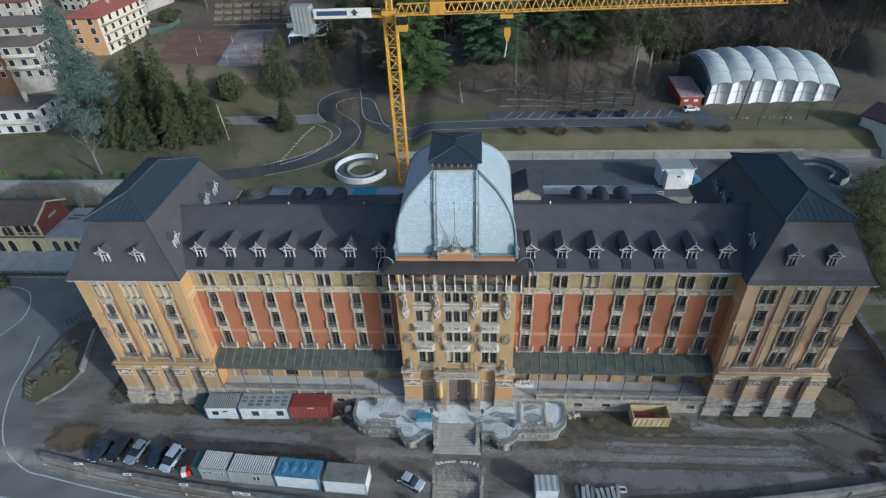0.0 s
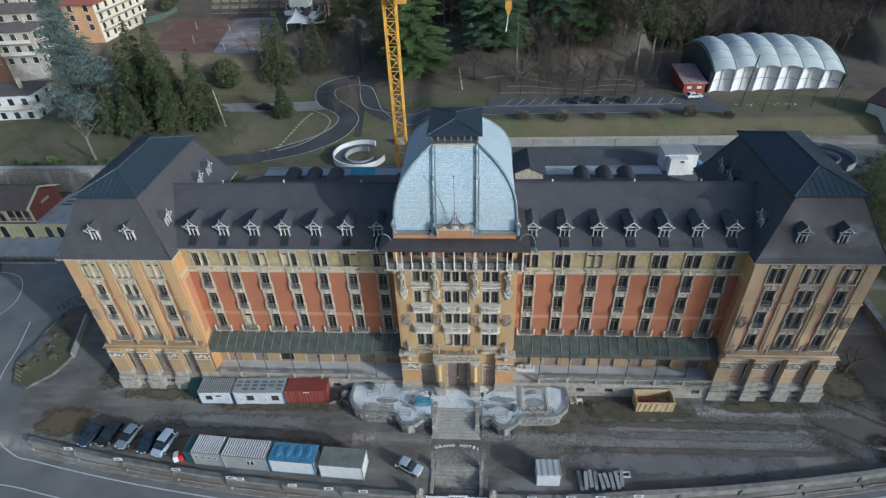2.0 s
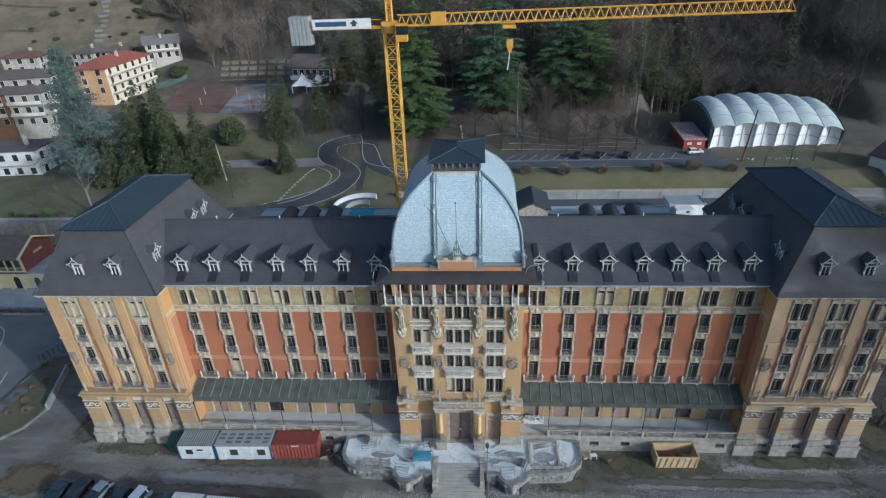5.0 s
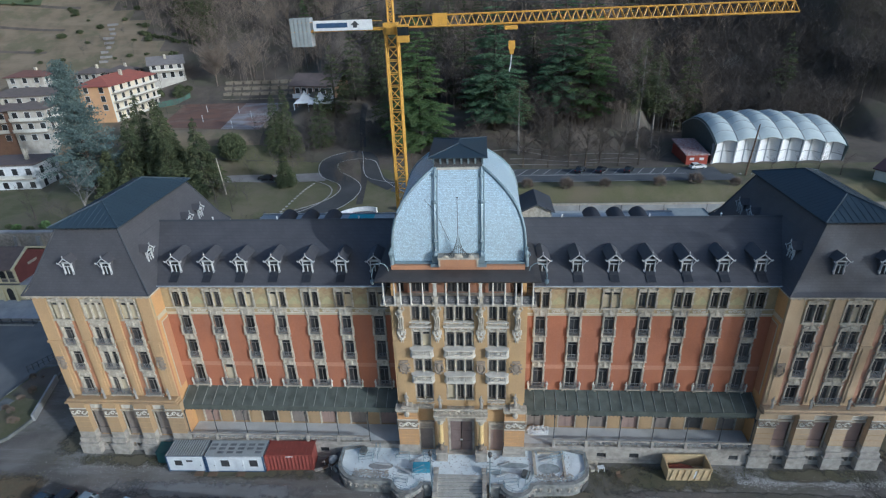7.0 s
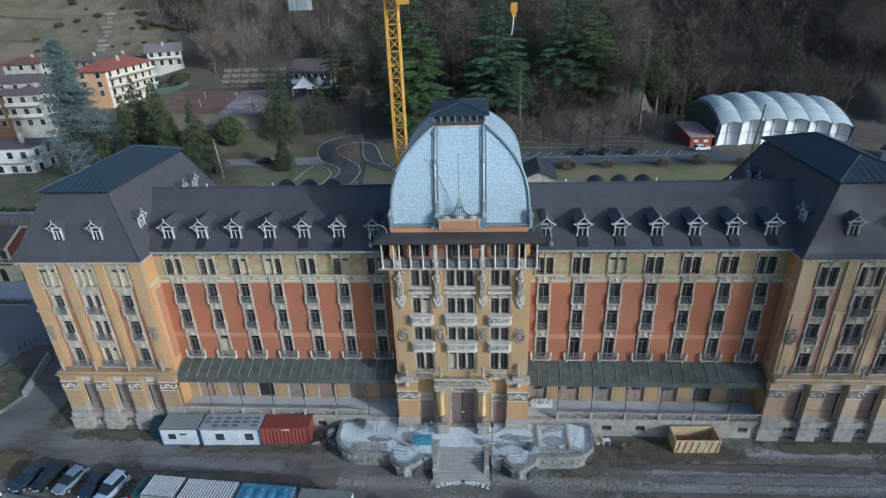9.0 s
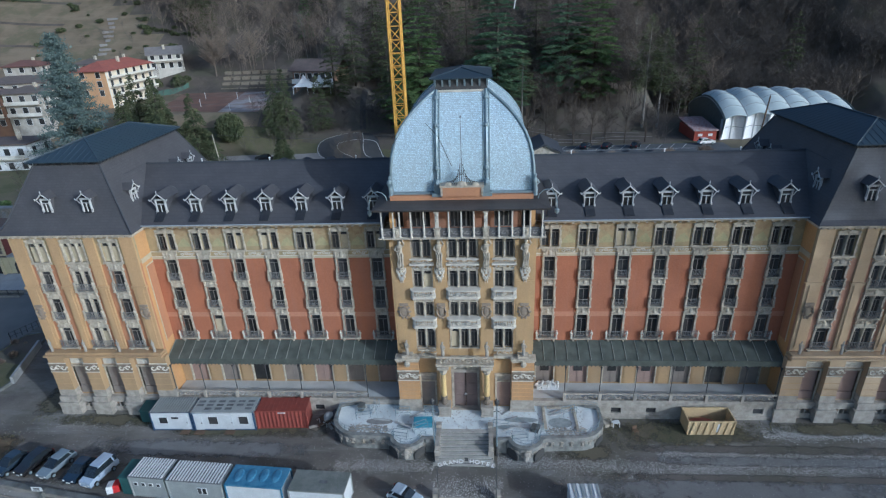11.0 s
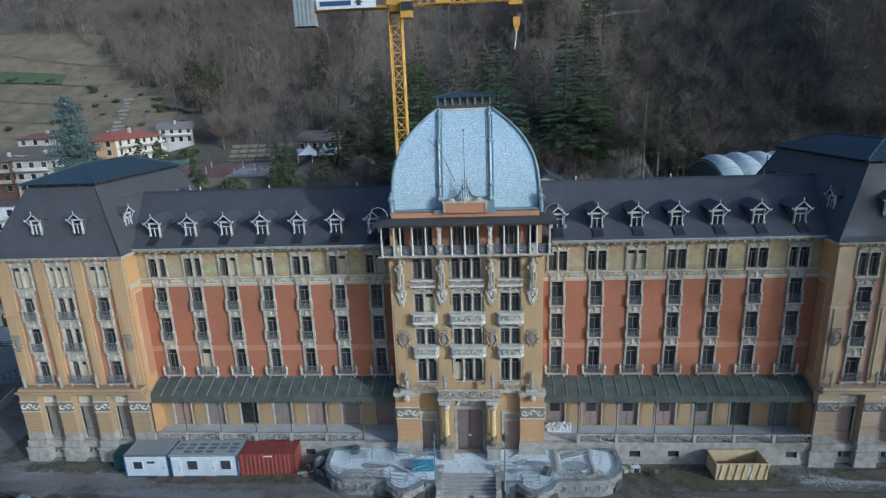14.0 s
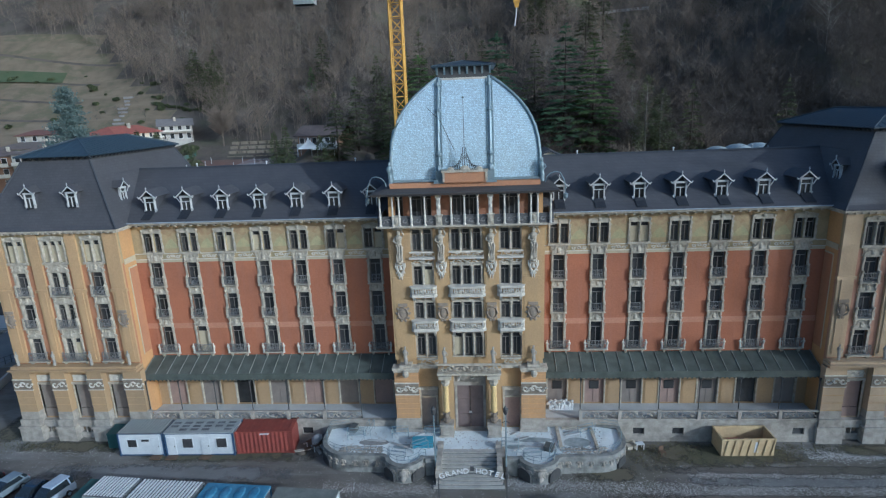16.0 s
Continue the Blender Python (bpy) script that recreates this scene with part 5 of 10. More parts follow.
# forecourt: platform, stairs, signs
PLAT = 1.62
BASTION = mat("dusty_blackened_stone", (0.29, 0.287, 0.262), (0.15, 0.149, 0.135), 0.9, 1.6, 9, 0.6, amount=0.9)
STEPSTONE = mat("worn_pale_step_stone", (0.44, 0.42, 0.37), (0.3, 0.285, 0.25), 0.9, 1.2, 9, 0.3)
DAMP = mat("damp_screed", (0.24, 0.27, 0.26), (0.36, 0.39, 0.39), 0.8, 1.3, 7, 0.3, amount=1.0)


def arc_pts(cx, cy, r, a0, a1, n):
    return [(cx + r * math.cos(radians(a0 + (a1 - a0) * i / n)), cy + r * math.sin(radians(a0 + (a1 - a0) * i / n))) for i in range(n + 1)]


def platform():
    out = [(-2.95, -2.9), (-2.95, -4.3), (-4.0, -4.4)]
    out += arc_pts(-6.0, -4.0, 1.6, -10, -170, 8)
    out += [(-8.2, -4.0), (-11.3, -3.9)] + arc_pts(-11.6, -1.3, 2.6, -90, -180, 6) + [(-14.2, 0.4), (-12.2, 0.95)]
    right = [(-x + 0.45, y) for x, y in out][::-1]
    ob = thing("entrance_terrace", "dusty stone entrance terrace with rounded bastions before the portal", "terrace")
    part("terrace_floor", G().prism(right + out, "z", PLAT - 0.12, PLAT), DUSTY, ob, "pale dusty screed")
    for k, side in enumerate((out, [(-x + 0.45, y) for x, y in out])):
        lip, body = G(), G()
        rim = [Vector((x, y, 0)) for x, y in side[1:]]
        rings = {"body": [], "lip": [], "foot": []}
        for i, p in enumerate(rim):
            d = (rim[min(i + 1, len(rim) - 1)] - rim[max(i - 1, 0)]).normalized()
            nrm = Vector((d.y, -d.x, 0)) * (0.34 if k == 0 else -0.34)
            for key, o, q, z0, z1 in (("body", 0, 1, -0.3, PLAT + 0.12), ("lip", 0.2, 1.15, PLAT + 0.12, PLAT + 0.22), ("foot", 0.4, 0.5, -0.3, 0.16)):
                u, w = p + nrm * o, p - nrm * q
                rings[key].append([(u.x, u.y, z0), (u.x, u.y, z1), (w.x, w.y, z1), (w.x, w.y, z0)])
        body.loft(rings["body"])
        lip.loft(rings["lip"])
        part("plinth", G().loft(rings["foot"]), GREYSTONE, ob, "grey stone foot")
        part("terrace_wall", body, BASTION, ob, "weathered grey stone wall")
        part("coping", lip, BASTION, ob, "weathered stone coping")
        rail = G()
        pts = [(x, y, PLAT + 0.25) for x, y in side[2:]]
        for z in (0.35, 0.7):
            rail.tube([(x, y, q + z) for x, y, q in pts], 0.025, 4)
        for x, y, q in pts[::2]:
            rail.tube([(x, y, q), (x, y, q + 0.72)], 0.025, 4)
        part("railing", rail, ZINCTRIM, ob, "thin grey tubular rail")
        for i in range(1, len(rim) - 2):
            a, b = rim[i], rim[i + 1]
            d = b - a
            if d.length < 0.4:
                continue
            nrm = Vector((d.y, -d.x, 0)).normalized() * (-0.36 if k == 0 else 0.36)
            n = max(1, int(d.length / 0.8))
            g = G()
            for j in range(n):
                c = a + d * ((j + 0.5) / n) + nrm
                t = d.normalized()
                for q in (-1, 1):
                    g.tube([(c.x + t.x * q * (0.1 + 0.16 * math.cos(v)), c.y + t.y * q * (0.1 + 0.16 * math.cos(v)), 1.0 + 0.3 * math.sin(v)) for v in (0, 0.9, 1.8, 2.7, 3.6, 4.5, 5.2)], 0.075, 4)
            part("relief", g, GREYSTONE, ob, "carved scroll on the terrace wall")
        bx = -6.0 if k == 0 else 6.45
        for a in (-135, -45):
            ux, uy = math.cos(radians(a)), math.sin(radians(a))
            g = G()
            m = Matrix.Translation((bx + 1.9 * ux, -4.0 + 1.9 * uy, 0)) @ Matrix.Rotation(radians(a + 90), 4, "Z")
            arch = [(-0.75, 0.14), (0.75, 0.14), (0.75, 0.75)] + [(0.75 * math.cos(t), 0.75 + 0.5 * math.sin(t)) for t in (0.5, 1.05, 1.57, 2.1, 2.65)] + [(-0.75, 0.75)]
            h = G().prism(arch, "y", -0.12, 0.1)
            # dark plate on the wall face, for the shade inside an arched niche
            part("niche", G().add(h, m), IRON, ob, "dark arched plate standing in for a niche's shaded hollow")
        g = G().sphere((bx, -6.0, 1.15), 0.34, 0.22, 0.42, 8, 5).lathe(bx, -5.95, [(0.2, 0.3), (0.32, 0.55), (0.15, 0.9)], 7).tube([(bx - 0.5, -5.92, 1.5), (bx, -6.1, 1.62), (bx + 0.5, -5.92, 1.5)], 0.1, 5)
        part("mask", g, GREYSTONE, ob, "carved stone mask")
        ex = -13.85 if k == 0 else 14.3
        m = Matrix.Translation((ex, -3.2, 0)) @ Matrix.Rotation(radians(-50 if k == 0 else 50), 4, "Z")
        # another dark plate in place of a shaded niche
        part("niche", G().add(G().prism([(-0.7, 0.15), (0.7, 0.15), (0.7, 0.7), (0.4, 1.05), (-0.4, 1.05), (-0.7, 0.7)], "y", -0.1, 0.2), m), IRON, ob, "dark arched plate standing in for a niche's shaded hollow")
    n = 10
    stairs = part("stairs", G().box(-2.95, -2.6, -6.2, -2.9, -0.2, 0.5), GREYSTONE, ob, "worn grey stone steps")
    for i in range(n):
        z = PLAT - (i + 1) * PLAT / n
        w = 2.6 + (0.35 if i > n - 4 else 0) * (i - n + 4) * 0.5
        y = -3.05 - i * 0.36
        part("riser", G().box(-w, w + 0.1, y - 0.36, y + 0.5, z - 0.2, z + PLAT / n - 0.055), TERRSTONE, stairs, "dark riser under the paler tread")
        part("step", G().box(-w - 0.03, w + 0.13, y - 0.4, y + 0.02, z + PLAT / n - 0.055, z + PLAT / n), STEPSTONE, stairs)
    part("landing", G().box(-2.62, 2.72, -2.98, -2.5, -0.2, PLAT - 0.01), STEPSTONE, stairs)
    part("fill_wall", G().box(3.08, 3.42, -4.32, -2.6, -0.2, PLAT + 0.08), GREYSTONE, stairs)
    for q in (-1, 1):
        x = 0.05 + q * 2.8
        part("cheek_wall", G().box(x - 0.24, x + 0.24, -5.6, -2.7, -0.2, PLAT + 0.1).box(x - 0.3, x + 0.3, -5.7, -4.9, -0.2, 1.2).box(x - 0.3, x + 0.3, -2.9, -2.3, PLAT - 0.1, PLAT + 0.45), GREYSTONE, stairs)
    # sunken beds and patches on the floor
    for x, y, a, b, m, lab in ((6.2, -1.4, 1.9, 0.42, DAMP, "damp sunken bed"), (4.6, -2.6, 1.1, 0.35, DAMP, "damp sunken bed"), (10.4, -1.8, 1.3, 0.8, DAMP, "damp sunken bed"), (-6.2, -2.6, 1.2, 0.4, DAMP, "damp sunken bed"), (-9.4, -1.9, 1.5, 0.5, RUBBLE, "rubble bed")):
        part("planting_bed", G().prism([(x + a * math.cos(t), y + b * math.sin(t)) for t in [k * math.pi / 7 for k in range(14)]], "z", PLAT - 0.05, PLAT + 0.03), m, ob, lab)
    for x0, x1, y0, y1 in ((8.6, 8.9, -2.8, 0.7), (12.0, 12.25, -3.2, 0.8), (9.2, 11.8, 0.4, 0.65)):
        part("kerb", G().box(x0, x1, y0, y1, PLAT, PLAT + 0.22), PALE, ob)
    return ob


platform()


def site_trestle(x, y, turn, w=1.6):
    ob = thing("site_barrier", "grey tubular barrier standing on the dusty terrace", "barrier", (x, y, PLAT), turn, "barriers on the terrace")
    for q in (-w / 2, w / 2):
        for yy in (0, 0.5):
            part("post", shared("bpost", lambda: G().tube([(0, 0, 0), (0, 0, 0.97)], 0.03, 5).mesh("post", ZINCTRIM)), None, ob, at=(q, yy, 0))
    for z in (0.5, 0.95):
        for yy in (0, 0.5):
            part("rail", shared("brail", lambda: G().tube([(-w / 2, 0, 0), (w / 2, 0, 0)], 0.03, 5).mesh("rail", ZINCTRIM)), None, ob, at=(0, yy, z))


for x, y, t in ((-11.3, -1.4, 10), (-9.9, 0.0, 85), (-6.9, -1.0, 5), (-6.8, -4.6, -8), (-4.6, -3.3, 30), (3.9, -3.0, -5), (5.9, -4.7, 8), (8.2, -3.6, 70), (11.6, -0.6, 20), (-3.6, -0.9, 4)):
    site_trestle(x, y, t)
BLUE = mat("blue_tarpaulin", (0.06, 0.25, 0.36), (0.1, 0.33, 0.43), 0.5, 1.5, 8, 0.2)
pal = thing("pallet_stack", "bright blue stack of pallets on the dusty terrace", "pallet stack", at=(-4.5, -2.3, PLAT), turn=3)
for i in range(4):
    part("slat", shared("pslat", lambda: G().box(-1.0, 1.0, -0.55, 0.55, 0.0, 0.09).mesh("slat", BLUE)), None, pal, at=(0, 0, 0.04 + i * 0.17))
    part("block", shared("pblock", lambda: G().box(-0.95, -0.75, -0.5, 0.5, 0, 0.08).box(0.75, 0.95, -0.5, 0.5, 0, 0.08).mesh("block", WOOD)), None, pal, at=(0, 0, 0.0 + i * 0.17 - 0.04 if i else 0))


def lamp_post(x, y):
    ob = thing("street_lamp", "tall slim dark iron lamp post beside the entrance stairs", "lamp post", (x, y, 0), group="lamps beside the stairs")
    part("base", G().lathe(0, 0, [(0.2, -0.1), (0.2, 0.5), (0.12, 0.6), (0.1, 1.2)], 8), IRON, ob)
    part("pole", G().tube([(0, 0, 1.1), (0, 0, 6.6)], 0.085, 8, 0.06), ZINCTRIM, ob)
    part("crossarm", G().tube([(-0.35, 0, 5.7), (0, 0, 5.9), (0.35, 0, 5.7)], 0.04, 5), IRON, ob)
    part("lantern", G().lathe(0, 0, [(0.08, 6.5), (0.2, 6.7), (0.24, 7.1), (0.05, 7.35), (0.02, 7.5)], 8), IRON, ob)


lamp_post(-3.05, -4.95)
lamp_post(3.45, -4.95)


# arched sign and lower steps
def arch_sign():
    ob = thing("arched_sign", "white lettered hotel sign on two thin poles over the lower steps", "sign", (0.5, -11.0, -1.1))
    for q in (-1, 1):
        part("pole", G().tube([(q * 2.75, 0, 0.6), (q * 2.75, 0, 5.6)], 0.045, 6), IRON, ob)
    arc = [(2.75 * (k / 8), 0, 5.35 + 0.62 * (1 - (k / 8) ** 2)) for k in range(-8, 9)]
    part("arch", G().tube(arc, 0.035, 5), IRON, ob)
    text = "GRAND HOTEL"
    span = 2.62
    for i, ch in enumerate(text):
        if ch == " ":
            continue
        u = -span + 2 * span * (i + 0.5) / len(text)
        cu = bpy.data.curves.new("letter", "FONT")
        cu.body, cu.size, cu.extrude, cu.align_x = ch, 0.66, 0.03, "CENTER"
        cu.materials.append(WHITE)
        lt = new("letter", cu)
        lt.parent = ob
        z = 5.42 + 0.62 * (1 - (u / 2.75) ** 2)
        lt.matrix_basis = pose(u, -0.05, z, 90, 0, 0) @ pose(0, 0, 0, 0, 0, math.degrees(math.atan(-0.62 * 2 * u / 2.75 ** 2)))
        lt["label"] = "white metal letter"
    part("plate", G().box(-0.16, 0.16, -0.06, 0.0, 6.25, 6.65), IRON, ob, "small dark plate")


arch_sign()
steps = thing("lower_steps", "worn stone steps going down to the road gate", "steps")
for i in range(8):
    z = -0.02 - i * 0.165
    part("step", G().box(-2.3, 3.1, -10.95 - i * 0.4, -10.5 - i * 0.3, -1.6, z), GREYSTONE, steps)
part("side_fill", G().box(-4.15, -2.3, -14.35, -10.4, -1.6, 0.02), GRAVEL, steps, "gravel beside the steps")
part("side_fill", G().box(3.1, 4.15, -14.35, -10.4, -1.6, 0.02), GRAVEL, steps, "gravel beside the steps")
for q in (-2.55, 3.35):
    part("cheek_wall", G().box(q - 0.22, q + 0.22, -14.3, -10.4, -1.6, 0.15).box(q - 0.3, q + 0.3, -10.9, -10.2, -1.6, 0.75), GREYSTONE, steps)

# parapet along the road, with rails and small white signs
PARAPETSTONE = mat("mossy_parapet_stone", (0.27, 0.255, 0.225), (0.165, 0.156, 0.138), 0.92, 0.8, 8, 0.4, amount=0.9)
RAILPALE = mat("flaking_pale_rail_paint", (0.34, 0.3, 0.25), (0.2, 0.155, 0.12), 0.75, 1.5, 9, 0.2, amount=0.9)
parapet = thing("parapet_wall", "low grey stone parapet with iron rails along the road", "wall", kind="structure")
for a, b in ((-57, -3.3), (4.3, 58)):
    xs = [a + (b - a) * i / 30 for i in range(31)]
    part("wall", G().loft([[(x, front_line(x) - 0.2, -1.5), (x, front_line(x) - 0.2, 0.35 + 0.5 * step(14, 22, x)), (x, front_line(x) + 0.25, 0.35 + 0.5 * step(14, 22, x)), (x, front_line(x) + 0.25, -1.5)] for x in xs]), PARAPETSTONE, parapet)
    part("coping", G().loft([[(x, front_line(x) - 0.26, q), (x, front_line(x) - 0.26, q + 0.12), (x, front_line(x) + 0.31, q + 0.12), (x, front_line(x) + 0.31, q)] for x, q in [(x, 0.35 + 0.5 * step(14, 22, x)) for x in xs]]), TERRSTONE if a < 0 else PARAPETSTONE, parapet)
    part("ledge", G().loft([[(x, front_line(x) - 1.15, -1.5), (x, front_line(x) - 1.15, -1.02), (x, front_line(x) - 0.2, -1.02), (x, front_line(x) - 0.2, -1.5)] for x in xs]), PARAPETSTONE, parapet)
    xx = a + 1
    while xx < b - 5:
        part("rail", G().tube([(xx, front_line(xx) - 0.75, -0.55), (xx + 3.1, front_line(xx + 3.1) - 0.75, -0.55), (min(b, xx + 6.3), front_line(min(b, xx + 6.3)) - 0.75, -0.55)], 0.07, 5).box(xx - 0.08, xx + 0.08, front_line(xx) - 0.85, front_line(xx) - 0.65, -1.05, -0.4), RAILPALE, parapet)
        part("pier", G().box(xx - 0.7, xx - 0.4, front_line(xx) - 0.45, front_line(xx) + 0.28, -1.4, 0.55), TERRSTONE, parapet)
        xx += 7.2
for x in (-50, -42.6, -34.5, -27.2, -26, -19.3, -14.8, -10.6, 9.2, 13.7, 17.1, 21.5):
    ob = thing("notice_board", "small white notice board fixed on the parapet", "sign", (x, front_line(x) - 0.3, 0.55), 0, "notices on the parapet")
    part("board", shared("nboard", lambda: G().box(-0.55, 0.55, -0.04, 0.0, 0, 0.55).mesh("board", WHITE)), None, ob)
    part("lettering", shared("nbar", lambda: G().box(-0.34, 0.34, -0.05, -0.04, 0.26, 0.44).box(-0.4, 0.3, -0.05, -0.04, 0.1, 0.17).mesh("lettering", IRON)), None, ob)
for x0, x1, z in ((-3.2, -0.5, -1.3), (-0.45, 1.75, -1.0), (1.8, 4.2, -1.3)):
    ob = thing("site_hoarding", "white printed hoarding panel across the road gate", "hoarding", group="gate hoardings")
    part("panel", G().box(x0, x1, -14.75, -14.68, z, z + 1.7), WHITE, ob)
    g = G().box(x0 + 0.2, x1 - 0.2, -14.77, -14.75, z + 1.2, z + 1.35)
    part("lettering", g.box(x0 + 0.1, x0 + 0.5, -14.77, -14.75, z + 0.4, z + 1.0), IRON, ob, "dark printed bars")
for x in (-3.9, 4.7):
    part("gate_pier", G().box(x - 0.4, x + 0.4, -14.9, -14.1, -1.5, 1.0).lathe(x, -14.5, [(0.4, 1.0), (0.42, 1.12), (0.12, 1.2), (0.24, 1.4), (0.05, 1.65)], 9), GREYSTONE, parapet)

# roads in front and to the side
LINE = mat("road_paint", (0.55, 0.55, 0.53), (0.35, 0.35, 0.34), 0.8, 1.5, 9, 0.05)


def ribbon(pts, w, m, lift, label="", name="road"):
    g = G()
    P = [Vector((x, y, 0)) for x, y in pts]
    fine = []
    for i in range(len(P) - 1):
        p0, p1, p2, p3 = P[max(i - 1, 0)], P[i], P[i + 1], P[min(i + 2, len(P) - 1)]
        n = max(2, int((p2 - p1).length / 1.2))
        for k in range(n):
            t = k / n
            fine.append(0.5 * (2 * p1 + (p2 - p0) * t + (2 * p0 - 5 * p1 + 4 * p2 - p3) * t * t + (3 * p1 - p0 - 3 * p2 + p3) * t ** 3))
    fine.append(P[-1])
    rows = []
    for i, p in enumerate(fine):
        d = (fine[min(i + 1, len(fine) - 1)] - fine[max(i - 1, 0)]).normalized()
        s = Vector((-d.y, d.x, 0))
        rows.append([(q.x, q.y, height(q.x, q.y) + lift) for q in (p + s * w * t for t in (-0.5, -0.17, 0.17, 0.5))])
    g.loft(rows, close=False)
    return tagged(new(name, g.mesh(name, m, True)), label or "grey asphalt road with worn white lines", "road", kind="structure")


def side_edge(y):
    if y < -8:
        return -58
    if y < 3:
        return -58 - 8 * (y + 8) / 11
    if y < 16:
        return -67.5
    return -67.5 + 10 * step(16, 34, y)


xs = grid_lines([(-160, -100, 12), (-100, -50, 50), (-50, 120, 85)])
ys = grid_lines([(-60, -18, 14), (-18, -5, 26), (-5, 50, 55)])
road = tagged(new("road", drape(G(), xs, ys, 0.03, lambda x, y: (y < front_line(min(x, 58)) - 1.25 and (x < 64 or y < -38)) or (x < side_edge(y)), ).mesh("road", ROADGREY, True)), "wide grey asphalt road round the forecourt", "road", kind="structure")
edge = [(x, front_line(x) - 2.0) for x in range(-56, 62, 4)]
ribbon([(-72, 14), (-70, 8), (-68.5, 2), (-65.5, -4), (-62, -8.0), (-58, -10.2)] + edge, 0.18, LINE, 0.06, "worn white road edge line", "road_line")
ribbon([(-90, 25), (-80, 10), (-72, -4), (-63, -12.5)] + [(x, front_line(x) - 5.6) for x in range(-54, 62, 4)], 0.16, LINE, 0.06, "worn white centre line", "road_line")
ribbon([(-93, 27.5), (-84, 26.5), (-80, 23.5), (-78, 18), (-80, 12)], 0.16, LINE, 0.06, "white line round a traffic island", "road_line")
for i in range(5):
    ribbon([(-69.5 + i * 0.9, -8.5 - i * 1.1), (-66.5 + i * 0.9, -7.2 - i * 1.1)], 0.45, LINE, 0.06, "worn white zebra crossing stripe", "road_line")

# verge with wall at the side road
VG = [(-65.4, 0.6), (-68.0, 4.7), (-67.5, 10.9), (-66.6, 17.4), (-63.3, 18.5), (-62.6, 14.8), (-59.8, 6.0), (-60.6, 2.7), (-63.0, 0.0)]
solid("verge", G().prism(VG, "z", -0.1, 0.35), GRASS, "rough grass verge inside a low wall", "verge", kind="structure")
g = G()
for (ax, ay), (bx, by) in zip(VG[2:], VG[3:] + VG[:1]):
    d = Vector((bx - ax, by - ay, 0)).normalized()
    nx, ny = -d.y * 0.13, d.x * 0.13
    g.prism([(ax - nx, ay - ny), (bx - nx, by - ny), (bx + nx, by + ny), (ax + nx, ay + ny)], "z", -0.2, 0.42)
solid("verge_wall", g, TERRSTONE, "low grey stone wall round the verge", "wall", kind="structure")
solid("garden_wall", G().prism([(-59.7, 6.1), (-59.4, 6.2), (-62.2, 14.9), (-62.5, 14.8)], "z", -0.1, 1.1), CONCRETE, "low pale wall between the verge and the hotel", "wall", kind="structure")
solid("flower_bed", G().prism([(-67.0, 11.0), (-60.9, 9.8), (-62.7, 15.0), (-63.5, 18.2), (-66.3, 17.1)], "z", 0.2, 0.365), EARTH, "bare dark earth bed behind the grass verge", "bed", kind="structure")
solid("verge_slab", G().prism([(-67.6, 5.4), (-66.2, 5.0), (-65.2, 9.8), (-67.1, 10.4)], "z", 0.2, 0.42), TERRSTONE, "grey concrete strip along the verge", "slab", kind="structure")
for i in range(5):
    solid("verge_rail", G().obox((-67.0 + 0.45 * i, 4.4 - 0.75 * i, 0.36), 1.5, 0.08, 0.1, -25), GREYSTONE, "short pale timber rail on the verge", "rail", "verge rails")
fence = thing("iron_fence", "dark iron fence along the side road", "fence", kind="structure")
for i in range(26):
    t = i / 25
    x, y = -68.3 + 9.0 * t, 16.5 + 17 * t
    part("post", shared("fpost", lambda: G().box(-0.04, 0.04, -0.04, 0.04, 0, 1.2).mesh("post", IRON)), None, fence, at=(x, y, 0.1))
part("rail", G().tube([(-68.3, 16.5, 1.2), (-59.3, 33.5, 1.2)], 0.04, 4).tube([(-68.3, 16.5, 0.6), (-59.3, 33.5, 0.6)], 0.04, 4), IRON, fence)

# stones and grass scattered over the forecourt
def scatter(name, label, material, count, place, size, kind="stuff", flat=0.5, seed=1, base=None):
    rnd = random.Random(seed)
    g = G()
    for _ in range(count):
        x, y = place(rnd)
        r = size * rnd.uniform(0.4, 1.5)
        z = height(x, y) if base is None else base
        a = rnd.uniform(0, 6.28)
        ring = [(x + r * rnd.uniform(0.7, 1.2) * math.cos(a + k * 1.57), y + r * rnd.uniform(0.7, 1.2) * math.sin(a + k * 1.57), z - 0.02) for k in range(4)]
        top = (x + rnd.uniform(-0.3, 0.3) * r, y + rnd.uniform(-0.3, 0.3) * r, z + r * flat)
        n = len(g.v)
        g.v += ring + [top]
        g.f += [(n, n + 1, n + 4), (n + 1, n + 2, n + 4), (n + 2, n + 3, n + 4), (n + 3, n, n + 4)]
    return tagged(new(name, g.mesh(name, material)), label, "stones", kind=kind)


def along(y0, spread, x0, x1, bow=0.0):
    return lambda r: ((lambda x: (x, y0 + bow * (x - 25) ** 2 + r.gauss(0, spread)))(r.uniform(x0, x1)))


STONE = mat("pale_gravel_stones", (0.52, 0.5, 0.465), (0.3, 0.285, 0.265), 0.95, 2, 9, 0.2, vary=0.2)
scatter("loose_stones", "pale loose stones in a band across the forecourt", STONE, 9000, along(-6.4, 0.55, 3.5, 46, 0.0016), 0.06)
scatter("loose_stones", "pale loose stones along a wheel track", STONE, 5000, along(-4.2, 0.45, 20, 48), 0.065, seed=2)
scatter("loose_stones", "pale loose stones by the plinth", STONE, 4500, along(-1.3, 0.45, 32, 52), 0.075, seed=3)
scatter("loose_stones", "pale loose stones before the terrace", STONE, 1900, along(-6.7, 0.5, -13.5, -3), 0.05, seed=4)
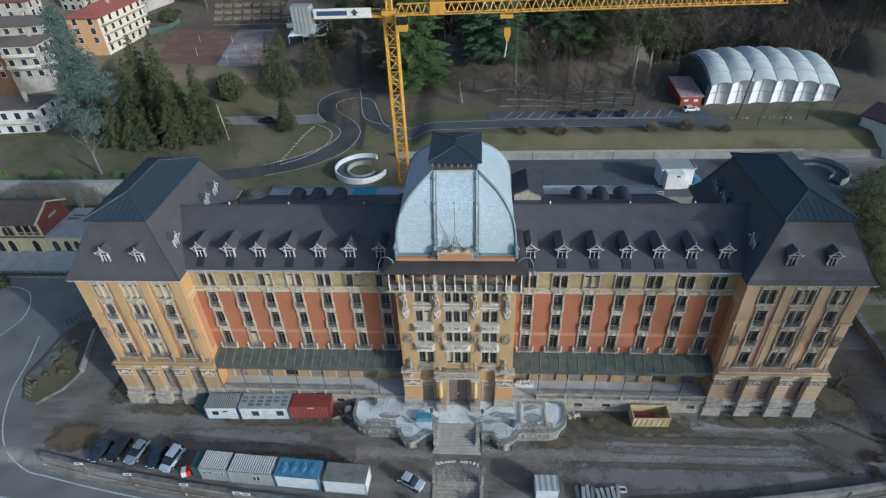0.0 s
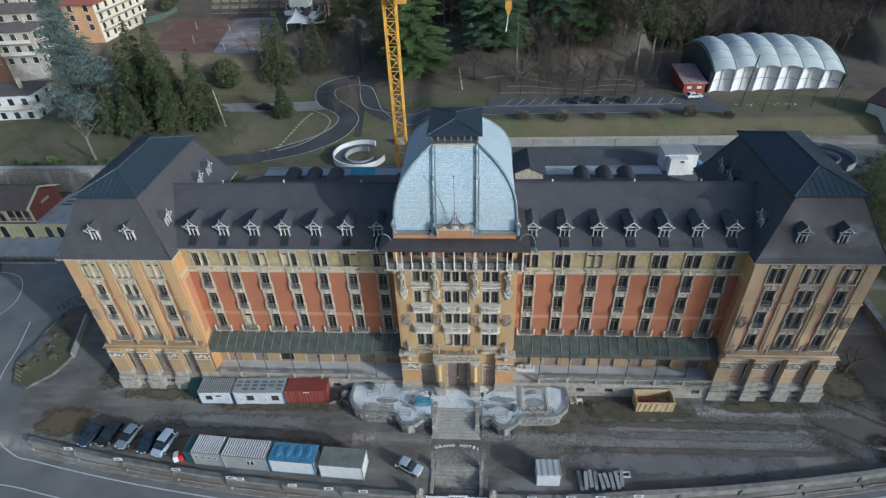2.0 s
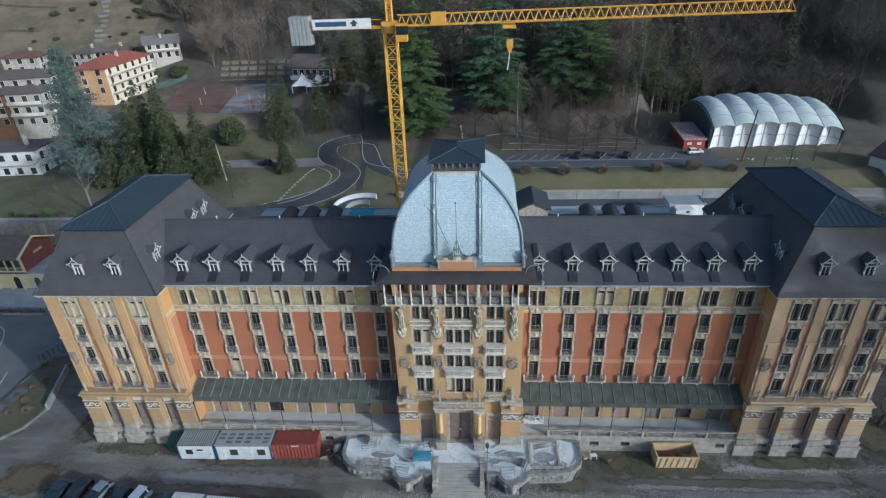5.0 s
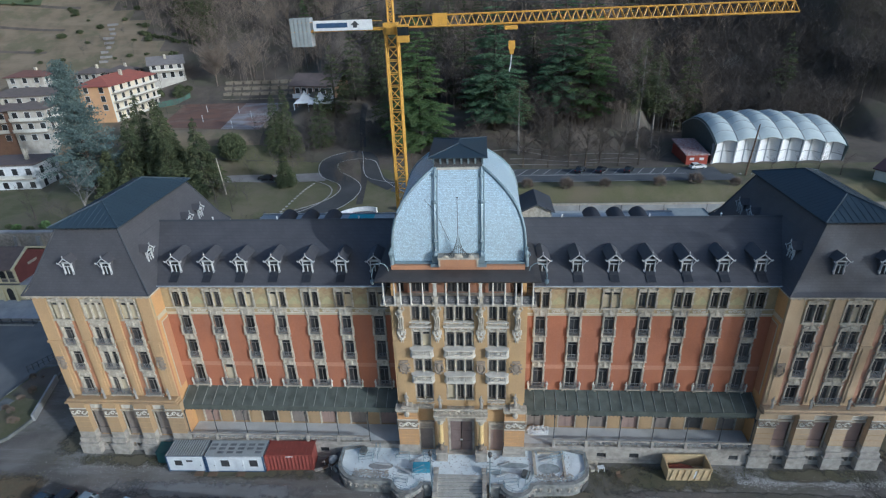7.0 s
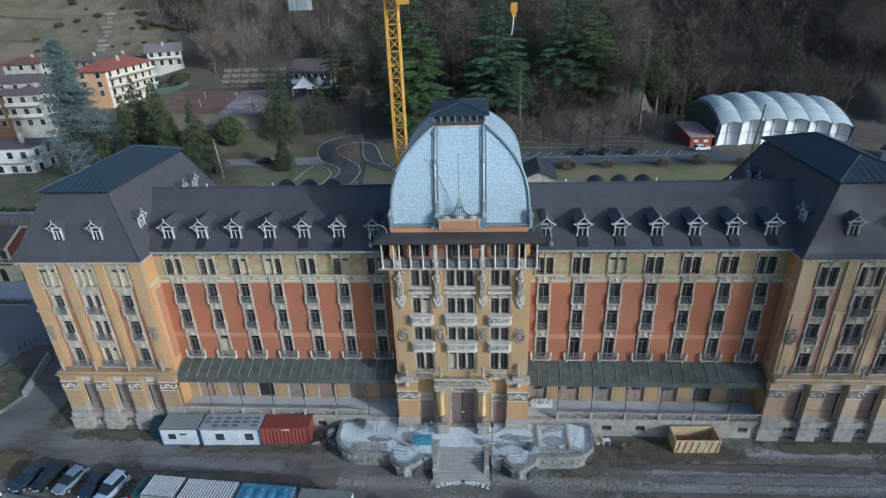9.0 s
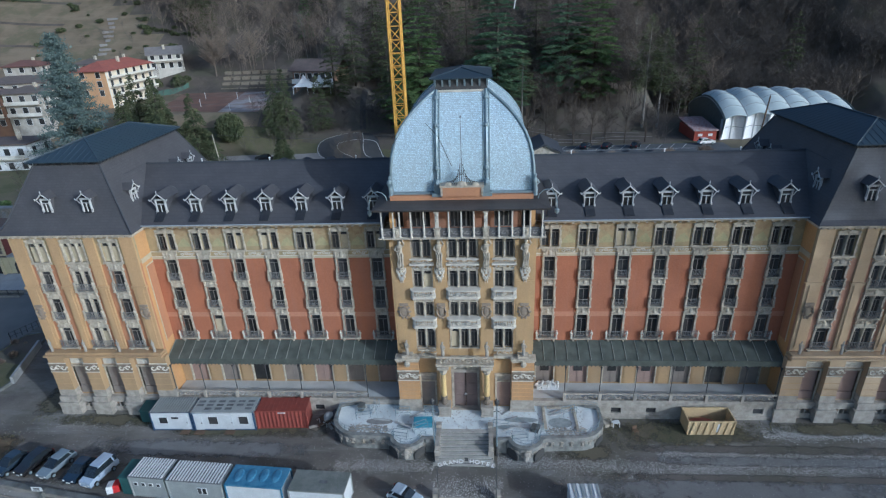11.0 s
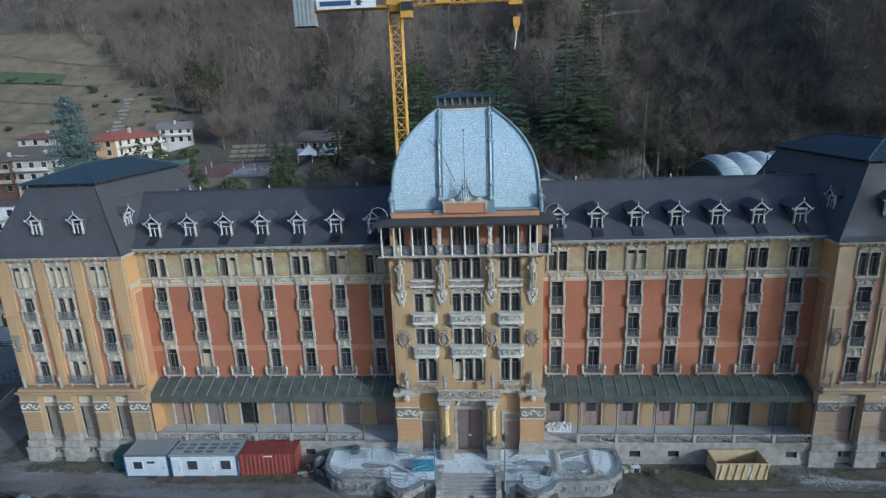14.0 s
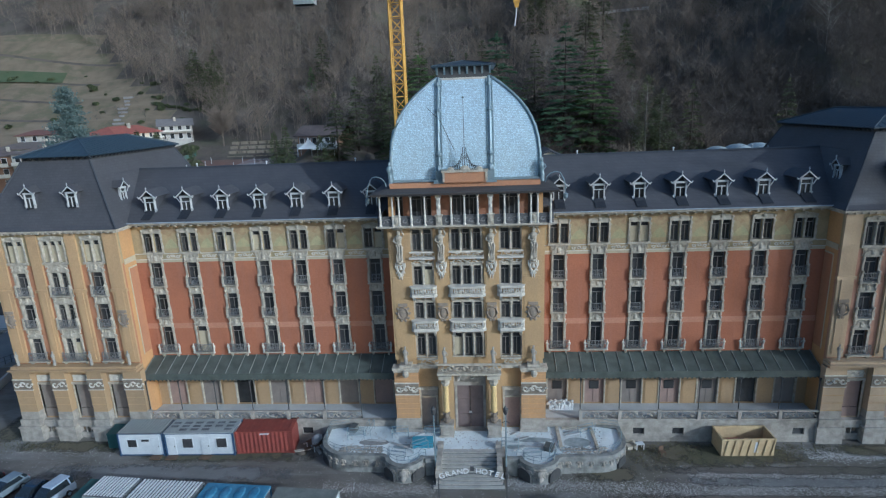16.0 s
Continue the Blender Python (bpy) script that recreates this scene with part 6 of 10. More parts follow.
scatter("loose_stones", "stones between the stairs and the gate", STONE, 1500, along(-9.3, 0.7, -3, 4), 0.055, seed=5)
scatter("loose_stones", "pale loose stones by the plinth", STONE, 1800, along(-1.0, 0.5, -48, -33), 0.055, seed=6)
scatter("loose_stones", "thin scatter of stones over the whole forecourt", STONE, 5000, lambda r: (r.uniform(-56, 56), r.uniform(-11, -0.5)), 0.05, seed=7)
scatter("loose_stones", "pale stones round the corner of the end pavilion", STONE, 2600, lambda r: (lambda a: (52.0 + 3.2 * math.cos(a) + r.gauss(0, 0.7), 1.5 + 3.6 * math.sin(a) + r.gauss(0, 0.7)))(r.uniform(-1.5, 1.3)), 0.06, seed=8)


def thin_cover(m, cover):
    """Lets a ground cover thin out raggedly towards the edges of its sheet."""
    n, l = m.node_tree.nodes, m.node_tree.links
    co, sep, nz = n.new("ShaderNodeTexCoord"), n.new("ShaderNodeSeparateXYZ"), n.new("ShaderNodeTexNoise")
    l.new(co.outputs["Generated"], sep.inputs[0])
    l.new(co.outputs["Object"], nz.inputs["Vector"])
    nz.inputs["Scale"].default_value, nz.inputs["Detail"].default_value, nz.inputs["Roughness"].default_value = 0.55, 9.0, 0.72

    def maths(op, a, b):
        k = n.new("ShaderNodeMath")
        k.operation = op
        for i, v in enumerate((a, b)):
            if isinstance(v, (int, float)):
                k.inputs[i].default_value = v
            else:
                l.new(v, k.inputs[i])
        return k.outputs[0]

    sides = []
    for i in (0, 1):
        u = maths("SUBTRACT", maths("MULTIPLY", sep.outputs[i], 2.0), 1.0)
        sides.append(maths("SUBTRACT", 1.0, maths("POWER", maths("ABSOLUTE", u, 0.0), 2.5)))
    amount = maths("ADD", maths("MULTIPLY", maths("MULTIPLY", sides[0], sides[1]), 0.55), maths("SUBTRACT", nz.outputs[0], 1.0 - cover))
    span = n.new("ShaderNodeMapRange")
    span.inputs[1].default_value, span.inputs[2].default_value = 0.16, 0.42
    l.new(amount, span.inputs[0])
    l.new(span.outputs[0], n["Principled BSDF"].inputs["Alpha"])
    return m


GRASSTONES = ((0.1, 0.093, 0.056), (0.125, 0.108, 0.07), (0.085, 0.082, 0.046), (0.13, 0.11, 0.077), (0.22, 0.19, 0.145))
MUDTONES = ((0.135, 0.118, 0.1), (0.1, 0.089, 0.077), (0.14, 0.126, 0.108), (0.095, 0.088, 0.066), (0.22, 0.2, 0.175))
DUSTTONES = ((0.185, 0.18, 0.173), (0.15, 0.146, 0.14), (0.21, 0.207, 0.2), (0.155, 0.15, 0.142), (0.28, 0.272, 0.26))
BRACKENTONES = ((0.135, 0.1, 0.06), (0.095, 0.075, 0.05), (0.165, 0.115, 0.062), (0.1, 0.09, 0.052), (0.22, 0.18, 0.12))
covers = {k: thin_cover(trodden(k, tones, (0.12, 0.5)), c) for k, tones, c in (("thin_grass", GRASSTONES, 0.4), ("damp_mud", MUDTONES, 0.44), ("pale_dust", DUSTTONES, 0.44), ("dead_bracken", BRACKENTONES, 0.45))}
for i, (k, lab, x0, x1, y0, y1) in enumerate((
        ("pale_dust", "pale grey dust along the parapet", 5, 47, -11.6, -7.2), ("pale_dust", "pale grey dust between the wheel tracks", 14, 52, -6.2, -4.4),
        ("pale_dust", "pale dust before the cabins", -46, -14, -6.4, -3.0), ("damp_mud", "damp brown mud on the forecourt's end", 43, 61, -10, 4.5),
        ("damp_mud", "damp wheel rut", 8, 54, -8.1, -6.9), ("damp_mud", "damp wheel rut", 12, 52, -4.5, -2.8), ("damp_mud", "darker brown ground behind the parked cars", -52, -8, -10.5, -6.5),
        ("thin_grass", "thin winter grass before the terrace wall", 13, 35, -3.8, 1.2), ("thin_grass", "thin winter grass by the plinth", 31, 51, -1.9, 1.0),
        ("thin_grass", "thin winter grass by the cabins", -38, -13, -3.4, -0.4), ("thin_grass", "rough grass at the pavilion's corner", -54, -47.5, -1.0, 8.0), ("thin_grass", "thin winter grass by the end pavilion", -51, -33, -1.9, 1.0),
        ("thin_grass", "rough grass round the old tree", 48.4, 57.5, -1.0, 9.0), ("thin_grass", "thin grass beside the terrace wall", 8.5, 17, -6.0, -2.6), ("dead_bracken", "dead reddish-brown bracken by the parapet", -58.5, -49, -8.6, -2.2))):
    g = G()
    drape(g, grid_lines([(x0, x1, 6)]), grid_lines([(y0, y1, 3)]), 0.012 + 0.004 * i)
    solid("ground_cover", g, covers[k], lab, "ground patch", kind="stuff")
TUFT = mat("dry_grass_tufts", (0.11, 0.105, 0.055), (0.15, 0.125, 0.075), 0.95, 1.0, 9, 0.0)
scatter("grass_tufts", "low tufts of winter grass before the terrace wall", TUFT, 2600, lambda r: (r.triangular(13.5, 35, 20), r.triangular(-3.6, 0.9, -0.6)), 0.07, seed=41, flat=1.2)
scatter("grass_tufts", "low tufts of winter grass by the plinths", TUFT, 1200, lambda r: (r.choice((r.uniform(34, 51), r.uniform(-52, -34))), r.triangular(-1.6, 0.7, 0.0)), 0.06, seed=42, flat=1.2)
scatter("grass_tufts", "tufts and dead bracken by the parapet", TUFT, 900, lambda r: (r.triangular(-58, -50, -54), r.triangular(-8.4, -2.4, -5)), 0.09, seed=43, flat=1.1)

scatter("lawn_tufts", "tufts of dry and mossy grass on the lawn behind the yard", TUFT, 5200, lambda r: (r.uniform(12, 92), r.triangular(66.6, 82, 69)), 0.1, seed=44, flat=0.3)
scatter("lawn_tufts", "tufts of dry grass on the park lawn", TUFT, 3200, lambda r: (r.uniform(-58, -30), r.uniform(58, 82)), 0.1, seed=45, flat=0.3)
scatter("path_stones", "small white marker stones along the lawn path", WHITE, 26, lambda r: (r.uniform(52, 78), r.gauss(76.5, 0.35)), 0.17, seed=46, flat=0.9)
scatter("terrace_rubble", "pale rubble and dust lumps on the terrace", STONE, 900, lambda r: (r.uniform(-12.6, 13.0), r.uniform(-3.3, 0.6)), 0.09, seed=21, base=PLAT)
scatter("terrace_rubble", "rubble heaped along the terrace rim", GREYSTONE, 500, lambda r: (r.choice((-1, 1)) * r.uniform(8.5, 12.8) + 0.2, r.gauss(-3.1, 0.35)), 0.16, seed=22, base=PLAT)
tb = random.Random(17)
for i in range(9):
    solid("plank", G().obox((tb.choice((-1, 1)) * tb.uniform(4.2, 11.5), tb.uniform(-2.9, 0.2), PLAT + 0.02 + 0.02 * (i % 3)), tb.uniform(1.2, 2.6), 0.22, 0.07, tb.uniform(-30, 40)), PALEFLOOR if i % 3 else CONCRETE, "loose grey plank lying on the dusty terrace", "plank", "planks on the terrace")
for x, y, w, d, h in ((7.6, -2.9, 0.9, 0.8, 0.4), (-11.8, 0.1, 0.8, 0.6, 0.6)):
    solid("material_box", G().obox((x, y, PLAT), w, d, h, x * 9).obox((x, y, PLAT + h), w + 0.08, d + 0.08, 0.06, x * 9), TERRSTONE, "dark box of building material on the terrace", "crate", "boxes on the terrace")


# cabins, containers, skip, vehicles
RUST = mat("rust_red_paint", (0.24, 0.06, 0.045), (0.17, 0.05, 0.04), 0.55, 1.2, 9, 0.15)
CABIN = mat("white_cabin_panel", (0.62, 0.64, 0.64), (0.5, 0.52, 0.53), 0.5, 1.0, 8, 0.05)
CABINBLUE = mat("dark_blue_trim", (0.05, 0.09, 0.17), None, 0.5, 2, 9, 0.05)
BITUMEN = mat("dark_grey_roof", (0.17, 0.18, 0.19), (0.08, 0.08, 0.085), 0.7, 0.8, 7, 0.2, amount=0.9)
ROOFGREEN = mat("green_grey_felt", (0.19, 0.2, 0.18), (0.13, 0.14, 0.125), 0.85, 0.9, 8, 0.2, amount=0.9)
CABINGREY = mat("grey_cabin_sheet", (0.32, 0.34, 0.33), (0.24, 0.26, 0.25), 0.55, 1.0, 8, 0.05)
BLUESHEET = mat("blue_cabin_sheet", (0.045, 0.15, 0.26), (0.1, 0.24, 0.36), 0.55, 1.3, 6, 0.2, amount=0.9)
SKIP = mat("yellow_skip_paint", (0.55, 0.42, 0.23), (0.42, 0.3, 0.16), 0.7, 1.5, 8, 0.15)
TYRE = mat("tyre_rubber", (0.02, 0.02, 0.02), (0.03, 0.03, 0.03), 0.85, 4, 20, 0.1)
CARGLASS = mat("car_glass", (0.02, 0.025, 0.03), (0.015, 0.02, 0.022), 0.06, 2, 9, 0.0, spec=0.7)
LAMP_RED = mat("red_lamp", (0.4, 0.02, 0.02), None, 0.25, 4, 20, 0.0)
LAMP_WHITE = mat("clear_lamp", (0.75, 0.75, 0.72), None, 0.2, 4, 20, 0.0)


def site_cabin(at, turn, w, wall, roof, label, openings, ribs=True, patches=False, trim=None, d=2.44, h=2.55):
    ob = thing("site_cabin", label, "site cabin", at, turn, "site cabins")
    part("body", G().box(-w / 2, w / 2, -d / 2, d / 2, 0.15, h), wall, ob)
    fr = G()
    for x in (-w / 2, w / 2):
        for y in (-d / 2, d / 2):
            fr.box(x - 0.07, x + 0.07, y - 0.07, y + 0.07, 0.05, h + 0.04)
    for z in (0.1, h - 0.04):
        fr.box(-w / 2, w / 2, -d / 2 - 0.04, -d / 2 + 0.05, z, z + 0.12).box(-w / 2, w / 2, d / 2 - 0.05, d / 2 + 0.04, z, z + 0.12)
        fr.box(-w / 2 - 0.04, -w / 2 + 0.05, -d / 2, d / 2, z, z + 0.12).box(w / 2 - 0.05, w / 2 + 0.04, -d / 2, d / 2, z, z + 0.12)
    part("frame", fr, trim or wall, ob)
    # dark base under pale ribs puts the shade between ribs into the colour
    rf = part("roof", G().box(-w / 2 - 0.05, w / 2 + 0.05, -d / 2 - 0.06, d / 2 + 0.06, h + 0.04, h + 0.14), BITUMEN if ribs else roof, ob)
    if ribs:
        n = int(w / 0.3)
        for i in range(n):
            x = -w / 2 + (i + 0.5) * w / n
            part("roof_rib", shared(("rib", d, roof.name), lambda: G().box(-0.07, 0.07, -d / 2, d / 2, 0, 0.07).mesh("roof_rib", roof)), None, rf, at=(x, 0, h + 0.14))
    if patches:
        r = random.Random(int(w * 10))
        for i in range(3):
            for k in range(6):
                if r.random() < (0.8 if w > 6 else 0.15):
                    x = -w / 2 + 0.6 + k * (w - 1.2) / 5
                    part("roof_patch", G().box(x - 0.42, x + 0.35, -0.85 + i * 0.62, -0.5 + i * 0.62, h + 0.14, h + 0.16), BITUMEN, rf, "dark rectangular patch")
    for kind, x, ww, z0, z1 in openings:
        if kind == "door":
            dr = part("door", G().box(x - ww / 2, x + ww / 2, -d / 2 - 0.06, -d / 2, z0, z1), CABIN, ob)
            part("handle", G().box(x + ww / 2 - 0.16, x + ww / 2 - 0.08, -d / 2 - 0.11, -d / 2 - 0.06, 1.1, 1.24), IRON, dr)
            part("sill", G().box(x - ww / 2 - 0.1, x + ww / 2 + 0.1, -d / 2 - 0.7, -d / 2 - 0.05, 0.0, 0.14), WOOD, ob)
        else:
            wn_ = part("window", G().box(x - ww / 2 - 0.06, x + ww / 2 + 0.06, -d / 2 - 0.05, -d / 2, z0 - 0.06, z1 + 0.06), CABIN, ob)
            part("pane", G().box(x - ww / 2, x + ww / 2, -d / 2 - 0.065, -d / 2 - 0.045, z0, z1), GLASS, wn_)
    return ob


site_cabin((-33.4, -0.75, 0), 1.5, 4.6, CABIN, CABINGREY, "white site cabin with a grey ribbed roof by the plinth", (("window", -0.9, 0.9, 1.1, 1.9), ("window", 0.5, 0.8, 1.7, 1.95), ("door", 1.5, 0.85, 0.2, 2.2)), True, False, CABINBLUE)
site_cabin((-27.3, -0.65, 0), 1.5, 7.0, CABIN, CABINGREY, "long white site cabin with a patched grey roof", (("door", -2.9, 0.9, 0.2, 2.2), ("window", -1.2, 1.0, 1.0, 2.0), ("door", 0.6, 0.9, 0.2, 2.2), ("window", 2.3, 1.0, 1.0, 2.0)), False, True, CABINBLUE)
site_cabin((-30.75, -10.15, 0), -4, 3.6, CABINGREY, CABIN, "pale cabin with a ribbed white roof in the row", (("window", -1.2, 0.3, 1.6, 1.9), ("window", -0.4, 0.3, 1.6, 1.9), ("window", 0.4, 0.3, 1.6, 1.9), ("window", 1.2, 0.3, 1.6, 1.9)))
site_cabin((-25.75, -10.55, 0), -3.5, 5.6, CABINGREY, CABIN, "pale grey cabin with a ribbed white roof", (("window", 0.5, 0.35, 1.2, 1.9), ("window", 1.0, 0.35, 1.2, 1.9)))
site_cabin((-19.7, -10.95, 0), -3.5, 5.6, CABIN, BLUESHEET, "white cabin under a sagging blue sheeted roof", (), False, False, BLUESHEET)
site_cabin((-13.5, -11.4, 0), -3, 5.3, CABIN, ROOFGREEN, "white cabin with a flat green-grey felt roof", (), False, True, CABINGREY)
for i in range(4):
    solid("roof_cover", G().sphere((-21.6 + i * 1.25, -10.85, 2.66), 0.5, 0.95, 0.16, 10, 4), BLUESHEET, "sagging blue sheet lying on a cabin roof", "tarpaulin", "blue sheets on the cabin")


TEAL = mat("dark_teal_paint", (0.03, 0.085, 0.085), (0.045, 0.11, 0.105), 0.6, 1.0, 8, 0.1)


def tool_box(at, turn, w, d, h):
    ob = thing("tool_store", "dark teal steel tool store beside a white cabin", "tool store", at, turn, "teal tool stores")
    part("body", G().box(-w / 2, w / 2, -d / 2, d / 2, 0.08, h), TEAL, ob)
    part("lid", G().prism([(-d / 2 - 0.05, h), (d / 2 + 0.05, h + 0.12), (d / 2 + 0.05, h + 0.18), (-d / 2 - 0.05, h + 0.06)], "x", -w / 2 - 0.05, w / 2 + 0.05), TEAL, ob)
    part("skid", G().box(-w / 2, w / 2, -d / 2 + 0.1, -d / 2 + 0.25, 0, 0.08).box(-w / 2, w / 2, d / 2 - 0.25, d / 2 - 0.1, 0, 0.08), IRON, ob)


tool_box((-36.9, 0.1, 0), 2, 1.9, 1.7, 1.7)
tool_box((-33.25, -9.95, 0), -4, 1.1, 2.3, 2.2)


def freight_container(at, turn):
    ob = thing("freight_container", "rust-red corrugated steel freight container beside the white cabins", "container", at, turn)
    L, D, H = 5.7, 2.44, 2.5
    for q in (-1, 1):
        n = 26
        pts = []
        for i in range(n):
            x = -L / 2 + 0.1 + (L - 0.2) * i / (n - 1)
            pts.append((x, q * (D / 2 - (0.06 if i % 2 else 0.0))))
        part("side", G().loft([[(x, y, 0.15) for x, y in pts], [(x, y, H - 0.08) for x, y in pts]], close=False), RUST, ob, "corrugated side")
    part("roof", G().box(-L / 2, L / 2, -D / 2, D / 2, H - 0.1, H), RUST, ob)
    part("floor", G().box(-L / 2, L / 2, -D / 2, D / 2, 0.0, 0.15), RUST, ob)
    for q in (-1, 1):
        part("end_wall", G().box(*sorted((q * (L / 2 - 0.12), q * (L / 2 - 0.04))), -D / 2, D / 2, 0.15, H - 0.05), RUST, ob)
        for y in (-1, 1):
            part("corner_post", G().box(q * L / 2 - 0.08, q * L / 2 + 0.08, y * D / 2 - 0.08, y * D / 2 + 0.08, 0, H + 0.03), RUST, ob)
    for i in range(11):
        part("roof_rib", G().box(-L / 2 + 0.3 + i * 0.5 - 0.05, -L / 2 + 0.3 + i * 0.5 + 0.05, -D / 2 + 0.05, D / 2 - 0.05, H, H + 0.03), RUST, ob)
    part("lettering", G().box(-0.4, 0.5, -D / 2 - 0.01, -D / 2 + 0.02, 2.15, 2.28), WHITE, ob, "small pale lettering bar")


freight_container((-20.75, -0.2, 0), 2.5)


def skip(at, turn):
    ob = thing("waste_skip", "open yellow steel waste skip standing on the gravel", "skip", at, turn)
    L, D, H = 4.9, 2.2, 1.85
    part("floor", G().box(-L / 2, L / 2, -D / 2, D / 2, 0.12, 0.22), SKIP, ob)
    for q in (-1, 1):
        part("side", G().box(-L / 2, L / 2, *sorted((q * D / 2, q * (D / 2 - 0.08))), 0.2, H), SKIP, ob)
        part("end_wall", G().box(*sorted((q * L / 2, q * (L / 2 - 0.08))), -D / 2 + 0.08, D / 2 - 0.08, 0.2, H), SKIP, ob)
        for i in range(7):
            x = -L / 2 + 0.3 + i * (L - 0.6) / 6
            part("rib", G().prism([(x - 0.06, 0.2), (x + 0.06, 0.2), (x + 0.36, H), (x + 0.24, H)], "y", *sorted((q * (D / 2), q * (D / 2 + 0.1)))), SKIP, ob)
    part("rim", G().box(-L / 2 - 0.06, L / 2 + 0.06, -D / 2 - 0.08, -D / 2 + 0.06, H, H + 0.12).box(-L / 2 - 0.06, L / 2 + 0.06, D / 2 - 0.06, D / 2 + 0.08, H, H + 0.12).box(-L / 2 - 0.06, -L / 2 + 0.08, -D / 2, D / 2, H, H + 0.12).box(L / 2 - 0.08, L / 2 + 0.06, -D / 2, D / 2, H, H + 0.12), SKIP, ob)
    part("rubble", G().sphere((-0.6, 0, 0.5), 1.9, 0.95, 0.7, 9, 5), RUST, ob, "reddish rubble inside")
    part("panel", G().prism([(0.55, 0.5), (0.95, 0.5), (0.85, 1.6), (0.65, 1.6)], "y", -D / 2 - 0.03, -D / 2 - 0.01), WHITE, ob, "worn white patch")


skip((26.4, -0.55, 0), 1)


def car_mesh(kind):
    """Side outlines: lower body and glasshouse."""
    if kind == "van":
        body = [(-2.2, 0.35), (2.15, 0.35), (2.2, 0.75), (2.1, 1.0), (1.5, 1.12), (-2.15, 1.15), (-2.25, 0.8)]
        roof = [(-2.1, 1.12), (1.45, 1.1), (0.75, 1.72), (0.3, 1.84), (-1.9, 1.84), (-2.08, 1.7)]
    elif kind == "estate":
        body = [(-2.25, 0.35), (2.15, 0.35), (2.25, 0.65), (2.15, 0.88), (1.2, 1.0), (-2.15, 1.02), (-2.28, 0.75)]
        roof = [(-2.1, 1.0), (1.15, 0.98), (0.4, 1.42), (-0.2, 1.5), (-1.7, 1.46), (-2.02, 1.2)]
    else:
        body = [(-1.95, 0.35), (1.95, 0.35), (2.02, 0.65), (1.92, 0.86), (1.1, 0.98), (-1.85, 1.02), (-2.0, 0.75)]
        roof = [(-1.8, 1.0), (1.05, 0.96), (0.35, 1.42), (-0.25, 1.5), (-1.35, 1.45), (-1.7, 1.22)]
    return body, roof


def car(at, turn, colour, kind, label, group="parked cars"):
    ob = thing("car", label, "car", at, turn, group)
    m = shared(("paint", colour), lambda: mat("car_paint", colour, tuple(c * 0.8 for c in colour), 0.25, 1.5, 8, 0.0, spec=0.6))
    ob.scale = (0.82, 0.86, 0.95)
    body, roof = car_mesh(kind)
    W = 0.88
    g = G()
    ins = [0.05, 0.05, 0.02, 0.06, 0.06, 0.06, 0.02]
    g.loft([[(x * 0.96, -W + 0.1 + ins[i], z) for i, (x, z) in enumerate(body)], [(x, -W + ins[i], z) for i, (x, z) in enumerate(body)], [(x, W - ins[i], z) for i, (x, z) in enumerate(body)], [(x * 0.96, W - 0.1 - ins[i], z) for i, (x, z) in enumerate(body)]])
    part("body", g, m, ob, smooth=False)
    tuck = [0.07, 0.07, 0.2, 0.22, 0.22, 0.18]
    part("glasshouse", G().loft([[(x, -W + tuck[i], z) for i, (x, z) in enumerate(roof)], [(x, W - tuck[i], z) for i, (x, z) in enumerate(roof)]]), CARGLASS, ob, "dark car windows")
    top = roof[2:5]
    part("roof", G().loft([[(top[0][0] - 0.25, y, top[0][1] + 0.02), (top[1][0], y, top[1][1] + 0.03), (top[2][0], y, top[2][1] + 0.03)] + [(top[2][0], y, top[2][1] - 0.02), (top[0][0] - 0.2, y, top[0][1] - 0.03)] for y in (-W + 0.2, W - 0.2)]), m, ob)
    for q in (-1, 1):
        part("pillar", G().loft([[(roof[0][0] + 0.35, q * (W - 0.08), roof[0][1]), (roof[0][0] + 0.5, q * (W - 0.08), roof[0][1]), (roof[4][0] + 0.45, q * (W - 0.2), roof[4][1]), (roof[4][0] + 0.3, q * (W - 0.2), roof[4][1])], [(roof[0][0] + 0.35, q * (W - 0.05), roof[0][1]), (roof[0][0] + 0.5, q * (W - 0.05), roof[0][1]), (roof[4][0] + 0.45, q * (W - 0.17), roof[4][1]), (roof[4][0] + 0.3, q * (W - 0.17), roof[4][1])]]), m, ob)
        part("mirror", G().sphere((0.75, q * (W + 0.08), 1.0), 0.1, 0.1, 0.08, 6, 4), m, ob)
        part("headlight", G().sphere((body[2][0] - 0.06, q * 0.62, 0.72), 0.1, 0.2, 0.1, 7, 4), LAMP_WHITE, ob)
        part("tail_light", G().sphere((body[-1][0] + 0.04, q * 0.68, 0.85), 0.07, 0.14, 0.13, 7, 4), LAMP_RED, ob)
        for x in (-1.28, 1.3):
            wh = part("wheel", shared("tyre", lambda: G().prism([(0.31 * math.cos(k * math.pi / 7), 0.31 * math.sin(k * math.pi / 7)) for k in range(14)], "y", -0.1, 0.1).mesh("wheel", TYRE)), None, ob, at=(x, q * (W - 0.08), 0.31))
            part("rim", shared("rim", lambda: G().prism([(0.19 * math.cos(k * math.pi / 5), 0.19 * math.sin(k * math.pi / 5)) for k in range(10)], "y", -0.12, 0.12).mesh("rim", ZINCTRIM)), None, wh)
    part("number_plate", G().box(body[2][0] - 0.02, body[2][0] + 0.03, -0.26, 0.26, 0.45, 0.56), WHITE, ob)


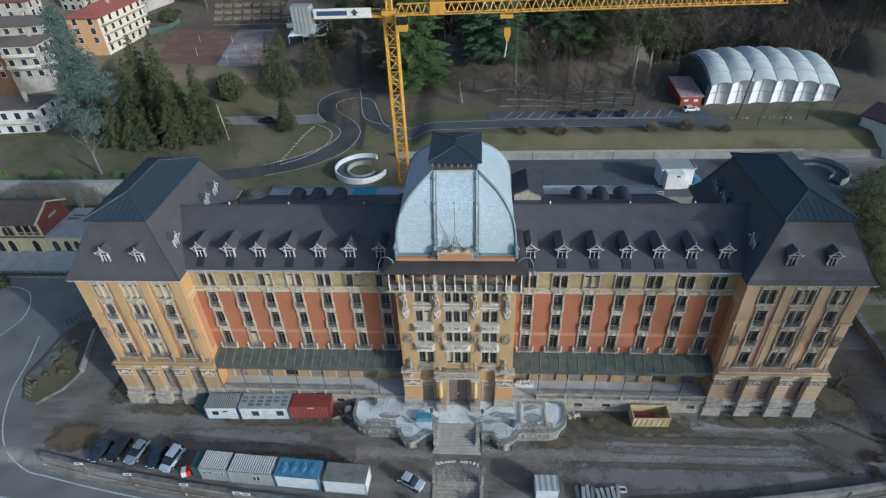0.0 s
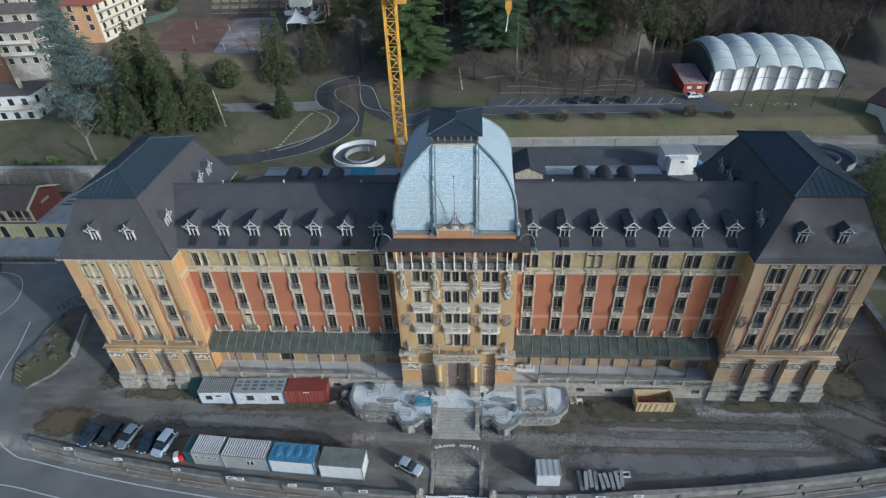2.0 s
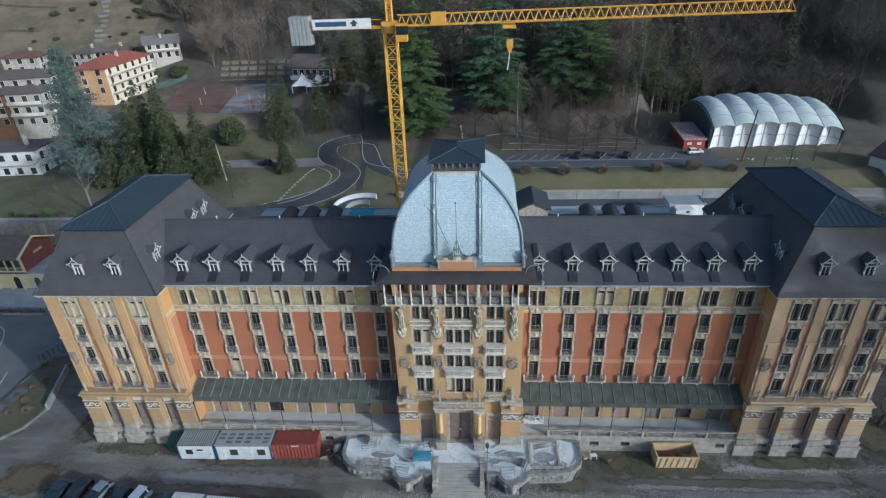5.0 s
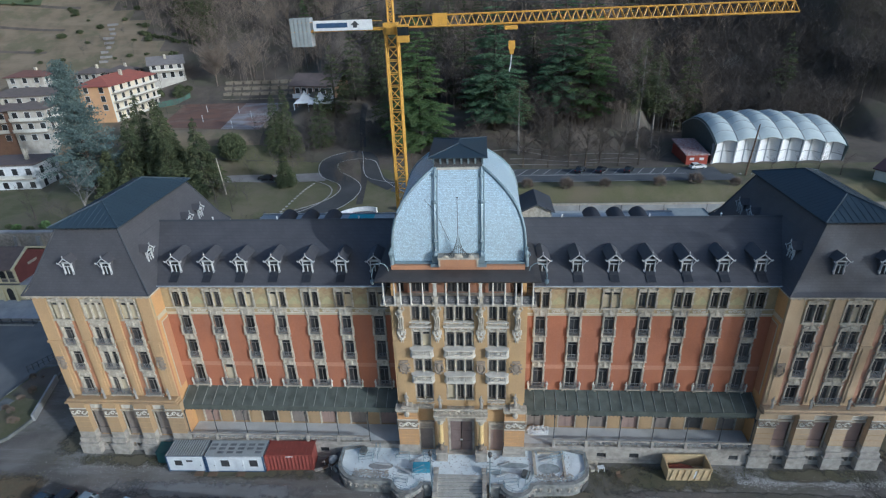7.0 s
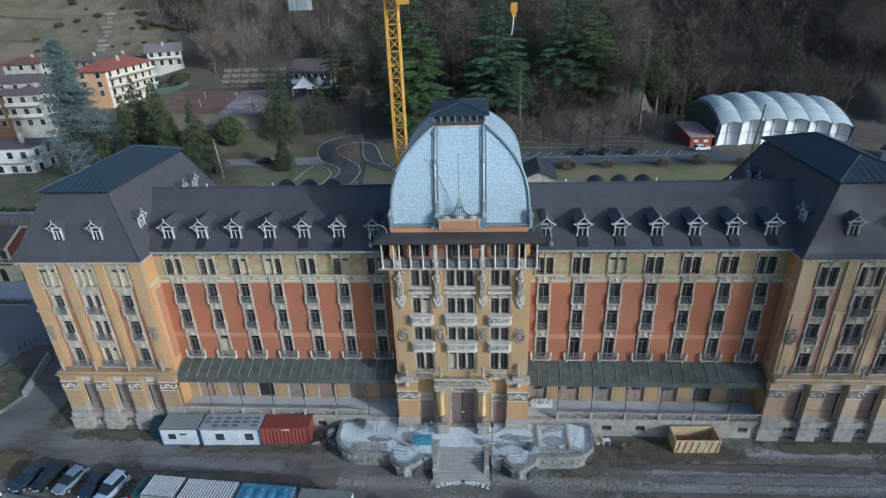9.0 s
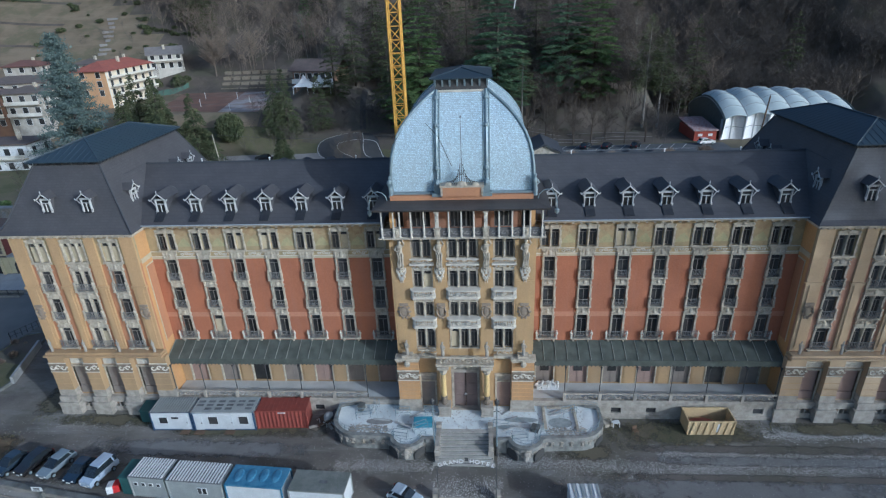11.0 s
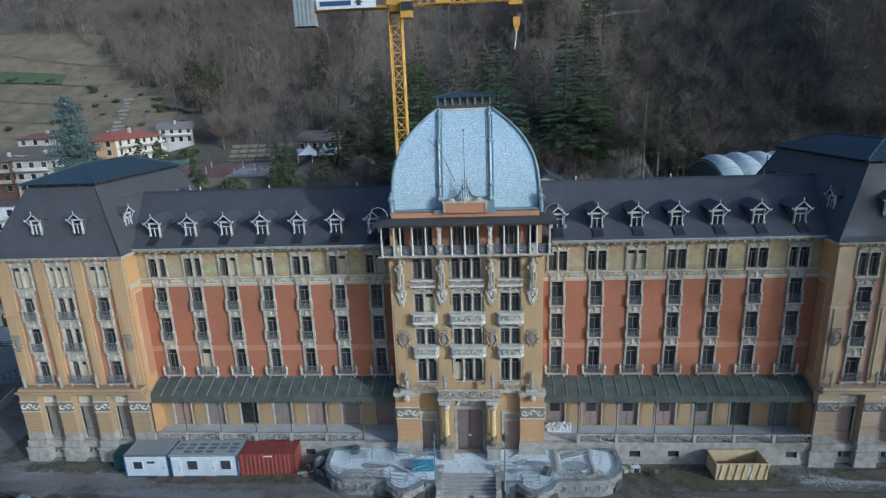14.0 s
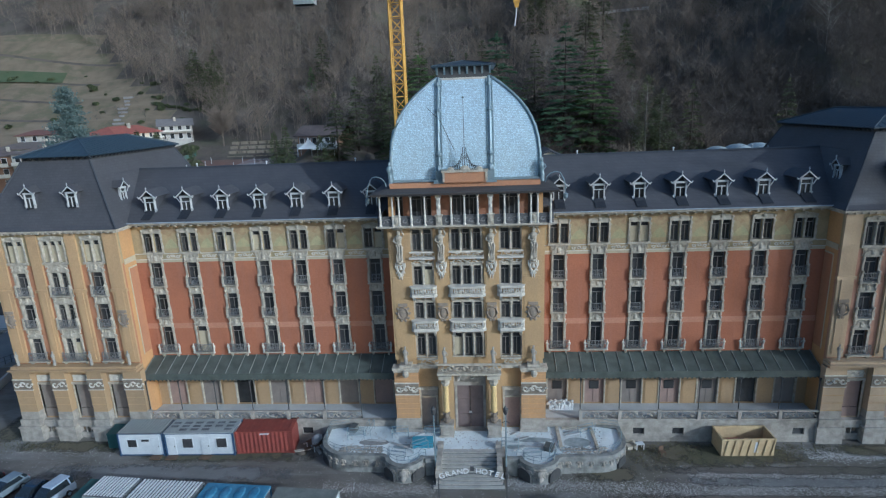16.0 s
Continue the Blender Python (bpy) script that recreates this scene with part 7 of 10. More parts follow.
car((-48.3, -7.9, 0), 257, (0.03, 0.045, 0.065), "hatch", "dark teal hatchback parked beside the road parapet")
car((-45.9, -7.6, 0), 256, (0.02, 0.02, 0.022), "estate", "black estate car parked beside the road parapet")
car((-43.1, -7.9, 0), 256, (0.2, 0.24, 0.27), "estate", "silver estate car parked beside the road parapet")
car((-40.0, -8.6, 0), 262, (0.02, 0.035, 0.06), "hatch", "dark navy hatchback parked beside the road parapet")
car((-37.7, -8.9, 0), 256, (0.38, 0.45, 0.55), "van", "pale silver people carrier parked beside the cabins")
car((-5.5, -11.1, 0), -26, (0.4, 0.46, 0.52), "hatch", "silver-blue hatchback parked askew on the gravel")

flag = thing("flag_cover", "folded white and red cloth lying against the parked car", "flag", (-35.3, -10.3, 0), 20)
for i, c in enumerate(((0.75, 0.75, 0.73), (0.6, 0.03, 0.03))):
    part("stripe", G().prism([(-0.7, 0), (0.7, 0), (0.6, 0.5), (-0.5, 0.7)], "x", -0.6 + i * 0.6, i * 0.6), mat("cloth_stripe", c, None, 0.8, 2, 9, 0.1), flag)

shed = thing("site_shed", "small white metal shed with a striped ribbed roof", "shed", (11.3, -11.7, 0), 1)
part("wall", G().box(-1.35, 1.35, -1.0, 1.0, 0, 2.1), CABIN, shed)
sr = part("roof", G().box(-1.42, 1.42, -1.08, 1.08, 2.1, 2.2), CABIN, shed)
for i in range(8):
    part("roof_rib", G().box(-1.3 + i * 0.36, -1.12 + i * 0.36, -1.05, 1.05, 2.2, 2.27), CABINGREY if i % 2 else WHITE, sr)
r = random.Random(8)
for i in range(9):
    x = 15.2 + i * 0.62
    solid("lumber_pack", G().obox((x, -11.9 + r.uniform(-0.3, 0.3), 0), 0.42, r.uniform(1.8, 2.6), r.uniform(0.3, 0.8), r.uniform(-8, 8)), CONCRETE if i % 2 else CABINGREY, "pale grey lumber pack lying on the gravel", "building material", "lumber packs")
solid("window_case", G().box(19.6, 21.3, -11.35, -11.25, 0, 0.25).box(19.6, 21.3, -10.75, -10.65, 0, 0.25).box(19.6, 19.7, -11.3, -10.7, 0, 0.25).box(21.2, 21.3, -11.3, -10.7, 0, 0.25), WHITE, "white rectangular window case lying on gravel", "case")

# concrete mixer and heaps beside the red container
mx = thing("concrete_mixer", "small dirty concrete mixer standing beside the container", "concrete mixer", (-15.9, -0.6, 0), 20)
part("drum", G().loft([[(0.9 * t - 0.2 + 0.0, r_ * math.cos(a), 0.9 + r_ * math.sin(a) + 0.3 * t) for a in [k * math.pi / 5 for k in range(10)]] for t, r_ in ((0, 0.25), (0.3, 0.5), (0.7, 0.48), (1.2, 0.24))]), CONCRETE, mx)
part("frame", G().tube([(-0.5, -0.5, 0), (0.1, -0.4, 1.0), (0.8, -0.5, 0)], 0.05, 5).tube([(-0.5, 0.5, 0), (0.1, 0.4, 1.0), (0.8, 0.5, 0)], 0.05, 5), IRON, mx)
for x, y, s_, lab in ((-14.2, 0.2, 0.9, "brown earth heap"), (-17.0, -1.3, 0.6, "dirty rubble heap")):
    solid("earth_mound", G().sphere((x, y, 0.0), s_, s_ * 0.8, s_ * 0.7, 9, 5), EARTH, lab + " by the container", "heap")
db = random.Random(12)
for i in range(12):
    m = Matrix.Translation((-15.4 + db.uniform(-1.6, 2.2), -0.7 + db.uniform(-0.9, 0.9), 0.05)) @ Matrix.Rotation(radians(db.uniform(-70, 70)), 4, "Z") @ Matrix.Rotation(radians(db.uniform(5, 38)), 4, "Y")
    solid("debris_board", G().obox(None, db.uniform(1.2, 2.4), db.uniform(0.15, 0.45), 0.06, m=m @ Matrix.Translation((0, 0, 0.28))), db.choice((WOOD, GREYSTONE, CONCRETE)), "weathered board thrown on the heap by the container", "board", "boards on the heap")
hp = random.Random(3)
for i in range(14):
    x, y = 14.6 + hp.uniform(-1.2, 2.2), 0.2 + hp.uniform(-0.6, 0.5)
    solid("stone_block", G().obox((x, y, height(x, y)), hp.uniform(0.3, 0.9), hp.uniform(0.25, 0.5), hp.uniform(0.15, 0.4), hp.uniform(0, 180)), PALE, "broken pale stone block lying by the terrace", "stone", "broken stones by the terrace")
chair = thing("garden_chair", "old wooden chair standing on the grass", "chair", (18.6, -1.4, 0), 20)
part("seat", G().box(-0.25, 0.25, -0.25, 0.25, 0.4, 0.45), WOOD, chair)
part("backrest", G().box(-0.25, 0.25, 0.2, 0.25, 0.45, 0.9), WOOD, chair)
for qx in (-0.225, 0.225):
    for qy in (-0.225, 0.225):
        part("leg", G().box(qx - 0.025, qx + 0.025, qy - 0.025, qy + 0.025, 0, 0.4), WOOD, chair)
BALUSTER = G().lathe(0, 0, [(0.13, 0), (0.13, 0.1), (0.06, 0.16), (0.12, 0.34), (0.06, 0.58), (0.12, 0.66), (0.12, 0.76)], 8).mesh("baluster", WHITE)
for i in range(26):
    row, col = divmod(i, 13)
    ob = solid("baluster", BALUSTER, None, "white stone baluster stacked beside the wing's door", "baluster", "stacked balusters")
    ob.matrix_basis = pose(8.35 + col * 0.19 + row * 0.1 + hp.uniform(-0.03, 0.03), 3.0 + row * 0.45, 2.33 + 0.16 * (row == 1 and col % 3 == 0), hp.uniform(-12, 16), hp.uniform(-14, 14), 0)
for i in range(9):
    ob = solid("baluster", BALUSTER, None, "white stone baluster lying on the stack", "baluster", "stacked balusters")
    ob.matrix_basis = pose(8.4 + i * 0.2, 3.3, 3.1 + 0.08 * (i % 2), 84, 0, hp.uniform(-50, 50))

# left of the terrace: a dark sheet over rubbish, a bench frame and fallen timbers
SHEET = mat("dark_grey_sheet", (0.11, 0.115, 0.125), (0.075, 0.08, 0.088), 0.6, 1.2, 8, 0.3)
sheet = [[(-16.2 + 0.28 * i + 0.12 * j, 2.3 - 0.75 * j + 0.2 * math.sin(i * 1.7), max(0.03, (1.35 - 0.22 * abs(i - 3) + 0.12 * math.sin(i * 2.3 + j)) * (1 - 0.23 * j))) for i in range(8)] for j in range(5)]
solid("plastic_sheet", G().loft(sheet, close=False), SHEET, "dark grey plastic sheet thrown over rubbish by the terrace", "sheet", smooth=True)
bench = thing("bench_frame", "old slatted bench with white metal legs standing askew by the container", "bench", (-16.0, -0.5, 0), -38)
for i in range(5):
    part("slat", shared("bench_slat", lambda: G().box(-0.8, 0.8, -0.06, 0.06, 0, 0.05).mesh("slat", WOOD)), None, bench, at=(0, -0.3 + 0.15 * i, 0.62))
for q in (-0.65, 0.65):
    part("leg", G().tube([(q, -0.36, 0), (q, -0.36, 0.6), (q, 0.36, 0.6), (q, 0.36, 0)], 0.04, 5), WHITE, bench, "white tubular leg")
for k, (x0, y0, z0, x1, y1, z1) in enumerate(((-14.6, 0.6, 0.7, -11.6, 1.7, 2.2), (-14.9, 0.2, 0.3, -12.3, 1.9, 1.9), (-15.6, 1.2, 0.2, -13.4, 1.6, 1.6), (-14.3, 1.9, 0.1, -13.2, 1.2, 1.9))):
    solid("timber", G().tube([(x0, y0, z0), (x1, y1, z1)], 0.1, 4), WOOD, "weathered timber leaning against the terrace wall", "timber", "leaning timbers")
# pale slabs and a stool on the rough ground at the terrace's other end
for x, y, w, d, t in ((15.4, 0.6, 1.1, 0.7, 20), (14.5, 2.2, 1.4, 0.6, -5), (17.6, 1.6, 0.6, 0.5, 40), (15.9, 2.4, 0.9, 0.5, 8)):
    solid("stone_slab", G().obox((x, y, height(x, y) + 0.12), w, d, 0.16, t), PALE, "pale broken slab lying on the rough ground", "slab", "broken slabs")
stool = thing("site_stool", "white plastic stool on the rough ground by the terrace", "stool", (16.7, -0.4, 0), 12)
part("seat", G().box(-0.4, 0.4, -0.25, 0.25, 0.6, 0.66), WHITE, stool)
for qx in (-0.36, 0.36):
    for qy in (-0.21, 0.21):
        part("leg", G().box(qx - 0.03, qx + 0.03, qy - 0.03, qy + 0.03, 0, 0.6), WHITE, stool)


# behind the hotel: yard, walls, ramp, roads
LANE = mat("worn_lane_asphalt", (0.05, 0.051, 0.052), (0.075, 0.075, 0.074), 0.88, 0.2, 20, 0.2, amount=0.9)
TRACK = mat("pale_gravel_track", (0.26, 0.245, 0.23), (0.18, 0.165, 0.15), 0.95, 0.4, 6, 0.4)
tagged(new("rear_yard", drape(G(), grid_lines([(-14, 80, 47)]), grid_lines([(48.8, 65, 18)]), 0.04).mesh("rear_yard", ASPHALT, True)), "dark asphalt yard behind the hotel", "yard", kind="structure")
rw = thing("retaining_wall", "long pale concrete retaining wall behind the yard", "wall", kind="structure")
part("wall", G().box(-16, 74, 65.2, 65.7, 6.2, 8.45), CONCRETE, rw)
part("coping", G().box(-16.1, 74.1, 65.05, 65.85, 8.45, 8.62), PALE, rw)
for i in range(10):
    part("joint", G().box(-12 + i * 9.0, -11.9 + i * 9.0, 65.15, 65.25, 6.4, 8.45), IRON, rw)


def curved_ramp(cx, cy, r, a0, a1, z0, z1, label, coat=WHITE):
    ob = thing("curved_ramp_wall", label, "ramp wall", kind="structure")
    for rr, top in ((r, 1.0), (r * 0.55, 0.5)):
        n = 26
        rings = []
        for i in range(n + 1):
            a = radians(a0 + (a1 - a0) * i / n)
            z = z0 + (z1 - z0) * i / n
            rings.append([(cx + q * math.cos(a), cy + q * math.sin(a), h) for q, h in ((rr - 0.13, z - 3), (rr - 0.13, z + top), (rr + 0.13, z + top), (rr + 0.13, z - 3))])
        part("wall", G().loft(rings), coat if rr == r else CONCRETE, ob)
    n = 26
    part("deck", G().loft([[(cx + q * math.cos(radians(a0 + (a1 - a0) * i / n)), cy + q * math.sin(radians(a0 + (a1 - a0) * i / n)), z0 + (z1 - z0) * i / n) for q in (r * 0.55, r)] for i in range(n + 1)], close=False), ASPHALT, ob)


curved_ramp(-23.4, 60.0, 5.7, 60, 350, 7.4, 6.8, "white curved ramp wall with a spiral inner wall")
curved_ramp(74.0, 58.5, 6.0, -70, 200, 7.0, 6.4, "grey curved ramp wall at the yard's end", CONCRETE)
ribbon([(-58, 54), (-52, 57.5), (-46, 60.5), (-37, 64.5), (-30.5, 69), (-28.3, 74), (-30.5, 79), (-35.5, 84), (-36.6, 89), (-33.0, 92.0), (-29.5, 93.0), (-26.6, 90.5), (-25, 85), (-22.5, 79.5), (-18, 75.2)], 4.4, LANE, 0.12, "worn asphalt lane with a hairpin bend up the slope")
DARKSTRIP = mat("dark_strip_ground", (0.05, 0.046, 0.042), (0.08, 0.073, 0.064), 0.8, 1.5, 7, 0.6)
ribbon([(-25.2, 68), (-25.6, 76), (-26.8, 84), (-28.6, 92)], 1.5, DARKSTRIP, 0.1, "narrow dark strip between the arms of the lane", "stream_bed")
ribbon([(-29.6, 98.5), (-31, 106), (-32.2, 114), (-33, 124)], 1.6, DARKSTRIP, 0.16, "narrow dark strip coming down through the woods", "stream_bed")
ribbon([(60, 74.2), (40, 74.5), (10, 74.3), (-8, 73.5), (-18, 75.2)], 4.6, ASPHALT, 0.14, "dark asphalt lane along the bank")
ribbon([(-66, 80.5), (-58, 81.2), (-48, 81.2), (-36, 82.0)], 5.0, TRACK, 0.1, "pale gravel track")
for off in (-2.6, 2.6):
    ribbon([(-46 + off * 0.35, 60.5 - off * 0.9), (-37 + off * 0.4, 64.5 - off * 0.85), (-30.5 + off * 0.8, 69 - off * 0.5), (-28.3 + off * 0.95, 74), (-30.5 + off * 0.7, 79 + off * 0.6), (-35.5 + off * 0.9, 84 + off * 0.4), (-36.6 + off * 0.9, 89 - off * 0.2), (-33.0 + off * 0.45, 92.0 - off * 0.75), (-29.5 + off * 0.05, 93.0 - off * 0.9)], 0.15, LINE, 0.18, "worn white lane edge line", "road_line")
    ribbon([(46, 74.45 + off * 0.85), (10, 74.3 + off * 0.85), (-8, 73.5 + off * 0.85), (-16 - off * 0.3, 74.6 + off * 0.8), (-22.5 - off * 0.8, 79.5 + off * 0.4), (-25 - off * 0.8, 85), (-26.6 - off * 0.6, 90.3 + off * 0.3), (-29.3, 93.0 + off * 0.9)], 0.15, LINE, 0.2, "worn white lane edge line", "road_line")
xs, ys = grid_lines([(5, 58, 28)]), grid_lines([(76.4, 82, 5)])
tagged(new("car_park", drape(G(), xs, ys, 0.1).mesh("car_park", ASPHALT, True)), "dark asphalt car park with white bay lines", "car park", kind="structure")
for i in range(15):
    x = 9 + i * 2.75
    ribbon([(x, 77.6), (x + 2.2, 81.4)], 0.14, LINE, 0.16, "white parking bay line", "road_line")
ribbon([(7, 77.3), (30, 77.3), (50, 77.2)], 0.14, LINE, 0.16, "white parking bay line", "road_line")
car((26.2, 79.2, height(26, 79) + 0.1), 58, (0.03, 0.035, 0.045), "estate", "dark estate car in the far car park", "cars in the car park")
car((31.0, 79.0, height(31, 79) + 0.1), 58, (0.02, 0.02, 0.025), "estate", "black estate car in the far car park", "cars in the car park")
car((37.4, 78.8, height(37, 79) + 0.1), 58, (0.025, 0.028, 0.03), "hatch", "dark hatchback in the far car park", "cars in the car park")
car((53.8, 80.6, height(53, 80) + 0.1), 8, (0.75, 0.75, 0.74), "estate", "white estate car beside the red shed", "cars in the car park")
car((-51.0, 80.2, height(-51.0, 80.2) + 0.1), 175, (0.03, 0.03, 0.035), "estate", "dark car on the gravel track", "cars in the car park")
car((-47.3, 79.6, height(-47.3, 79.6) + 0.1), 178, (0.05, 0.045, 0.05), "hatch", "dark hatchback on the gravel track", "cars in the car park")

wb = thing("plant_room", "tall white rendered service shaft with a flat grey roof", "plant room")
part("wall", G().box(40.3, 46.9, 53.4, 57.3, 5.6, 10.4).box(41.0, 44.4, 51.6, 53.4, -0.2, 10.1), WHITE, wb)
part("roof", G().box(40.0, 47.2, 53.1, 57.6, 10.4, 10.55), CABINGREY, wb, "flat grey metal roof")
part("parapet", G().box(40.0, 47.2, 53.1, 53.25, 10.55, 10.7).box(40.0, 40.15, 53.25, 57.6, 10.55, 10.7).box(47.05, 47.2, 53.25, 57.6, 10.55, 10.7), CABINGREY, wb)
part("vent", G().box(42.9, 43.6, 51.52, 51.6, 9.4, 9.8), IRON, wb, "small dark vent")
part("annex", G().prism([(44.4, -0.2), (48.2, -0.2), (48.2, 3.6), (44.4, 9.4)], "y", 51.9, 53.4), WHITE, wb, "white sloping annex")
part("annex_window", G().box(45.0, 45.7, 51.82, 51.9, 5.4, 6.6), GLASS, wb)
part("sheeted_roof", G().prism([(47.2, -0.2), (51.0, -0.2), (51.0, 5.6), (47.2, 8.4)], "y", 53.5, 57.3), BLUESHEET, wb, "blue-sheeted lean-to")
yr = thing("yard_rail", "white tubular rail along the edge of the rear yard", "rail")
for k in range(13):
    part("post", shared("yrpost", lambda: G().tube([(0, 0, 0), (0, 0, 1.0)], 0.045, 5).mesh("post", WHITE)), None, yr, at=(22.0 + 1.5 * k, 49.0, 6.6))
part("rail", G().tube([(22.0, 49.0, 7.6), (40.0, 49.0, 7.6)], 0.05, 5).tube([(22.0, 49.0, 7.1), (40.0, 49.0, 7.1)], 0.04, 5), WHITE, yr)


# sports hall
def sports_hall():
    """Six membrane bays between arched ribs; the base drops along x to fit the camera's view."""
    ob = thing("sports_hall", "white vaulted membrane sports hall with glazed front panels", "sports hall", (58.3, 84.6, 11.0), 2.5)
    L, D, n, ze, rise = 31.2, 20.0, 6, 5.4, 3.9
    MEM = mat("white_membrane", (0.46, 0.51, 0.5), (0.34, 0.385, 0.385), 0.5, 0.35, 5, 0.05)
    HALLWHITE = mat("white_wall_sheet", (0.8, 0.8, 0.79), (0.7, 0.7, 0.7), 0.6, 0.8, 6, 0.05)
    bay = L / n
    drop = lambda x: -0.04 * x
    lift = lambda x: 1.5 * math.sin(math.pi * min(1, max(0, x / L))) ** 0.8 - 0.2
    roof_z = lambda v: rise * math.sin(math.pi * v) ** 0.85
    for k in range(n):
        a = k * bay
        rows = []
        for i in range(9):
            u = i / 8
            sag = math.sin(math.pi * u)
            rows.append([(a + u * bay, -0.55 - 0.3 * (1 - sag) * (1 - v) + (D + 1.35) * v, ze + drop(a + u * bay) + lift(a + u * bay) + roof_z(v) * 0.9 + (0.55 + 0.5 * math.sin(math.pi * v)) * sag) for v in [j / 16 for j in range(17)]])
        under = [[(x, y, z - 0.14) for x, y, z in r] for r in rows]
        g = G().loft(rows, close=False).loft(under, close=False)
        g.loft([[p for p in (r[0], q[0])] for r, q in zip(rows, under)], close=False)
        vault = part("vault", g, MEM, ob, smooth=True)
        part("rib", G().tube([(x, y, z + 0.02) for x, y, z in rows[0]], 0.13, 5), CONCRETE, vault)
        g = G()
        for j in range(2, 16, 2):
            g.tube([(r[j][0], r[j][1], r[j][2] + 0.03) for r in rows], 0.045, 4)
        part("seam", g, CONCRETE, vault)
        # hollow front between the columns: two leaves, each in two rows of sheets
        under_z = lambda x: ze - 0.1 + lift(x) + drop(x) + 0.5 * math.sin(math.pi * (x - a) / bay)
        hollow = lambda x: -0.1 + 0.95 * math.sin(math.pi * (x - a) / bay)
        for e0, e1 in ((0.02, 0.47), (0.53, 0.98)):
            us = [a + bay * (e0 + (e1 - e0) * i / 4) for i in range(5)]
            for r0, r1 in ((0.0, 0.52), (0.545, 1.0)):
                rows2 = []
                for x in us:
                    z0, z1 = 0.1 + drop(x), under_z(x)
                    y = hollow(x)
                    za, zb_ = z0 + (z1 - z0) * r0, z0 + (z1 - z0) * r1
                    rows2.append([(x, y, za), (x, y, zb_), (x, y + 0.1, zb_), (x, y + 0.1, za)])
                part("panel", G().loft(rows2), HALLWHITE, vault, "white wall sheet")
        xm = a + bay / 2
        part("mullion", G().box(xm - 0.14, xm + 0.14, hollow(xm) - 0.08, hollow(xm) + 0.12, 0.1 + drop(xm), under_z(xm)), CABINPALE, vault)
        part("base", G().loft([[(x, hollow(x) - 0.06, -1.5), (x, hollow(x) - 0.06, 0.14 + drop(x)), (x, hollow(x) + 0.16, 0.14 + drop(x)), (x, hollow(x) + 0.16, -1.5)] for x in [a + bay * i / 6 for i in range(7)]]), CONCRETE, vault)
    for k in range(n + 1):
        x = k * bay
        part("column", G().prism([(-0.25, -1.5), (0.5, -1.5), (0.6, ze + lift(x)), (-0.75, ze + lift(x)), (-0.65, ze + lift(x) - 0.4), (-0.3, 2.0)], "x", x - 0.13, x + 0.13), CABINPALE, ob, at=(0, 0, drop(x)))
    DARKEND = mat("dark_green_sheet", (0.07, 0.09, 0.085), None, 0.5, 1, 8, 0.1)
    for x in (0.1, L - 0.1):
        arc = [(-1.2 + (D + 2.0) * j / 12, ze + drop(x) - 0.1 + roof_z(j / 12)) for j in range(13)]
        part("end_wall", G().prism([(0.2, -1.5)] + arc + [(D, -1.5)], "x", x - 0.1, x + 0.1), DARKEND, ob, "dark gable wall")
    part("wall", G().box(0, L, 1.45, 1.7, -2.0, 4.6), CONCRETE, ob)
    part("wall", G().box(0, L, D - 0.3, D, -2.0, 4.4), CONCRETE, ob)
    rs = thing("brick_shed", "red brick shed with a mottled tiled roof by the hall", "shed")
    BRICK = mat("red_brick", (0.33, 0.07, 0.045), (0.25, 0.06, 0.04), 0.85, 1.2, 9, 0.2)
    TILES = mat("mottled_tiles", (0.24, 0.1, 0.09), (0.45, 0.4, 0.38), 0.8, 2.2, 9, 0.2, amount=0.9)
    part("wall", G().box(52.2, 57.2, 84.2, 95, 10.4, 13.7), BRICK, rs)
    part("roof", G().prism([(83.8, 13.65), (95.4, 14.6), (95.4, 14.85), (83.8, 13.9)], "x", 51.8, 57.5), TILES, rs)
    for x in (53.5, 55.8):
        part("window", G().box(x - 0.5, x + 0.5, 84.1, 84.22, 12.4, 13.0), WHITE, rs)
    mast = thing("floodlight_mast", "tall dark timber mast beside the sports hall", "mast", (62.6, 75.5, height(62.6, 75.5)))
    part("pole", G().tube([(0, 0, -0.3), (1.2, 0.5, 11.5)], 0.22, 7, 0.14), WOOD, mast)


sports_hall()


# houses
IVORY = mat("ivory_render", (0.68, 0.65, 0.56), (0.55, 0.52, 0.45), 0.85, 0.8, 7, 0.1)


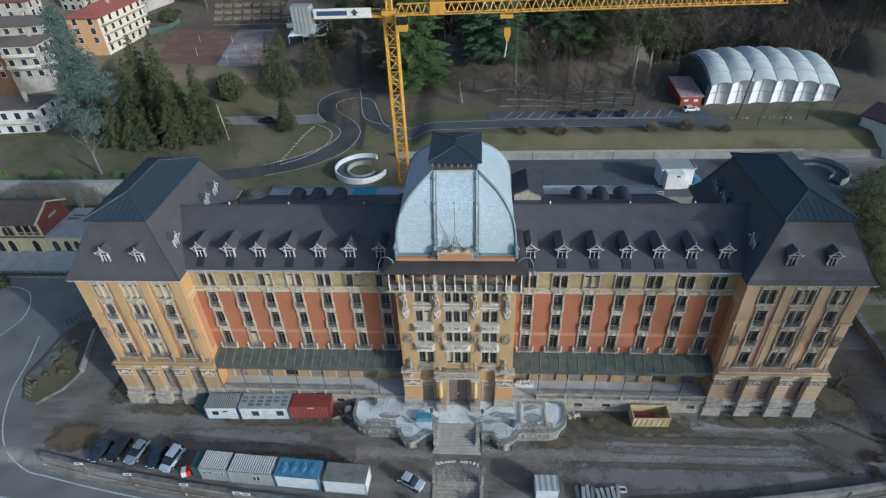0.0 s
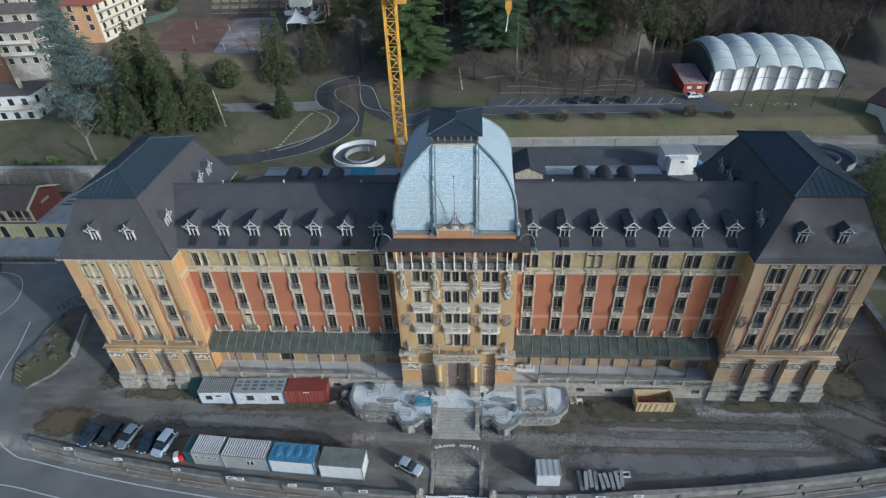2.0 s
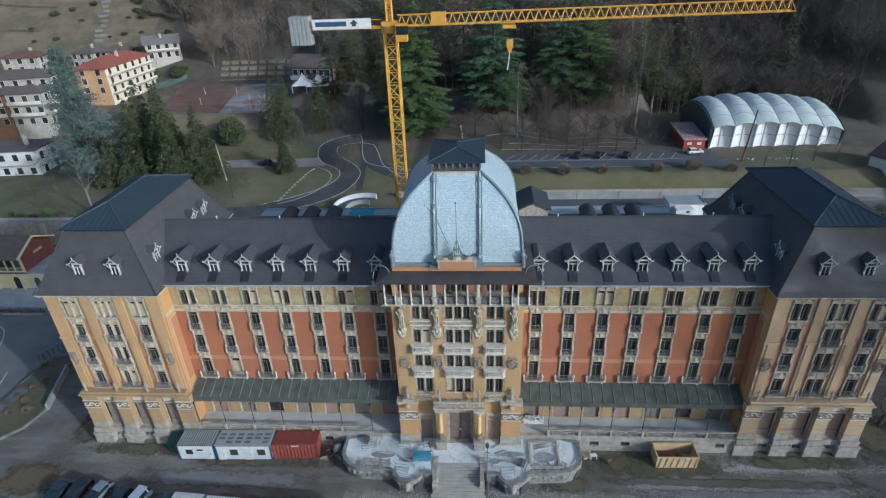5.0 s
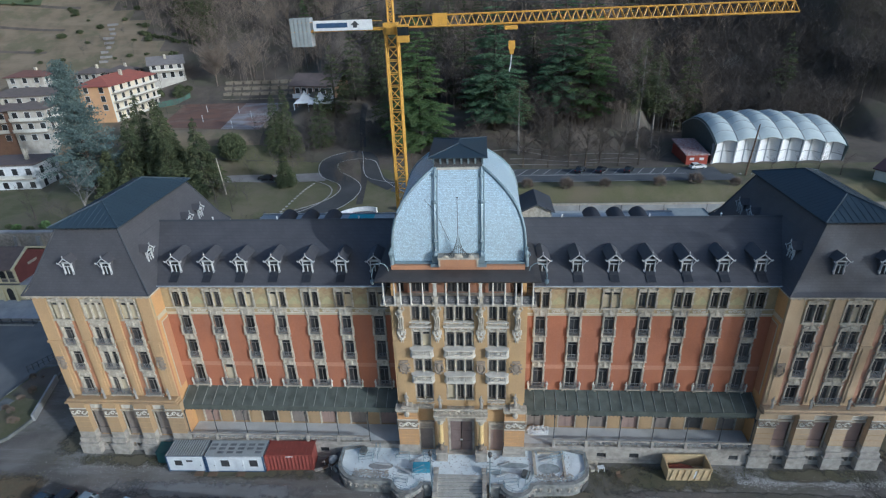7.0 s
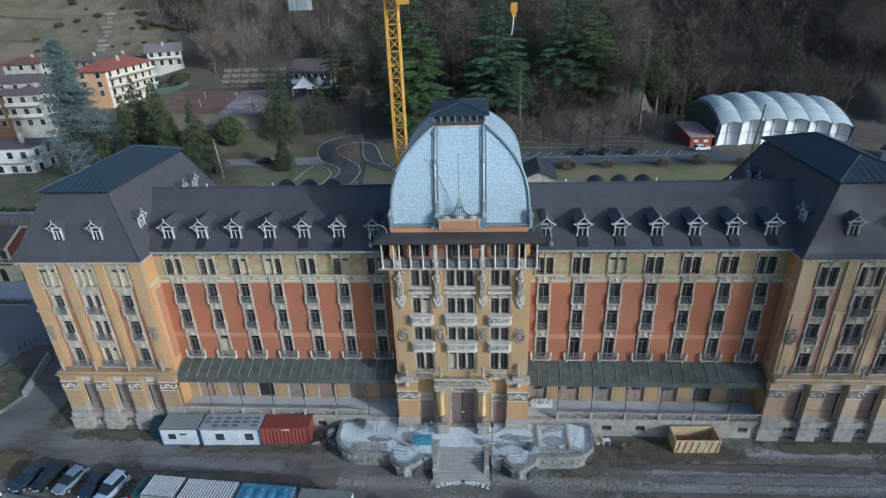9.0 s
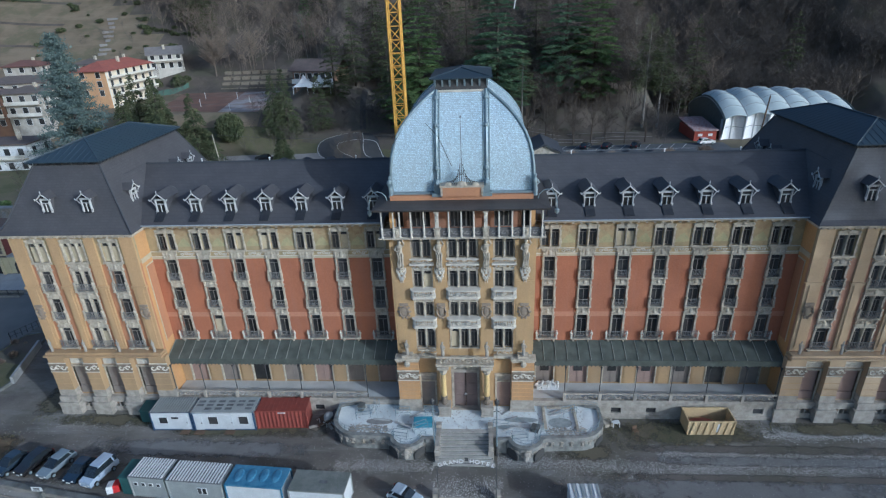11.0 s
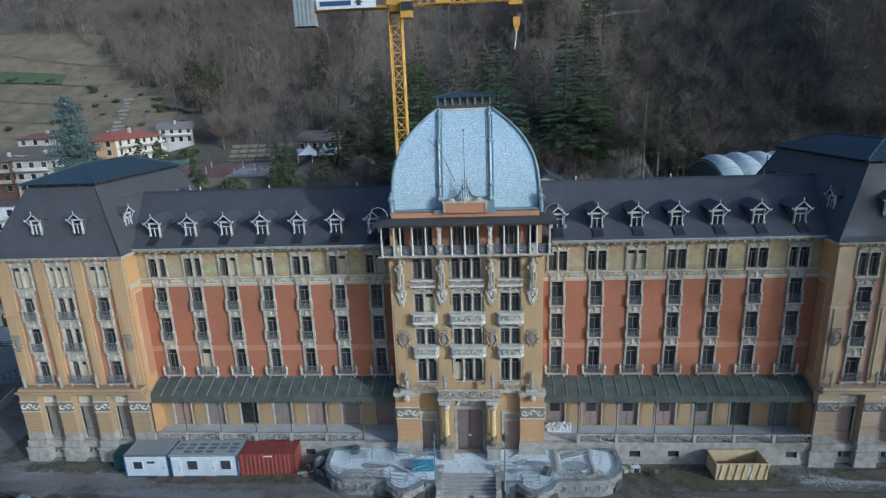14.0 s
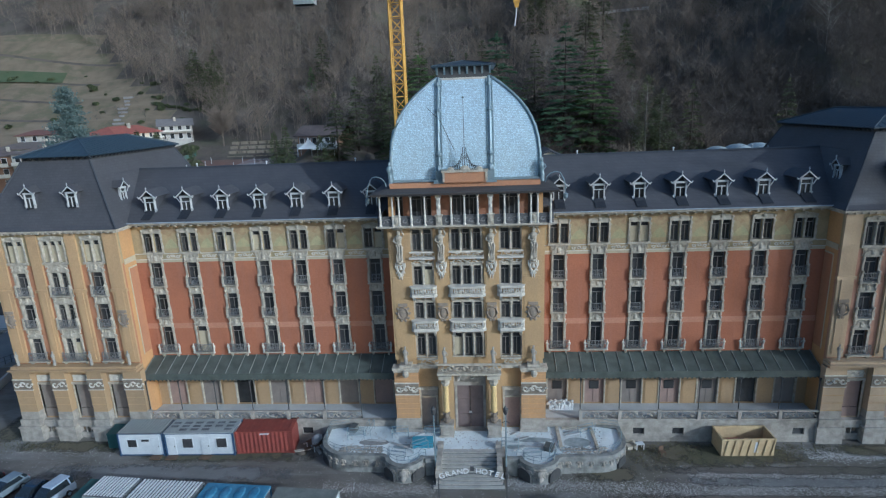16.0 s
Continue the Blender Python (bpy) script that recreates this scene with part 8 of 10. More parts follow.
def house(name, label, at, turn, w, d, h, wall, roof, floors, cols, rise=2.2, hip=True, balconies=(), over=0.7, end=None, flat=False, group="hillside houses", side_cols=2, front=None):
    """A house of several floors; its balcony fronts face -y and +x as told."""
    ob = thing(name, label, "house", at, turn, group)
    part("wall", G().box(-w / 2, w / 2, -d / 2, d / 2, -5, h), wall, ob)
    if front:
        part("front_wall", G().box(w / 2, w / 2 + 0.015, -d / 2 + 0.6, d / 2 - 0.6, 0.2, h - 0.3), front, ob)
    if end:
        part("end_wall", G().box(-w / 2 + 0.02, w / 2 - 0.02, -d / 2 - 0.06, -d / 2, -3, h - 0.05), end, ob)
    e, f = w / 2 + over, d / 2 + over
    if flat:
        part("roof", G().box(-e, e, -f, f, h, h + 0.3), roof, ob)
    elif hip:
        k = min(e, f)
        top = [(-(e - k), -(f - k)), (e - k, -(f - k)), (e - k, f - k), (-(e - k), f - k)]
        part("roof", G().loft([[(-e, -f, h - 0.1), (e, -f, h - 0.1), (e, f, h - 0.1), (-e, f, h - 0.1)], [(-e, -f, h + 0.1), (e, -f, h + 0.1), (e, f, h + 0.1), (-e, f, h + 0.1)], [(x * 1.001 + (0.02 if i in (1, 2) else -0.02), y * 1.001, h + rise) for i, (x, y) in enumerate(top)]]), roof, ob)
    else:
        part("roof", G().prism([(-e, h - 0.2), (0, h + rise), (e, h - 0.2), (e, h + 0.05), (0, h + rise + 0.25), (-e, h + 0.05)], "y", -f, f), roof, ob)
        part("gable", G().prism([(-w / 2, h), (w / 2, h), (0, h + rise - 0.1)], "y", -d / 2, d / 2), wall, ob)
    part("chimney", G().box(w * 0.18 - 0.35, w * 0.18 + 0.35, -0.4, 0.4, h + 0.3, h + rise + 0.8), PALE, ob)
    fh = h / floors
    for fl in range(floors):
        z = fl * fh + fh * 0.32
        for c in range(cols):
            x = -w / 2 + w * (c + 0.5) / cols
            if end is None or fl:
                win = part("window", shared("hw", lambda: G().box(-0.75, 0.75, -0.06, 0.0, -0.25, 1.55).mesh("window", WHITE)), None, ob, at=(x, -d / 2 - 0.02, z))
                part("pane", shared("hp", lambda: G().box(-0.66, 0.66, -0.09, -0.05, -0.15, 1.45).mesh("pane", GLASS)), None, win)
        for c in range(side_cols):
            y = -d / 2 + d * (c + 0.5) / side_cols
            win = part("window", shared("hw2", lambda: G().box(0, 0.06, -0.75, 0.75, -0.3, 1.7).mesh("window", WHITE)), None, ob, at=(w / 2 + 0.02, y, z - 0.1))
            part("pane", shared("hp2", lambda: G().box(0.05, 0.09, -0.62, 0.62, -0.2, 1.6).mesh("pane", GLASS)), None, win)
        if fl or "low" in balconies:
            if "x" in balconies:
                b = part("balcony", G().box(w / 2, w / 2 + 1.3, -d / 2 + 0.5, d / 2 - 0.5, fl * fh + 0.02, fl * fh + 0.2), PALE, ob)
                part("railing", G().box(w / 2 + 1.2, w / 2 + 1.3, -d / 2 + 0.5, d / 2 - 0.5, fl * fh + 0.5, fl * fh + 1.05), IVORY, b)
            if "y" in balconies:
                b = part("balcony", G().box(-w / 2 + 0.4, w / 2 - 0.4, -d / 2 - 1.2, -d / 2, fl * fh + 0.02, fl * fh + 0.2), PALE, ob)
                part("railing", G().box(-w / 2 + 0.4, w / 2 - 0.4, -d / 2 - 1.2, -d / 2 - 1.1, fl * fh + 0.2, fl * fh + 1.1), IVORY, b)
    return ob


TERRA = mat("terracotta_tiles", (0.31, 0.1, 0.07), (0.22, 0.085, 0.065), 0.8, 0.8, 9, 0.3)
BROWNTILE = mat("brown_grey_tiles", (0.15, 0.115, 0.1), (0.1, 0.08, 0.07), 0.85, 0.8, 9, 0.3)
PEACH = mat("peach_render", (0.6, 0.36, 0.18), (0.5, 0.3, 0.16), 0.85, 0.8, 7, 0.1)
TANBRICK = mat("tan_brick", (0.27, 0.16, 0.1), (0.2, 0.12, 0.08), 0.85, 1, 9, 0.2)
FRONTBROWN = mat("cream_front_render", (0.72, 0.63, 0.47), (0.6, 0.52, 0.38), 0.85, 1, 9, 0.1)
house("apartment_house", "four-storey cream apartment house, peach gable, red tiled roof", (-110.4, 123.0, 19.0), -1, 9.6, 24, 10.0, IVORY, TERRA, 4, 2, 2.4, balconies=("x",), end=PEACH, side_cols=6, front=FRONTBROWN)
GREYTILE = mat("grey_tiles", (0.21, 0.19, 0.175), (0.15, 0.135, 0.125), 0.85, 0.8, 9, 0.3)
OFFWHITE = mat("weathered_beige_render", (0.5, 0.47, 0.41), (0.38, 0.35, 0.3), 0.85, 0.8, 7, 0.1)
house("chalet", "beige chalet with a pale grey tiled gable roof", (-110, 153, 25.4), -62, 10, 11, 5.0, OFFWHITE, GREYTILE, 2, 3, 2.2, hip=False, balconies=("x",), side_cols=4)
# dimmed cream: shade between the balconies is put into the wall colour
DIMWALL = mat("dim_cream_render", (0.5, 0.46, 0.39), (0.36, 0.32, 0.26), 0.85, 0.7, 7, 0.1, amount=0.9)
REDBROWN = mat("red_brown_tiles", (0.17, 0.085, 0.065), (0.12, 0.07, 0.058), 0.85, 0.8, 9, 0.3)
MAROON = mat("dark_maroon_tiles", (0.085, 0.05, 0.055), (0.06, 0.04, 0.045), 0.8, 0.8, 9, 0.3)
ROWTILE = mat("pale_brown_tiles", (0.15, 0.122, 0.105), (0.11, 0.092, 0.08), 0.85, 0.8, 9, 0.3)
house("villa", "white modern villa with a flat brown roof", (-114.0, 80.0, 9.3), 4, 13.5, 9, 6.8, WHITE, BROWNTILE, 2, 4, flat=True, balconies=("y",), over=0.5)
house("apartment_block", "tan brick apartment block with white balconies", (-136, 104, 15.6), 10, 11, 11, 9, TANBRICK, BROWNTILE, 3, 3, 1.6, balconies=("x", "y"), side_cols=3)
house("apartment_block", "cream apartment block with white balconies, brown roof", (-124.5, 104, 15.6), 8, 10, 9, 9.4, DIMWALL, ROWTILE, 3, 3, 1.6, balconies=("x", "y"), side_cols=3)
house("row_house", "low cream house with a brown hipped roof", (-141, 123, 19.6), 10, 20, 11, 6, DIMWALL, ROWTILE, 2, 5, 1.9)
house("small_house", "small ochre house with a pale brown roof", (-137, 152, 22.8), -8, 9, 8, 5.2, DIMWALL, ROWTILE, 2, 3, 1.8)
house("small_house", "small cream house with a red-brown roof", (-150, 138, 24), 5, 12, 8, 5.2, DIMWALL, REDBROWN, 2, 3, 1.8)
house("small_house", "cream house behind the apartment house", (-127, 153, 23), 0, 9, 8, 5.2, DIMWALL, ROWTILE, 2, 3, 1.8)
house("end_house", "pale house with a dark maroon roof at the yard's end", (93.5, 69.5, 8.2), 28, 8, 9, 5.6, IVORY, MAROON, 2, 0, 2.0, hip=False, over=0.4, side_cols=2)
house("small_house", "small white house above the hillside clearing", (41, 228, height(41, 228)), 10, 11, 8, 5.4, WHITE, GREYTILE, 2, 3, 1.8)
house("corner_house", "cream villa low on the slope", (-152, 92, 9), 5, 16, 12, 8, PEACH, BROWNTILE, 3, 4, 1.8, balconies=("y",))
cot = thing("club_house", "brown-roofed clubhouse with a white glazed front", "clubhouse", (-47.0, 125.0, 23.0), -10)
cot.scale = (1.35, 1.0, 1.05)
part("wall", G().box(-5, 5, -4.5, 6, -4, 3.2), TANBRICK, cot)
part("roof", G().prism([(-5.6, 2.9), (0.8, 5.6), (7.0, 2.9), (7.0, 3.2), (0.8, 5.95), (-5.6, 3.2)], "x", -5.8, 5.8), BROWNTILE, cot)
part("veranda", G().box(-5, 5, -5.6, -4.5, -0.3, 0.0).box(-5, 5, -5.6, -5.5, 0, 0.9), WHITE, cot)
for i in range(6):
    wd = part("window", G().box(-4.6 + i * 1.55, -3.3 + i * 1.55, -4.62, -4.5, 0.8, 2.6), WHITE, cot)
    part("pane", G().box(-4.45 + i * 1.55, -3.45 + i * 1.55, -4.68, -4.6, 0.95, 2.45), GLASS, wd)
for x, y, s_ in ((-48.6, 113.2, 3.0), (-44.2, 113.8, 3.4)):
    z = height(x, y)
    tent = thing("party_tent", "white pointed party tent before the clubhouse", "tent", (x, y, z), 8, "party tents")
    prof = [(s_, 2.0), (s_ * 0.5, 2.9), (s_ * 0.18, 4.0), (0.05, 5.2)]
    part("canopy", G().loft([[(-r_, -r_, zz), (r_, -r_, zz), (r_, r_, zz), (-r_, r_, zz)] for r_, zz in prof]), WHITE, tent)
    for a, b in ((-1, -1), (1, -1), (1, 1), (-1, 1)):
        part("pole", G().box(a * s_ * 0.95 - 0.05, a * s_ * 0.95 + 0.05, b * s_ * 0.95 - 0.05, b * s_ * 0.95 + 0.05, 0, 2.0), WHITE, tent)
BEDWOOD = mat("pale_bed_boards", (0.26, 0.22, 0.16), (0.18, 0.15, 0.11), 0.85, 1, 8, 0.2)
FENCEGREEN = mat("green_mesh_screen", (0.075, 0.13, 0.1), (0.06, 0.1, 0.08), 0.8, 1.0, 9, 0.1)
CLAY = trodden("red_clay_court", ((0.2, 0.105, 0.07), (0.15, 0.09, 0.066), (0.13, 0.085, 0.066), (0.23, 0.15, 0.11), (0.28, 0.21, 0.17)), (0.05, 0.3))
CLAYGREY = trodden("worn_grey_court", ((0.3, 0.28, 0.27), (0.23, 0.17, 0.14), (0.36, 0.36, 0.36), (0.22, 0.13, 0.1), (0.4, 0.39, 0.38)), (0.06, 0.25))


def quad_patch(name, a, b, c, d, m, label, lift=0.1, n=12):
    rows = []
    for i in range(n + 1):
        u = i / n
        p, q = [a[k] + (d[k] - a[k]) * u for k in (0, 1)], [b[k] + (c[k] - b[k]) * u for k in (0, 1)]
        rows.append([(x, y, height(x, y) + lift) for x, y in ((p[0] + (q[0] - p[0]) * j / n, p[1] + (q[1] - p[1]) * j / n) for j in range(n + 1))])
    return tagged(new(name, G().loft(rows, close=False).mesh(name, m, True)), label, "court", kind="structure")


quad_patch("clay_court", (-88.5, 102.5), (-69, 99), (-76, 136), (-97.5, 137), CLAY, "worn red clay sports court")
quad_patch("clay_court", (-69, 99), (-57.5, 97.5), (-62.5, 135), (-76, 136), CLAYGREY, "worn grey end of the court")
fence = thing("court_fence", "green mesh screen on posts beside the clay court", "fence")
for i in range(5):
    (x0, y0), (x1, y1) = ((-104.2 + i * 1.3, 131.5 + i * 2.0), (-104.2 + (i + 1) * 1.3, 131.5 + (i + 1) * 2.0))
    za, zb = height(x0, y0), height(x1, y1)
    part("screen", G().loft([[(x0, y0, za - 0.1), (x1, y1, zb - 0.1), (x1 + 0.04, y1, zb - 0.1), (x0 + 0.04, y0, za - 0.1)], [(x0, y0, za + 1.8), (x1, y1, zb + 1.8), (x1 + 0.04, y1, zb + 1.8), (x0 + 0.04, y0, za + 1.8)]]), FENCEGREEN, fence)
    part("post", G().tube([(x0 + 0.12, y0, za - 0.3), (x0 + 0.12, y0, za + 2.0)], 0.05, 5), IRON, fence)
for i in range(4):
    g = G()
    for k in range(9):
        x = -86 + k * 3.3 + (3 - i) * 0.6
        y = 140 + i * 3.0
        z = height(x, y)
        g.box(x - 1.3, x + 1.3, y - 0.95, y - 0.75, z - 0.6, z + 0.5).box(x - 1.3, x + 1.3, y + 0.75, y + 0.95, z - 0.6, z + 0.5).box(x - 1.3, x - 1.1, y - 0.75, y + 0.75, z - 0.6, z + 0.5).box(x + 1.1, x + 1.3, y - 0.75, y + 0.75, z - 0.6, z + 0.5)
    solid("vegetable_bed", g, BEDWOOD, "row of timber-edged vegetable beds", "vegetable bed", "vegetable beds", kind="stuff")
for x, y in ((-78, 108), (-72, 120), (-65, 112), (-83, 122), (-66, 100)):
    ob = thing("court_post", "slim white post standing on the clay court", "post", (x, y, height(x, y)), group="court posts")
    part("pole", G().tube([(0, 0, -0.2), (0, 0, 2.2)], 0.06, 6), WHITE, ob)
for x, y, hh, lab in ((-57.4, 71.2, 9.0, "leaning pale timber utility pole"), (-1.3, 86, 5.5, "white park lamp pole")):
    ob = thing("utility_pole", lab + " on the bank", "pole", (x, y, height(x, y)))
    part("pole", G().tube([(0, 0, -0.3), (-0.7, 0, hh)], 0.14, 7, 0.1), PALE, ob)
    part("insulator", G().box(-1.2, -0.2, -0.05, 0.05, hh - 0.5, hh - 0.4), IRON, ob)
# terraced hillside steps, buttressed wall, pavilion, kiosk
for i in range(9):
    y = 162 + i * 2.8
    solid("garden_step", G().obox((-139 - i * 0.8 + 0.7 * math.sin(i * 2.3), y, height(-139 - i * 0.8, y) - 0.3), 3.0 + 1.3 * math.sin(i * 1.7), 1.0, 0.9, 8 + 6 * math.sin(i * 3.1)), TRACK, "pale step of a terraced garden stair", "step", "terraced garden stair")
for i in range(4):
    y0 = 168 + i * 14
    ribbon([(-300, y0 + 14), (-250, y0 + 9), (-205, y0 + 3), (-165, y0)], 1.4, EARTH, 0.15, "dry terrace edge on the hillside", "terrace_edge")
MEADOW = mat("green_meadow", (0.075, 0.1, 0.045), (0.105, 0.115, 0.06), 0.95, 0.2, 5, 0.4)
quad_patch("meadow_strip", (-262, 194), (-183, 197), (-185, 204), (-264, 203), MEADOW, "bright green terrace meadow", 0.8)
bw = thing("buttressed_wall", "grey stone retaining wall with buttresses under a hedge", "wall", kind="structure")
part("wall", G().box(-150, -58, 52.4, 53.2, 0, 8.2), GREYSTONE, bw)
part("coping", G().box(-150, -58, 52.2, 53.5, 8.2, 8.5), CONCRETE, bw)
for i in range(18):
    x = -146 + i * 5.0
    part("buttress", G().prism([(50.6, 0), (52.4, 0), (52.4, 7.6), (52.0, 7.6)], "x", x - 0.4, x + 0.4), CONCRETE, bw)
BUTTER = mat("pale_yellow_render", (0.66, 0.6, 0.39), (0.55, 0.5, 0.33), 0.85, 0.8, 7, 0.1)
MAROONWALL = mat("maroon_render", (0.2, 0.07, 0.06), (0.15, 0.058, 0.05), 0.85, 0.8, 7, 0.1)
YARDPALE = mat("pale_blue_grey_paving", (0.42, 0.43, 0.43), (0.31, 0.32, 0.325), 0.9, 0.5, 7, 0.2, amount=0.9)
pv = thing("park_hall", "cream two-storey hall with a maroon gable and a dark roof", "hall")
part("wall", G().box(-112, -85, 37.7, 46.4, 0.2, 7.6), BUTTER, pv)
part("gable", G().prism([(37.9, 4.3), (46.2, 4.3), (46.2, 7.5), (42.05, 9.4), (37.9, 7.5)], "x", -85.0, -84.86), MAROONWALL, pv, "maroon painted gable wall")
part("lettering", G().box(-84.86, -84.82, 41.0, 43.4, 6.6, 7.1), PALE, pv, "faded pale bar on the gable")
part("roof", G().prism([(36.9, 7.3), (42.05, 9.75), (47.2, 7.3), (47.2, 7.5), (42.05, 10.0), (36.9, 7.5)], "x", -112.5, -84.9), BROWNTILE, pv)
part("verge_board", G().prism([(36.9, 7.28), (42.05, 9.73), (47.2, 7.28), (47.2, 7.62), (42.05, 10.08), (36.9, 7.62)], "x", -84.9, -84.6), BUTTER, pv, "cream verge board")
part("ledge", G().box(-112, -84.8, 37.45, 37.7, 4.0, 4.25), DARKGREY, pv, "dark ledge between the storeys")
for i in range(5):
    x = -91.8 - i * 4.6
    arch = lambda r_, z: [(x - r_, 4.6), (x + r_, 4.6)] + [(x + r_ * math.cos(k * 0.393), z + r_ * math.sin(k * 0.393)) for k in range(9)]
    wd = part("arched_window", G().prism(arch(1.35, 5.7), "y", 37.56, 37.7), PALE, pv, "arched window with a pale surround")
    part("pane", G().prism(arch(1.0, 5.7), "y", 37.5, 37.57), GLASS, wd)
    part("mullion", G().box(x - 0.06, x + 0.06, 37.44, 37.5, 4.6, 6.6), BUTTER, wd)
for x0, x1 in ((-89.9, -88.5), (-88.2, -86.9), (-86.6, -85.3)):
    wd = part("window", G().box(x0, x1, 37.6, 37.7, 4.6, 7.0), PALE, pv)
    part("pane", G().box(x0 + 0.12, x1 - 0.12, 37.54, 37.6, 5.4, 6.9), GLASS, wd)
    part("panel", G().box(x0 + 0.12, x1 - 0.12, 37.55, 37.6, 4.7, 5.2), DARKGREY, wd)
for i in range(9):
    x = -86.2 - i * 2.6
    part("pilaster", G().prism([(37.2, 0.2), (37.7, 0.2), (37.7, 4.0), (37.5, 4.0)], "x", x - 0.2, x + 0.2), BUTTER, pv)
    # dark plates before the wall, for the shaded insides of arched openings
    if i % 3 != 1:
        part("opening", G().prism([(x - 1.9, 0.4), (x - 0.7, 0.4), (x - 0.7, 2.6), (x - 1.0, 3.2), (x - 1.6, 3.2), (x - 1.9, 2.6)], "y", 37.62, 37.7), GLASS, pv, "dark arched plate standing in for an opening's shaded inside")
ks = thing("terrace_annex", "low cream annex with a pale flat roof beside the hall", "annex")
part("wall", G().box(-84.98, -77.6, 37.8, 48.4, 0.2, 4.0), BUTTER, ks)
part("roof", G().box(-84.98, -77.2, 37.5, 48.8, 4.0, 4.2), YARDPALE, ks, "pale blue-grey flat roof")
part("lettering", G().box(-84.0, -81.6, 44.2, 44.8, 4.2, 4.23).box(-83.6, -81.0, 45.4, 46.0, 4.2, 4.23), DARKGREY, ks, "dark worn bars on the roof")
# same dark plates for the annex's shaded openings
for x in (-83.4, -80.9, -78.8):
    part("opening", G().prism([(x - 0.6, 0.4), (x + 0.6, 0.4), (x + 0.6, 2.4), (x + 0.3, 3.0), (x - 0.3, 3.0), (x - 0.6, 2.4)], "y", 37.72, 37.8), GLASS, ks, "dark arched plate standing in for an opening's shaded inside")
quad_patch("paved_yard", (-112, 30.8), (-69, 30.8), (-72, 37.6), (-112, 37.6), YARDPALE, "pale blue-grey paved yard before the hall", 0.06)
fence = thing("yard_fence", "low black railing along the paved yard", "fence")
for k in range(16):
    x = -104 + k * 2.0
    part("post", shared("fence_post", lambda: G().box(-0.05, 0.05, -0.05, 0.05, 0, 1.1).mesh("post", IRON)), None, fence, at=(x, 30.3, height(x, 30.3)))
for z in (0.35, 0.7, 1.05):
    part("rail", G().tube([(-104, 30.3, height(-104, 30.3) + z), (-74, 30.3, height(-74, 30.3) + z)], 0.05, 4), IRON, fence)


# tower crane
def crane():
    ob = thing("tower_crane", "yellow lattice tower crane standing behind the hotel", "crane", (-8.45, 24.0, 6.4))
    top, w = 41.2, 0.75

    def lattice(g, a, b, up, side, n, r, r2):
        """Four chords and their bracing between two points."""
        a, b, up, side = Vector(a), Vector(b), Vector(up), Vector(side)
        cs = [s1 * up + s2 * side for s1, s2 in ((-1, -1), (-1, 1), (1, 1), (1, -1))]
        for c in cs:
            g.tube([a + c, b + c], r, 4)
        for i in range(n):
            p, q = a + (b - a) * i / n, a + (b - a) * (i + 1) / n
            for k in range(4):
                c, d = cs[k], cs[(k + 1) % 4]
                g.tube([p + (c if i % 2 else d), q + (d if i % 2 else c)], r2, 3)
                g.tube([q + c, q + d], r2, 3)
        return g

    part("mast", lattice(G(), (0, 0, -6.5), (0, 0, top), (w, 0, 0), (0, w, 0), 30, 0.12, 0.06), YELLOW, ob, "yellow lattice mast")
    part("slewing_ring", G().cyl(0, 0, top, top + 0.8, 1.1, 1.1, 12).box(-0.9, 0.9, -0.9, 0.9, top + 0.8, top + 1.3), YELLOW, ob)
    cab = part("cab", G().box(0.9, 2.3, -1.9, -0.7, top - 0.9, top + 1.1), YELLOW, ob)
    part("pane", G().box(1.0, 2.35, -1.95, -0.8, top - 0.1, top + 0.9), CARGLASS, cab)
    part("apex", lattice(G(), (0, 0, top + 1.2), (0, 0, top + 4.2), (0.35, 0, 0), (0, 0.35, 0), 4, 0.08, 0.05), YELLOW, ob)
    j = G()
    tip, z0, z1 = 48.4, top + 0.7, top + 1.1
    for i in range(45):
        x, x2 = 1 + (tip - 1) * i / 45, 1 + (tip - 1) * (i + 1) / 45
        za, zb_ = z0 + (z1 - z0) * i / 45, z0 + (z1 - z0) * (i + 1) / 45
        m_ = (x + x2) / 2
        for q in (-0.6, 0.6):
            j.tube([(x, q, za), (m_, 0, (za + zb_) / 2 + 1.25)], 0.05, 3).tube([(m_, 0, (za + zb_) / 2 + 1.25), (x2, q, zb_)], 0.05, 3)
        j.tube([(x, -0.6, za), (x2, 0.6, zb_)], 0.04, 3)
    for q in (-0.6, 0.6):
        j.tube([(1, q, z0), (tip, q, z1)], 0.085, 4)
    j.tube([(1, 0, z0 + 1.25), (tip - 0.5, 0, z1 + 1.25)], 0.1, 4)
    part("jib", j, YELLOW, ob, "long yellow lattice jib")
    cj = G()
    for q in (-0.6, 0.6):
        cj.tube([(-0.8, q, z0), (-12.6, q, z0 - 0.15)], 0.13, 4)
    for i in range(8):
        cj.tube([(-1 - i * 1.45, -0.6, z0), (-2.4 - i * 1.45, 0.6, z0)], 0.05, 3)
    part("counter_jib", cj.box(-12.6, -0.8, -0.6, 0.6, z0 - 0.2, z0 - 0.12), YELLOW, ob)
    part("railing", G().tube([(-12, -0.7, z0 + 0.9), (-1, -0.7, z0 + 0.9)], 0.04, 4).tube([(-6, -0.7, z0), (-6, -0.7, z0 + 0.9)], 0.03, 4), YELLOW, ob)
    cw = part("counterweight", G().box(-12.6, -10.0, -0.7, 0.7, z0 - 1.9, z0 + 1.4), CONCRETE, ob, "pale ribbed concrete counterweight")
    for i in range(5):
        part("slab", G().box(-12.5 + i * 0.52, -12.1 + i * 0.52, -0.8, 0.8, z0 - 1.9, z0 + 1.45), CABINGREY, cw)
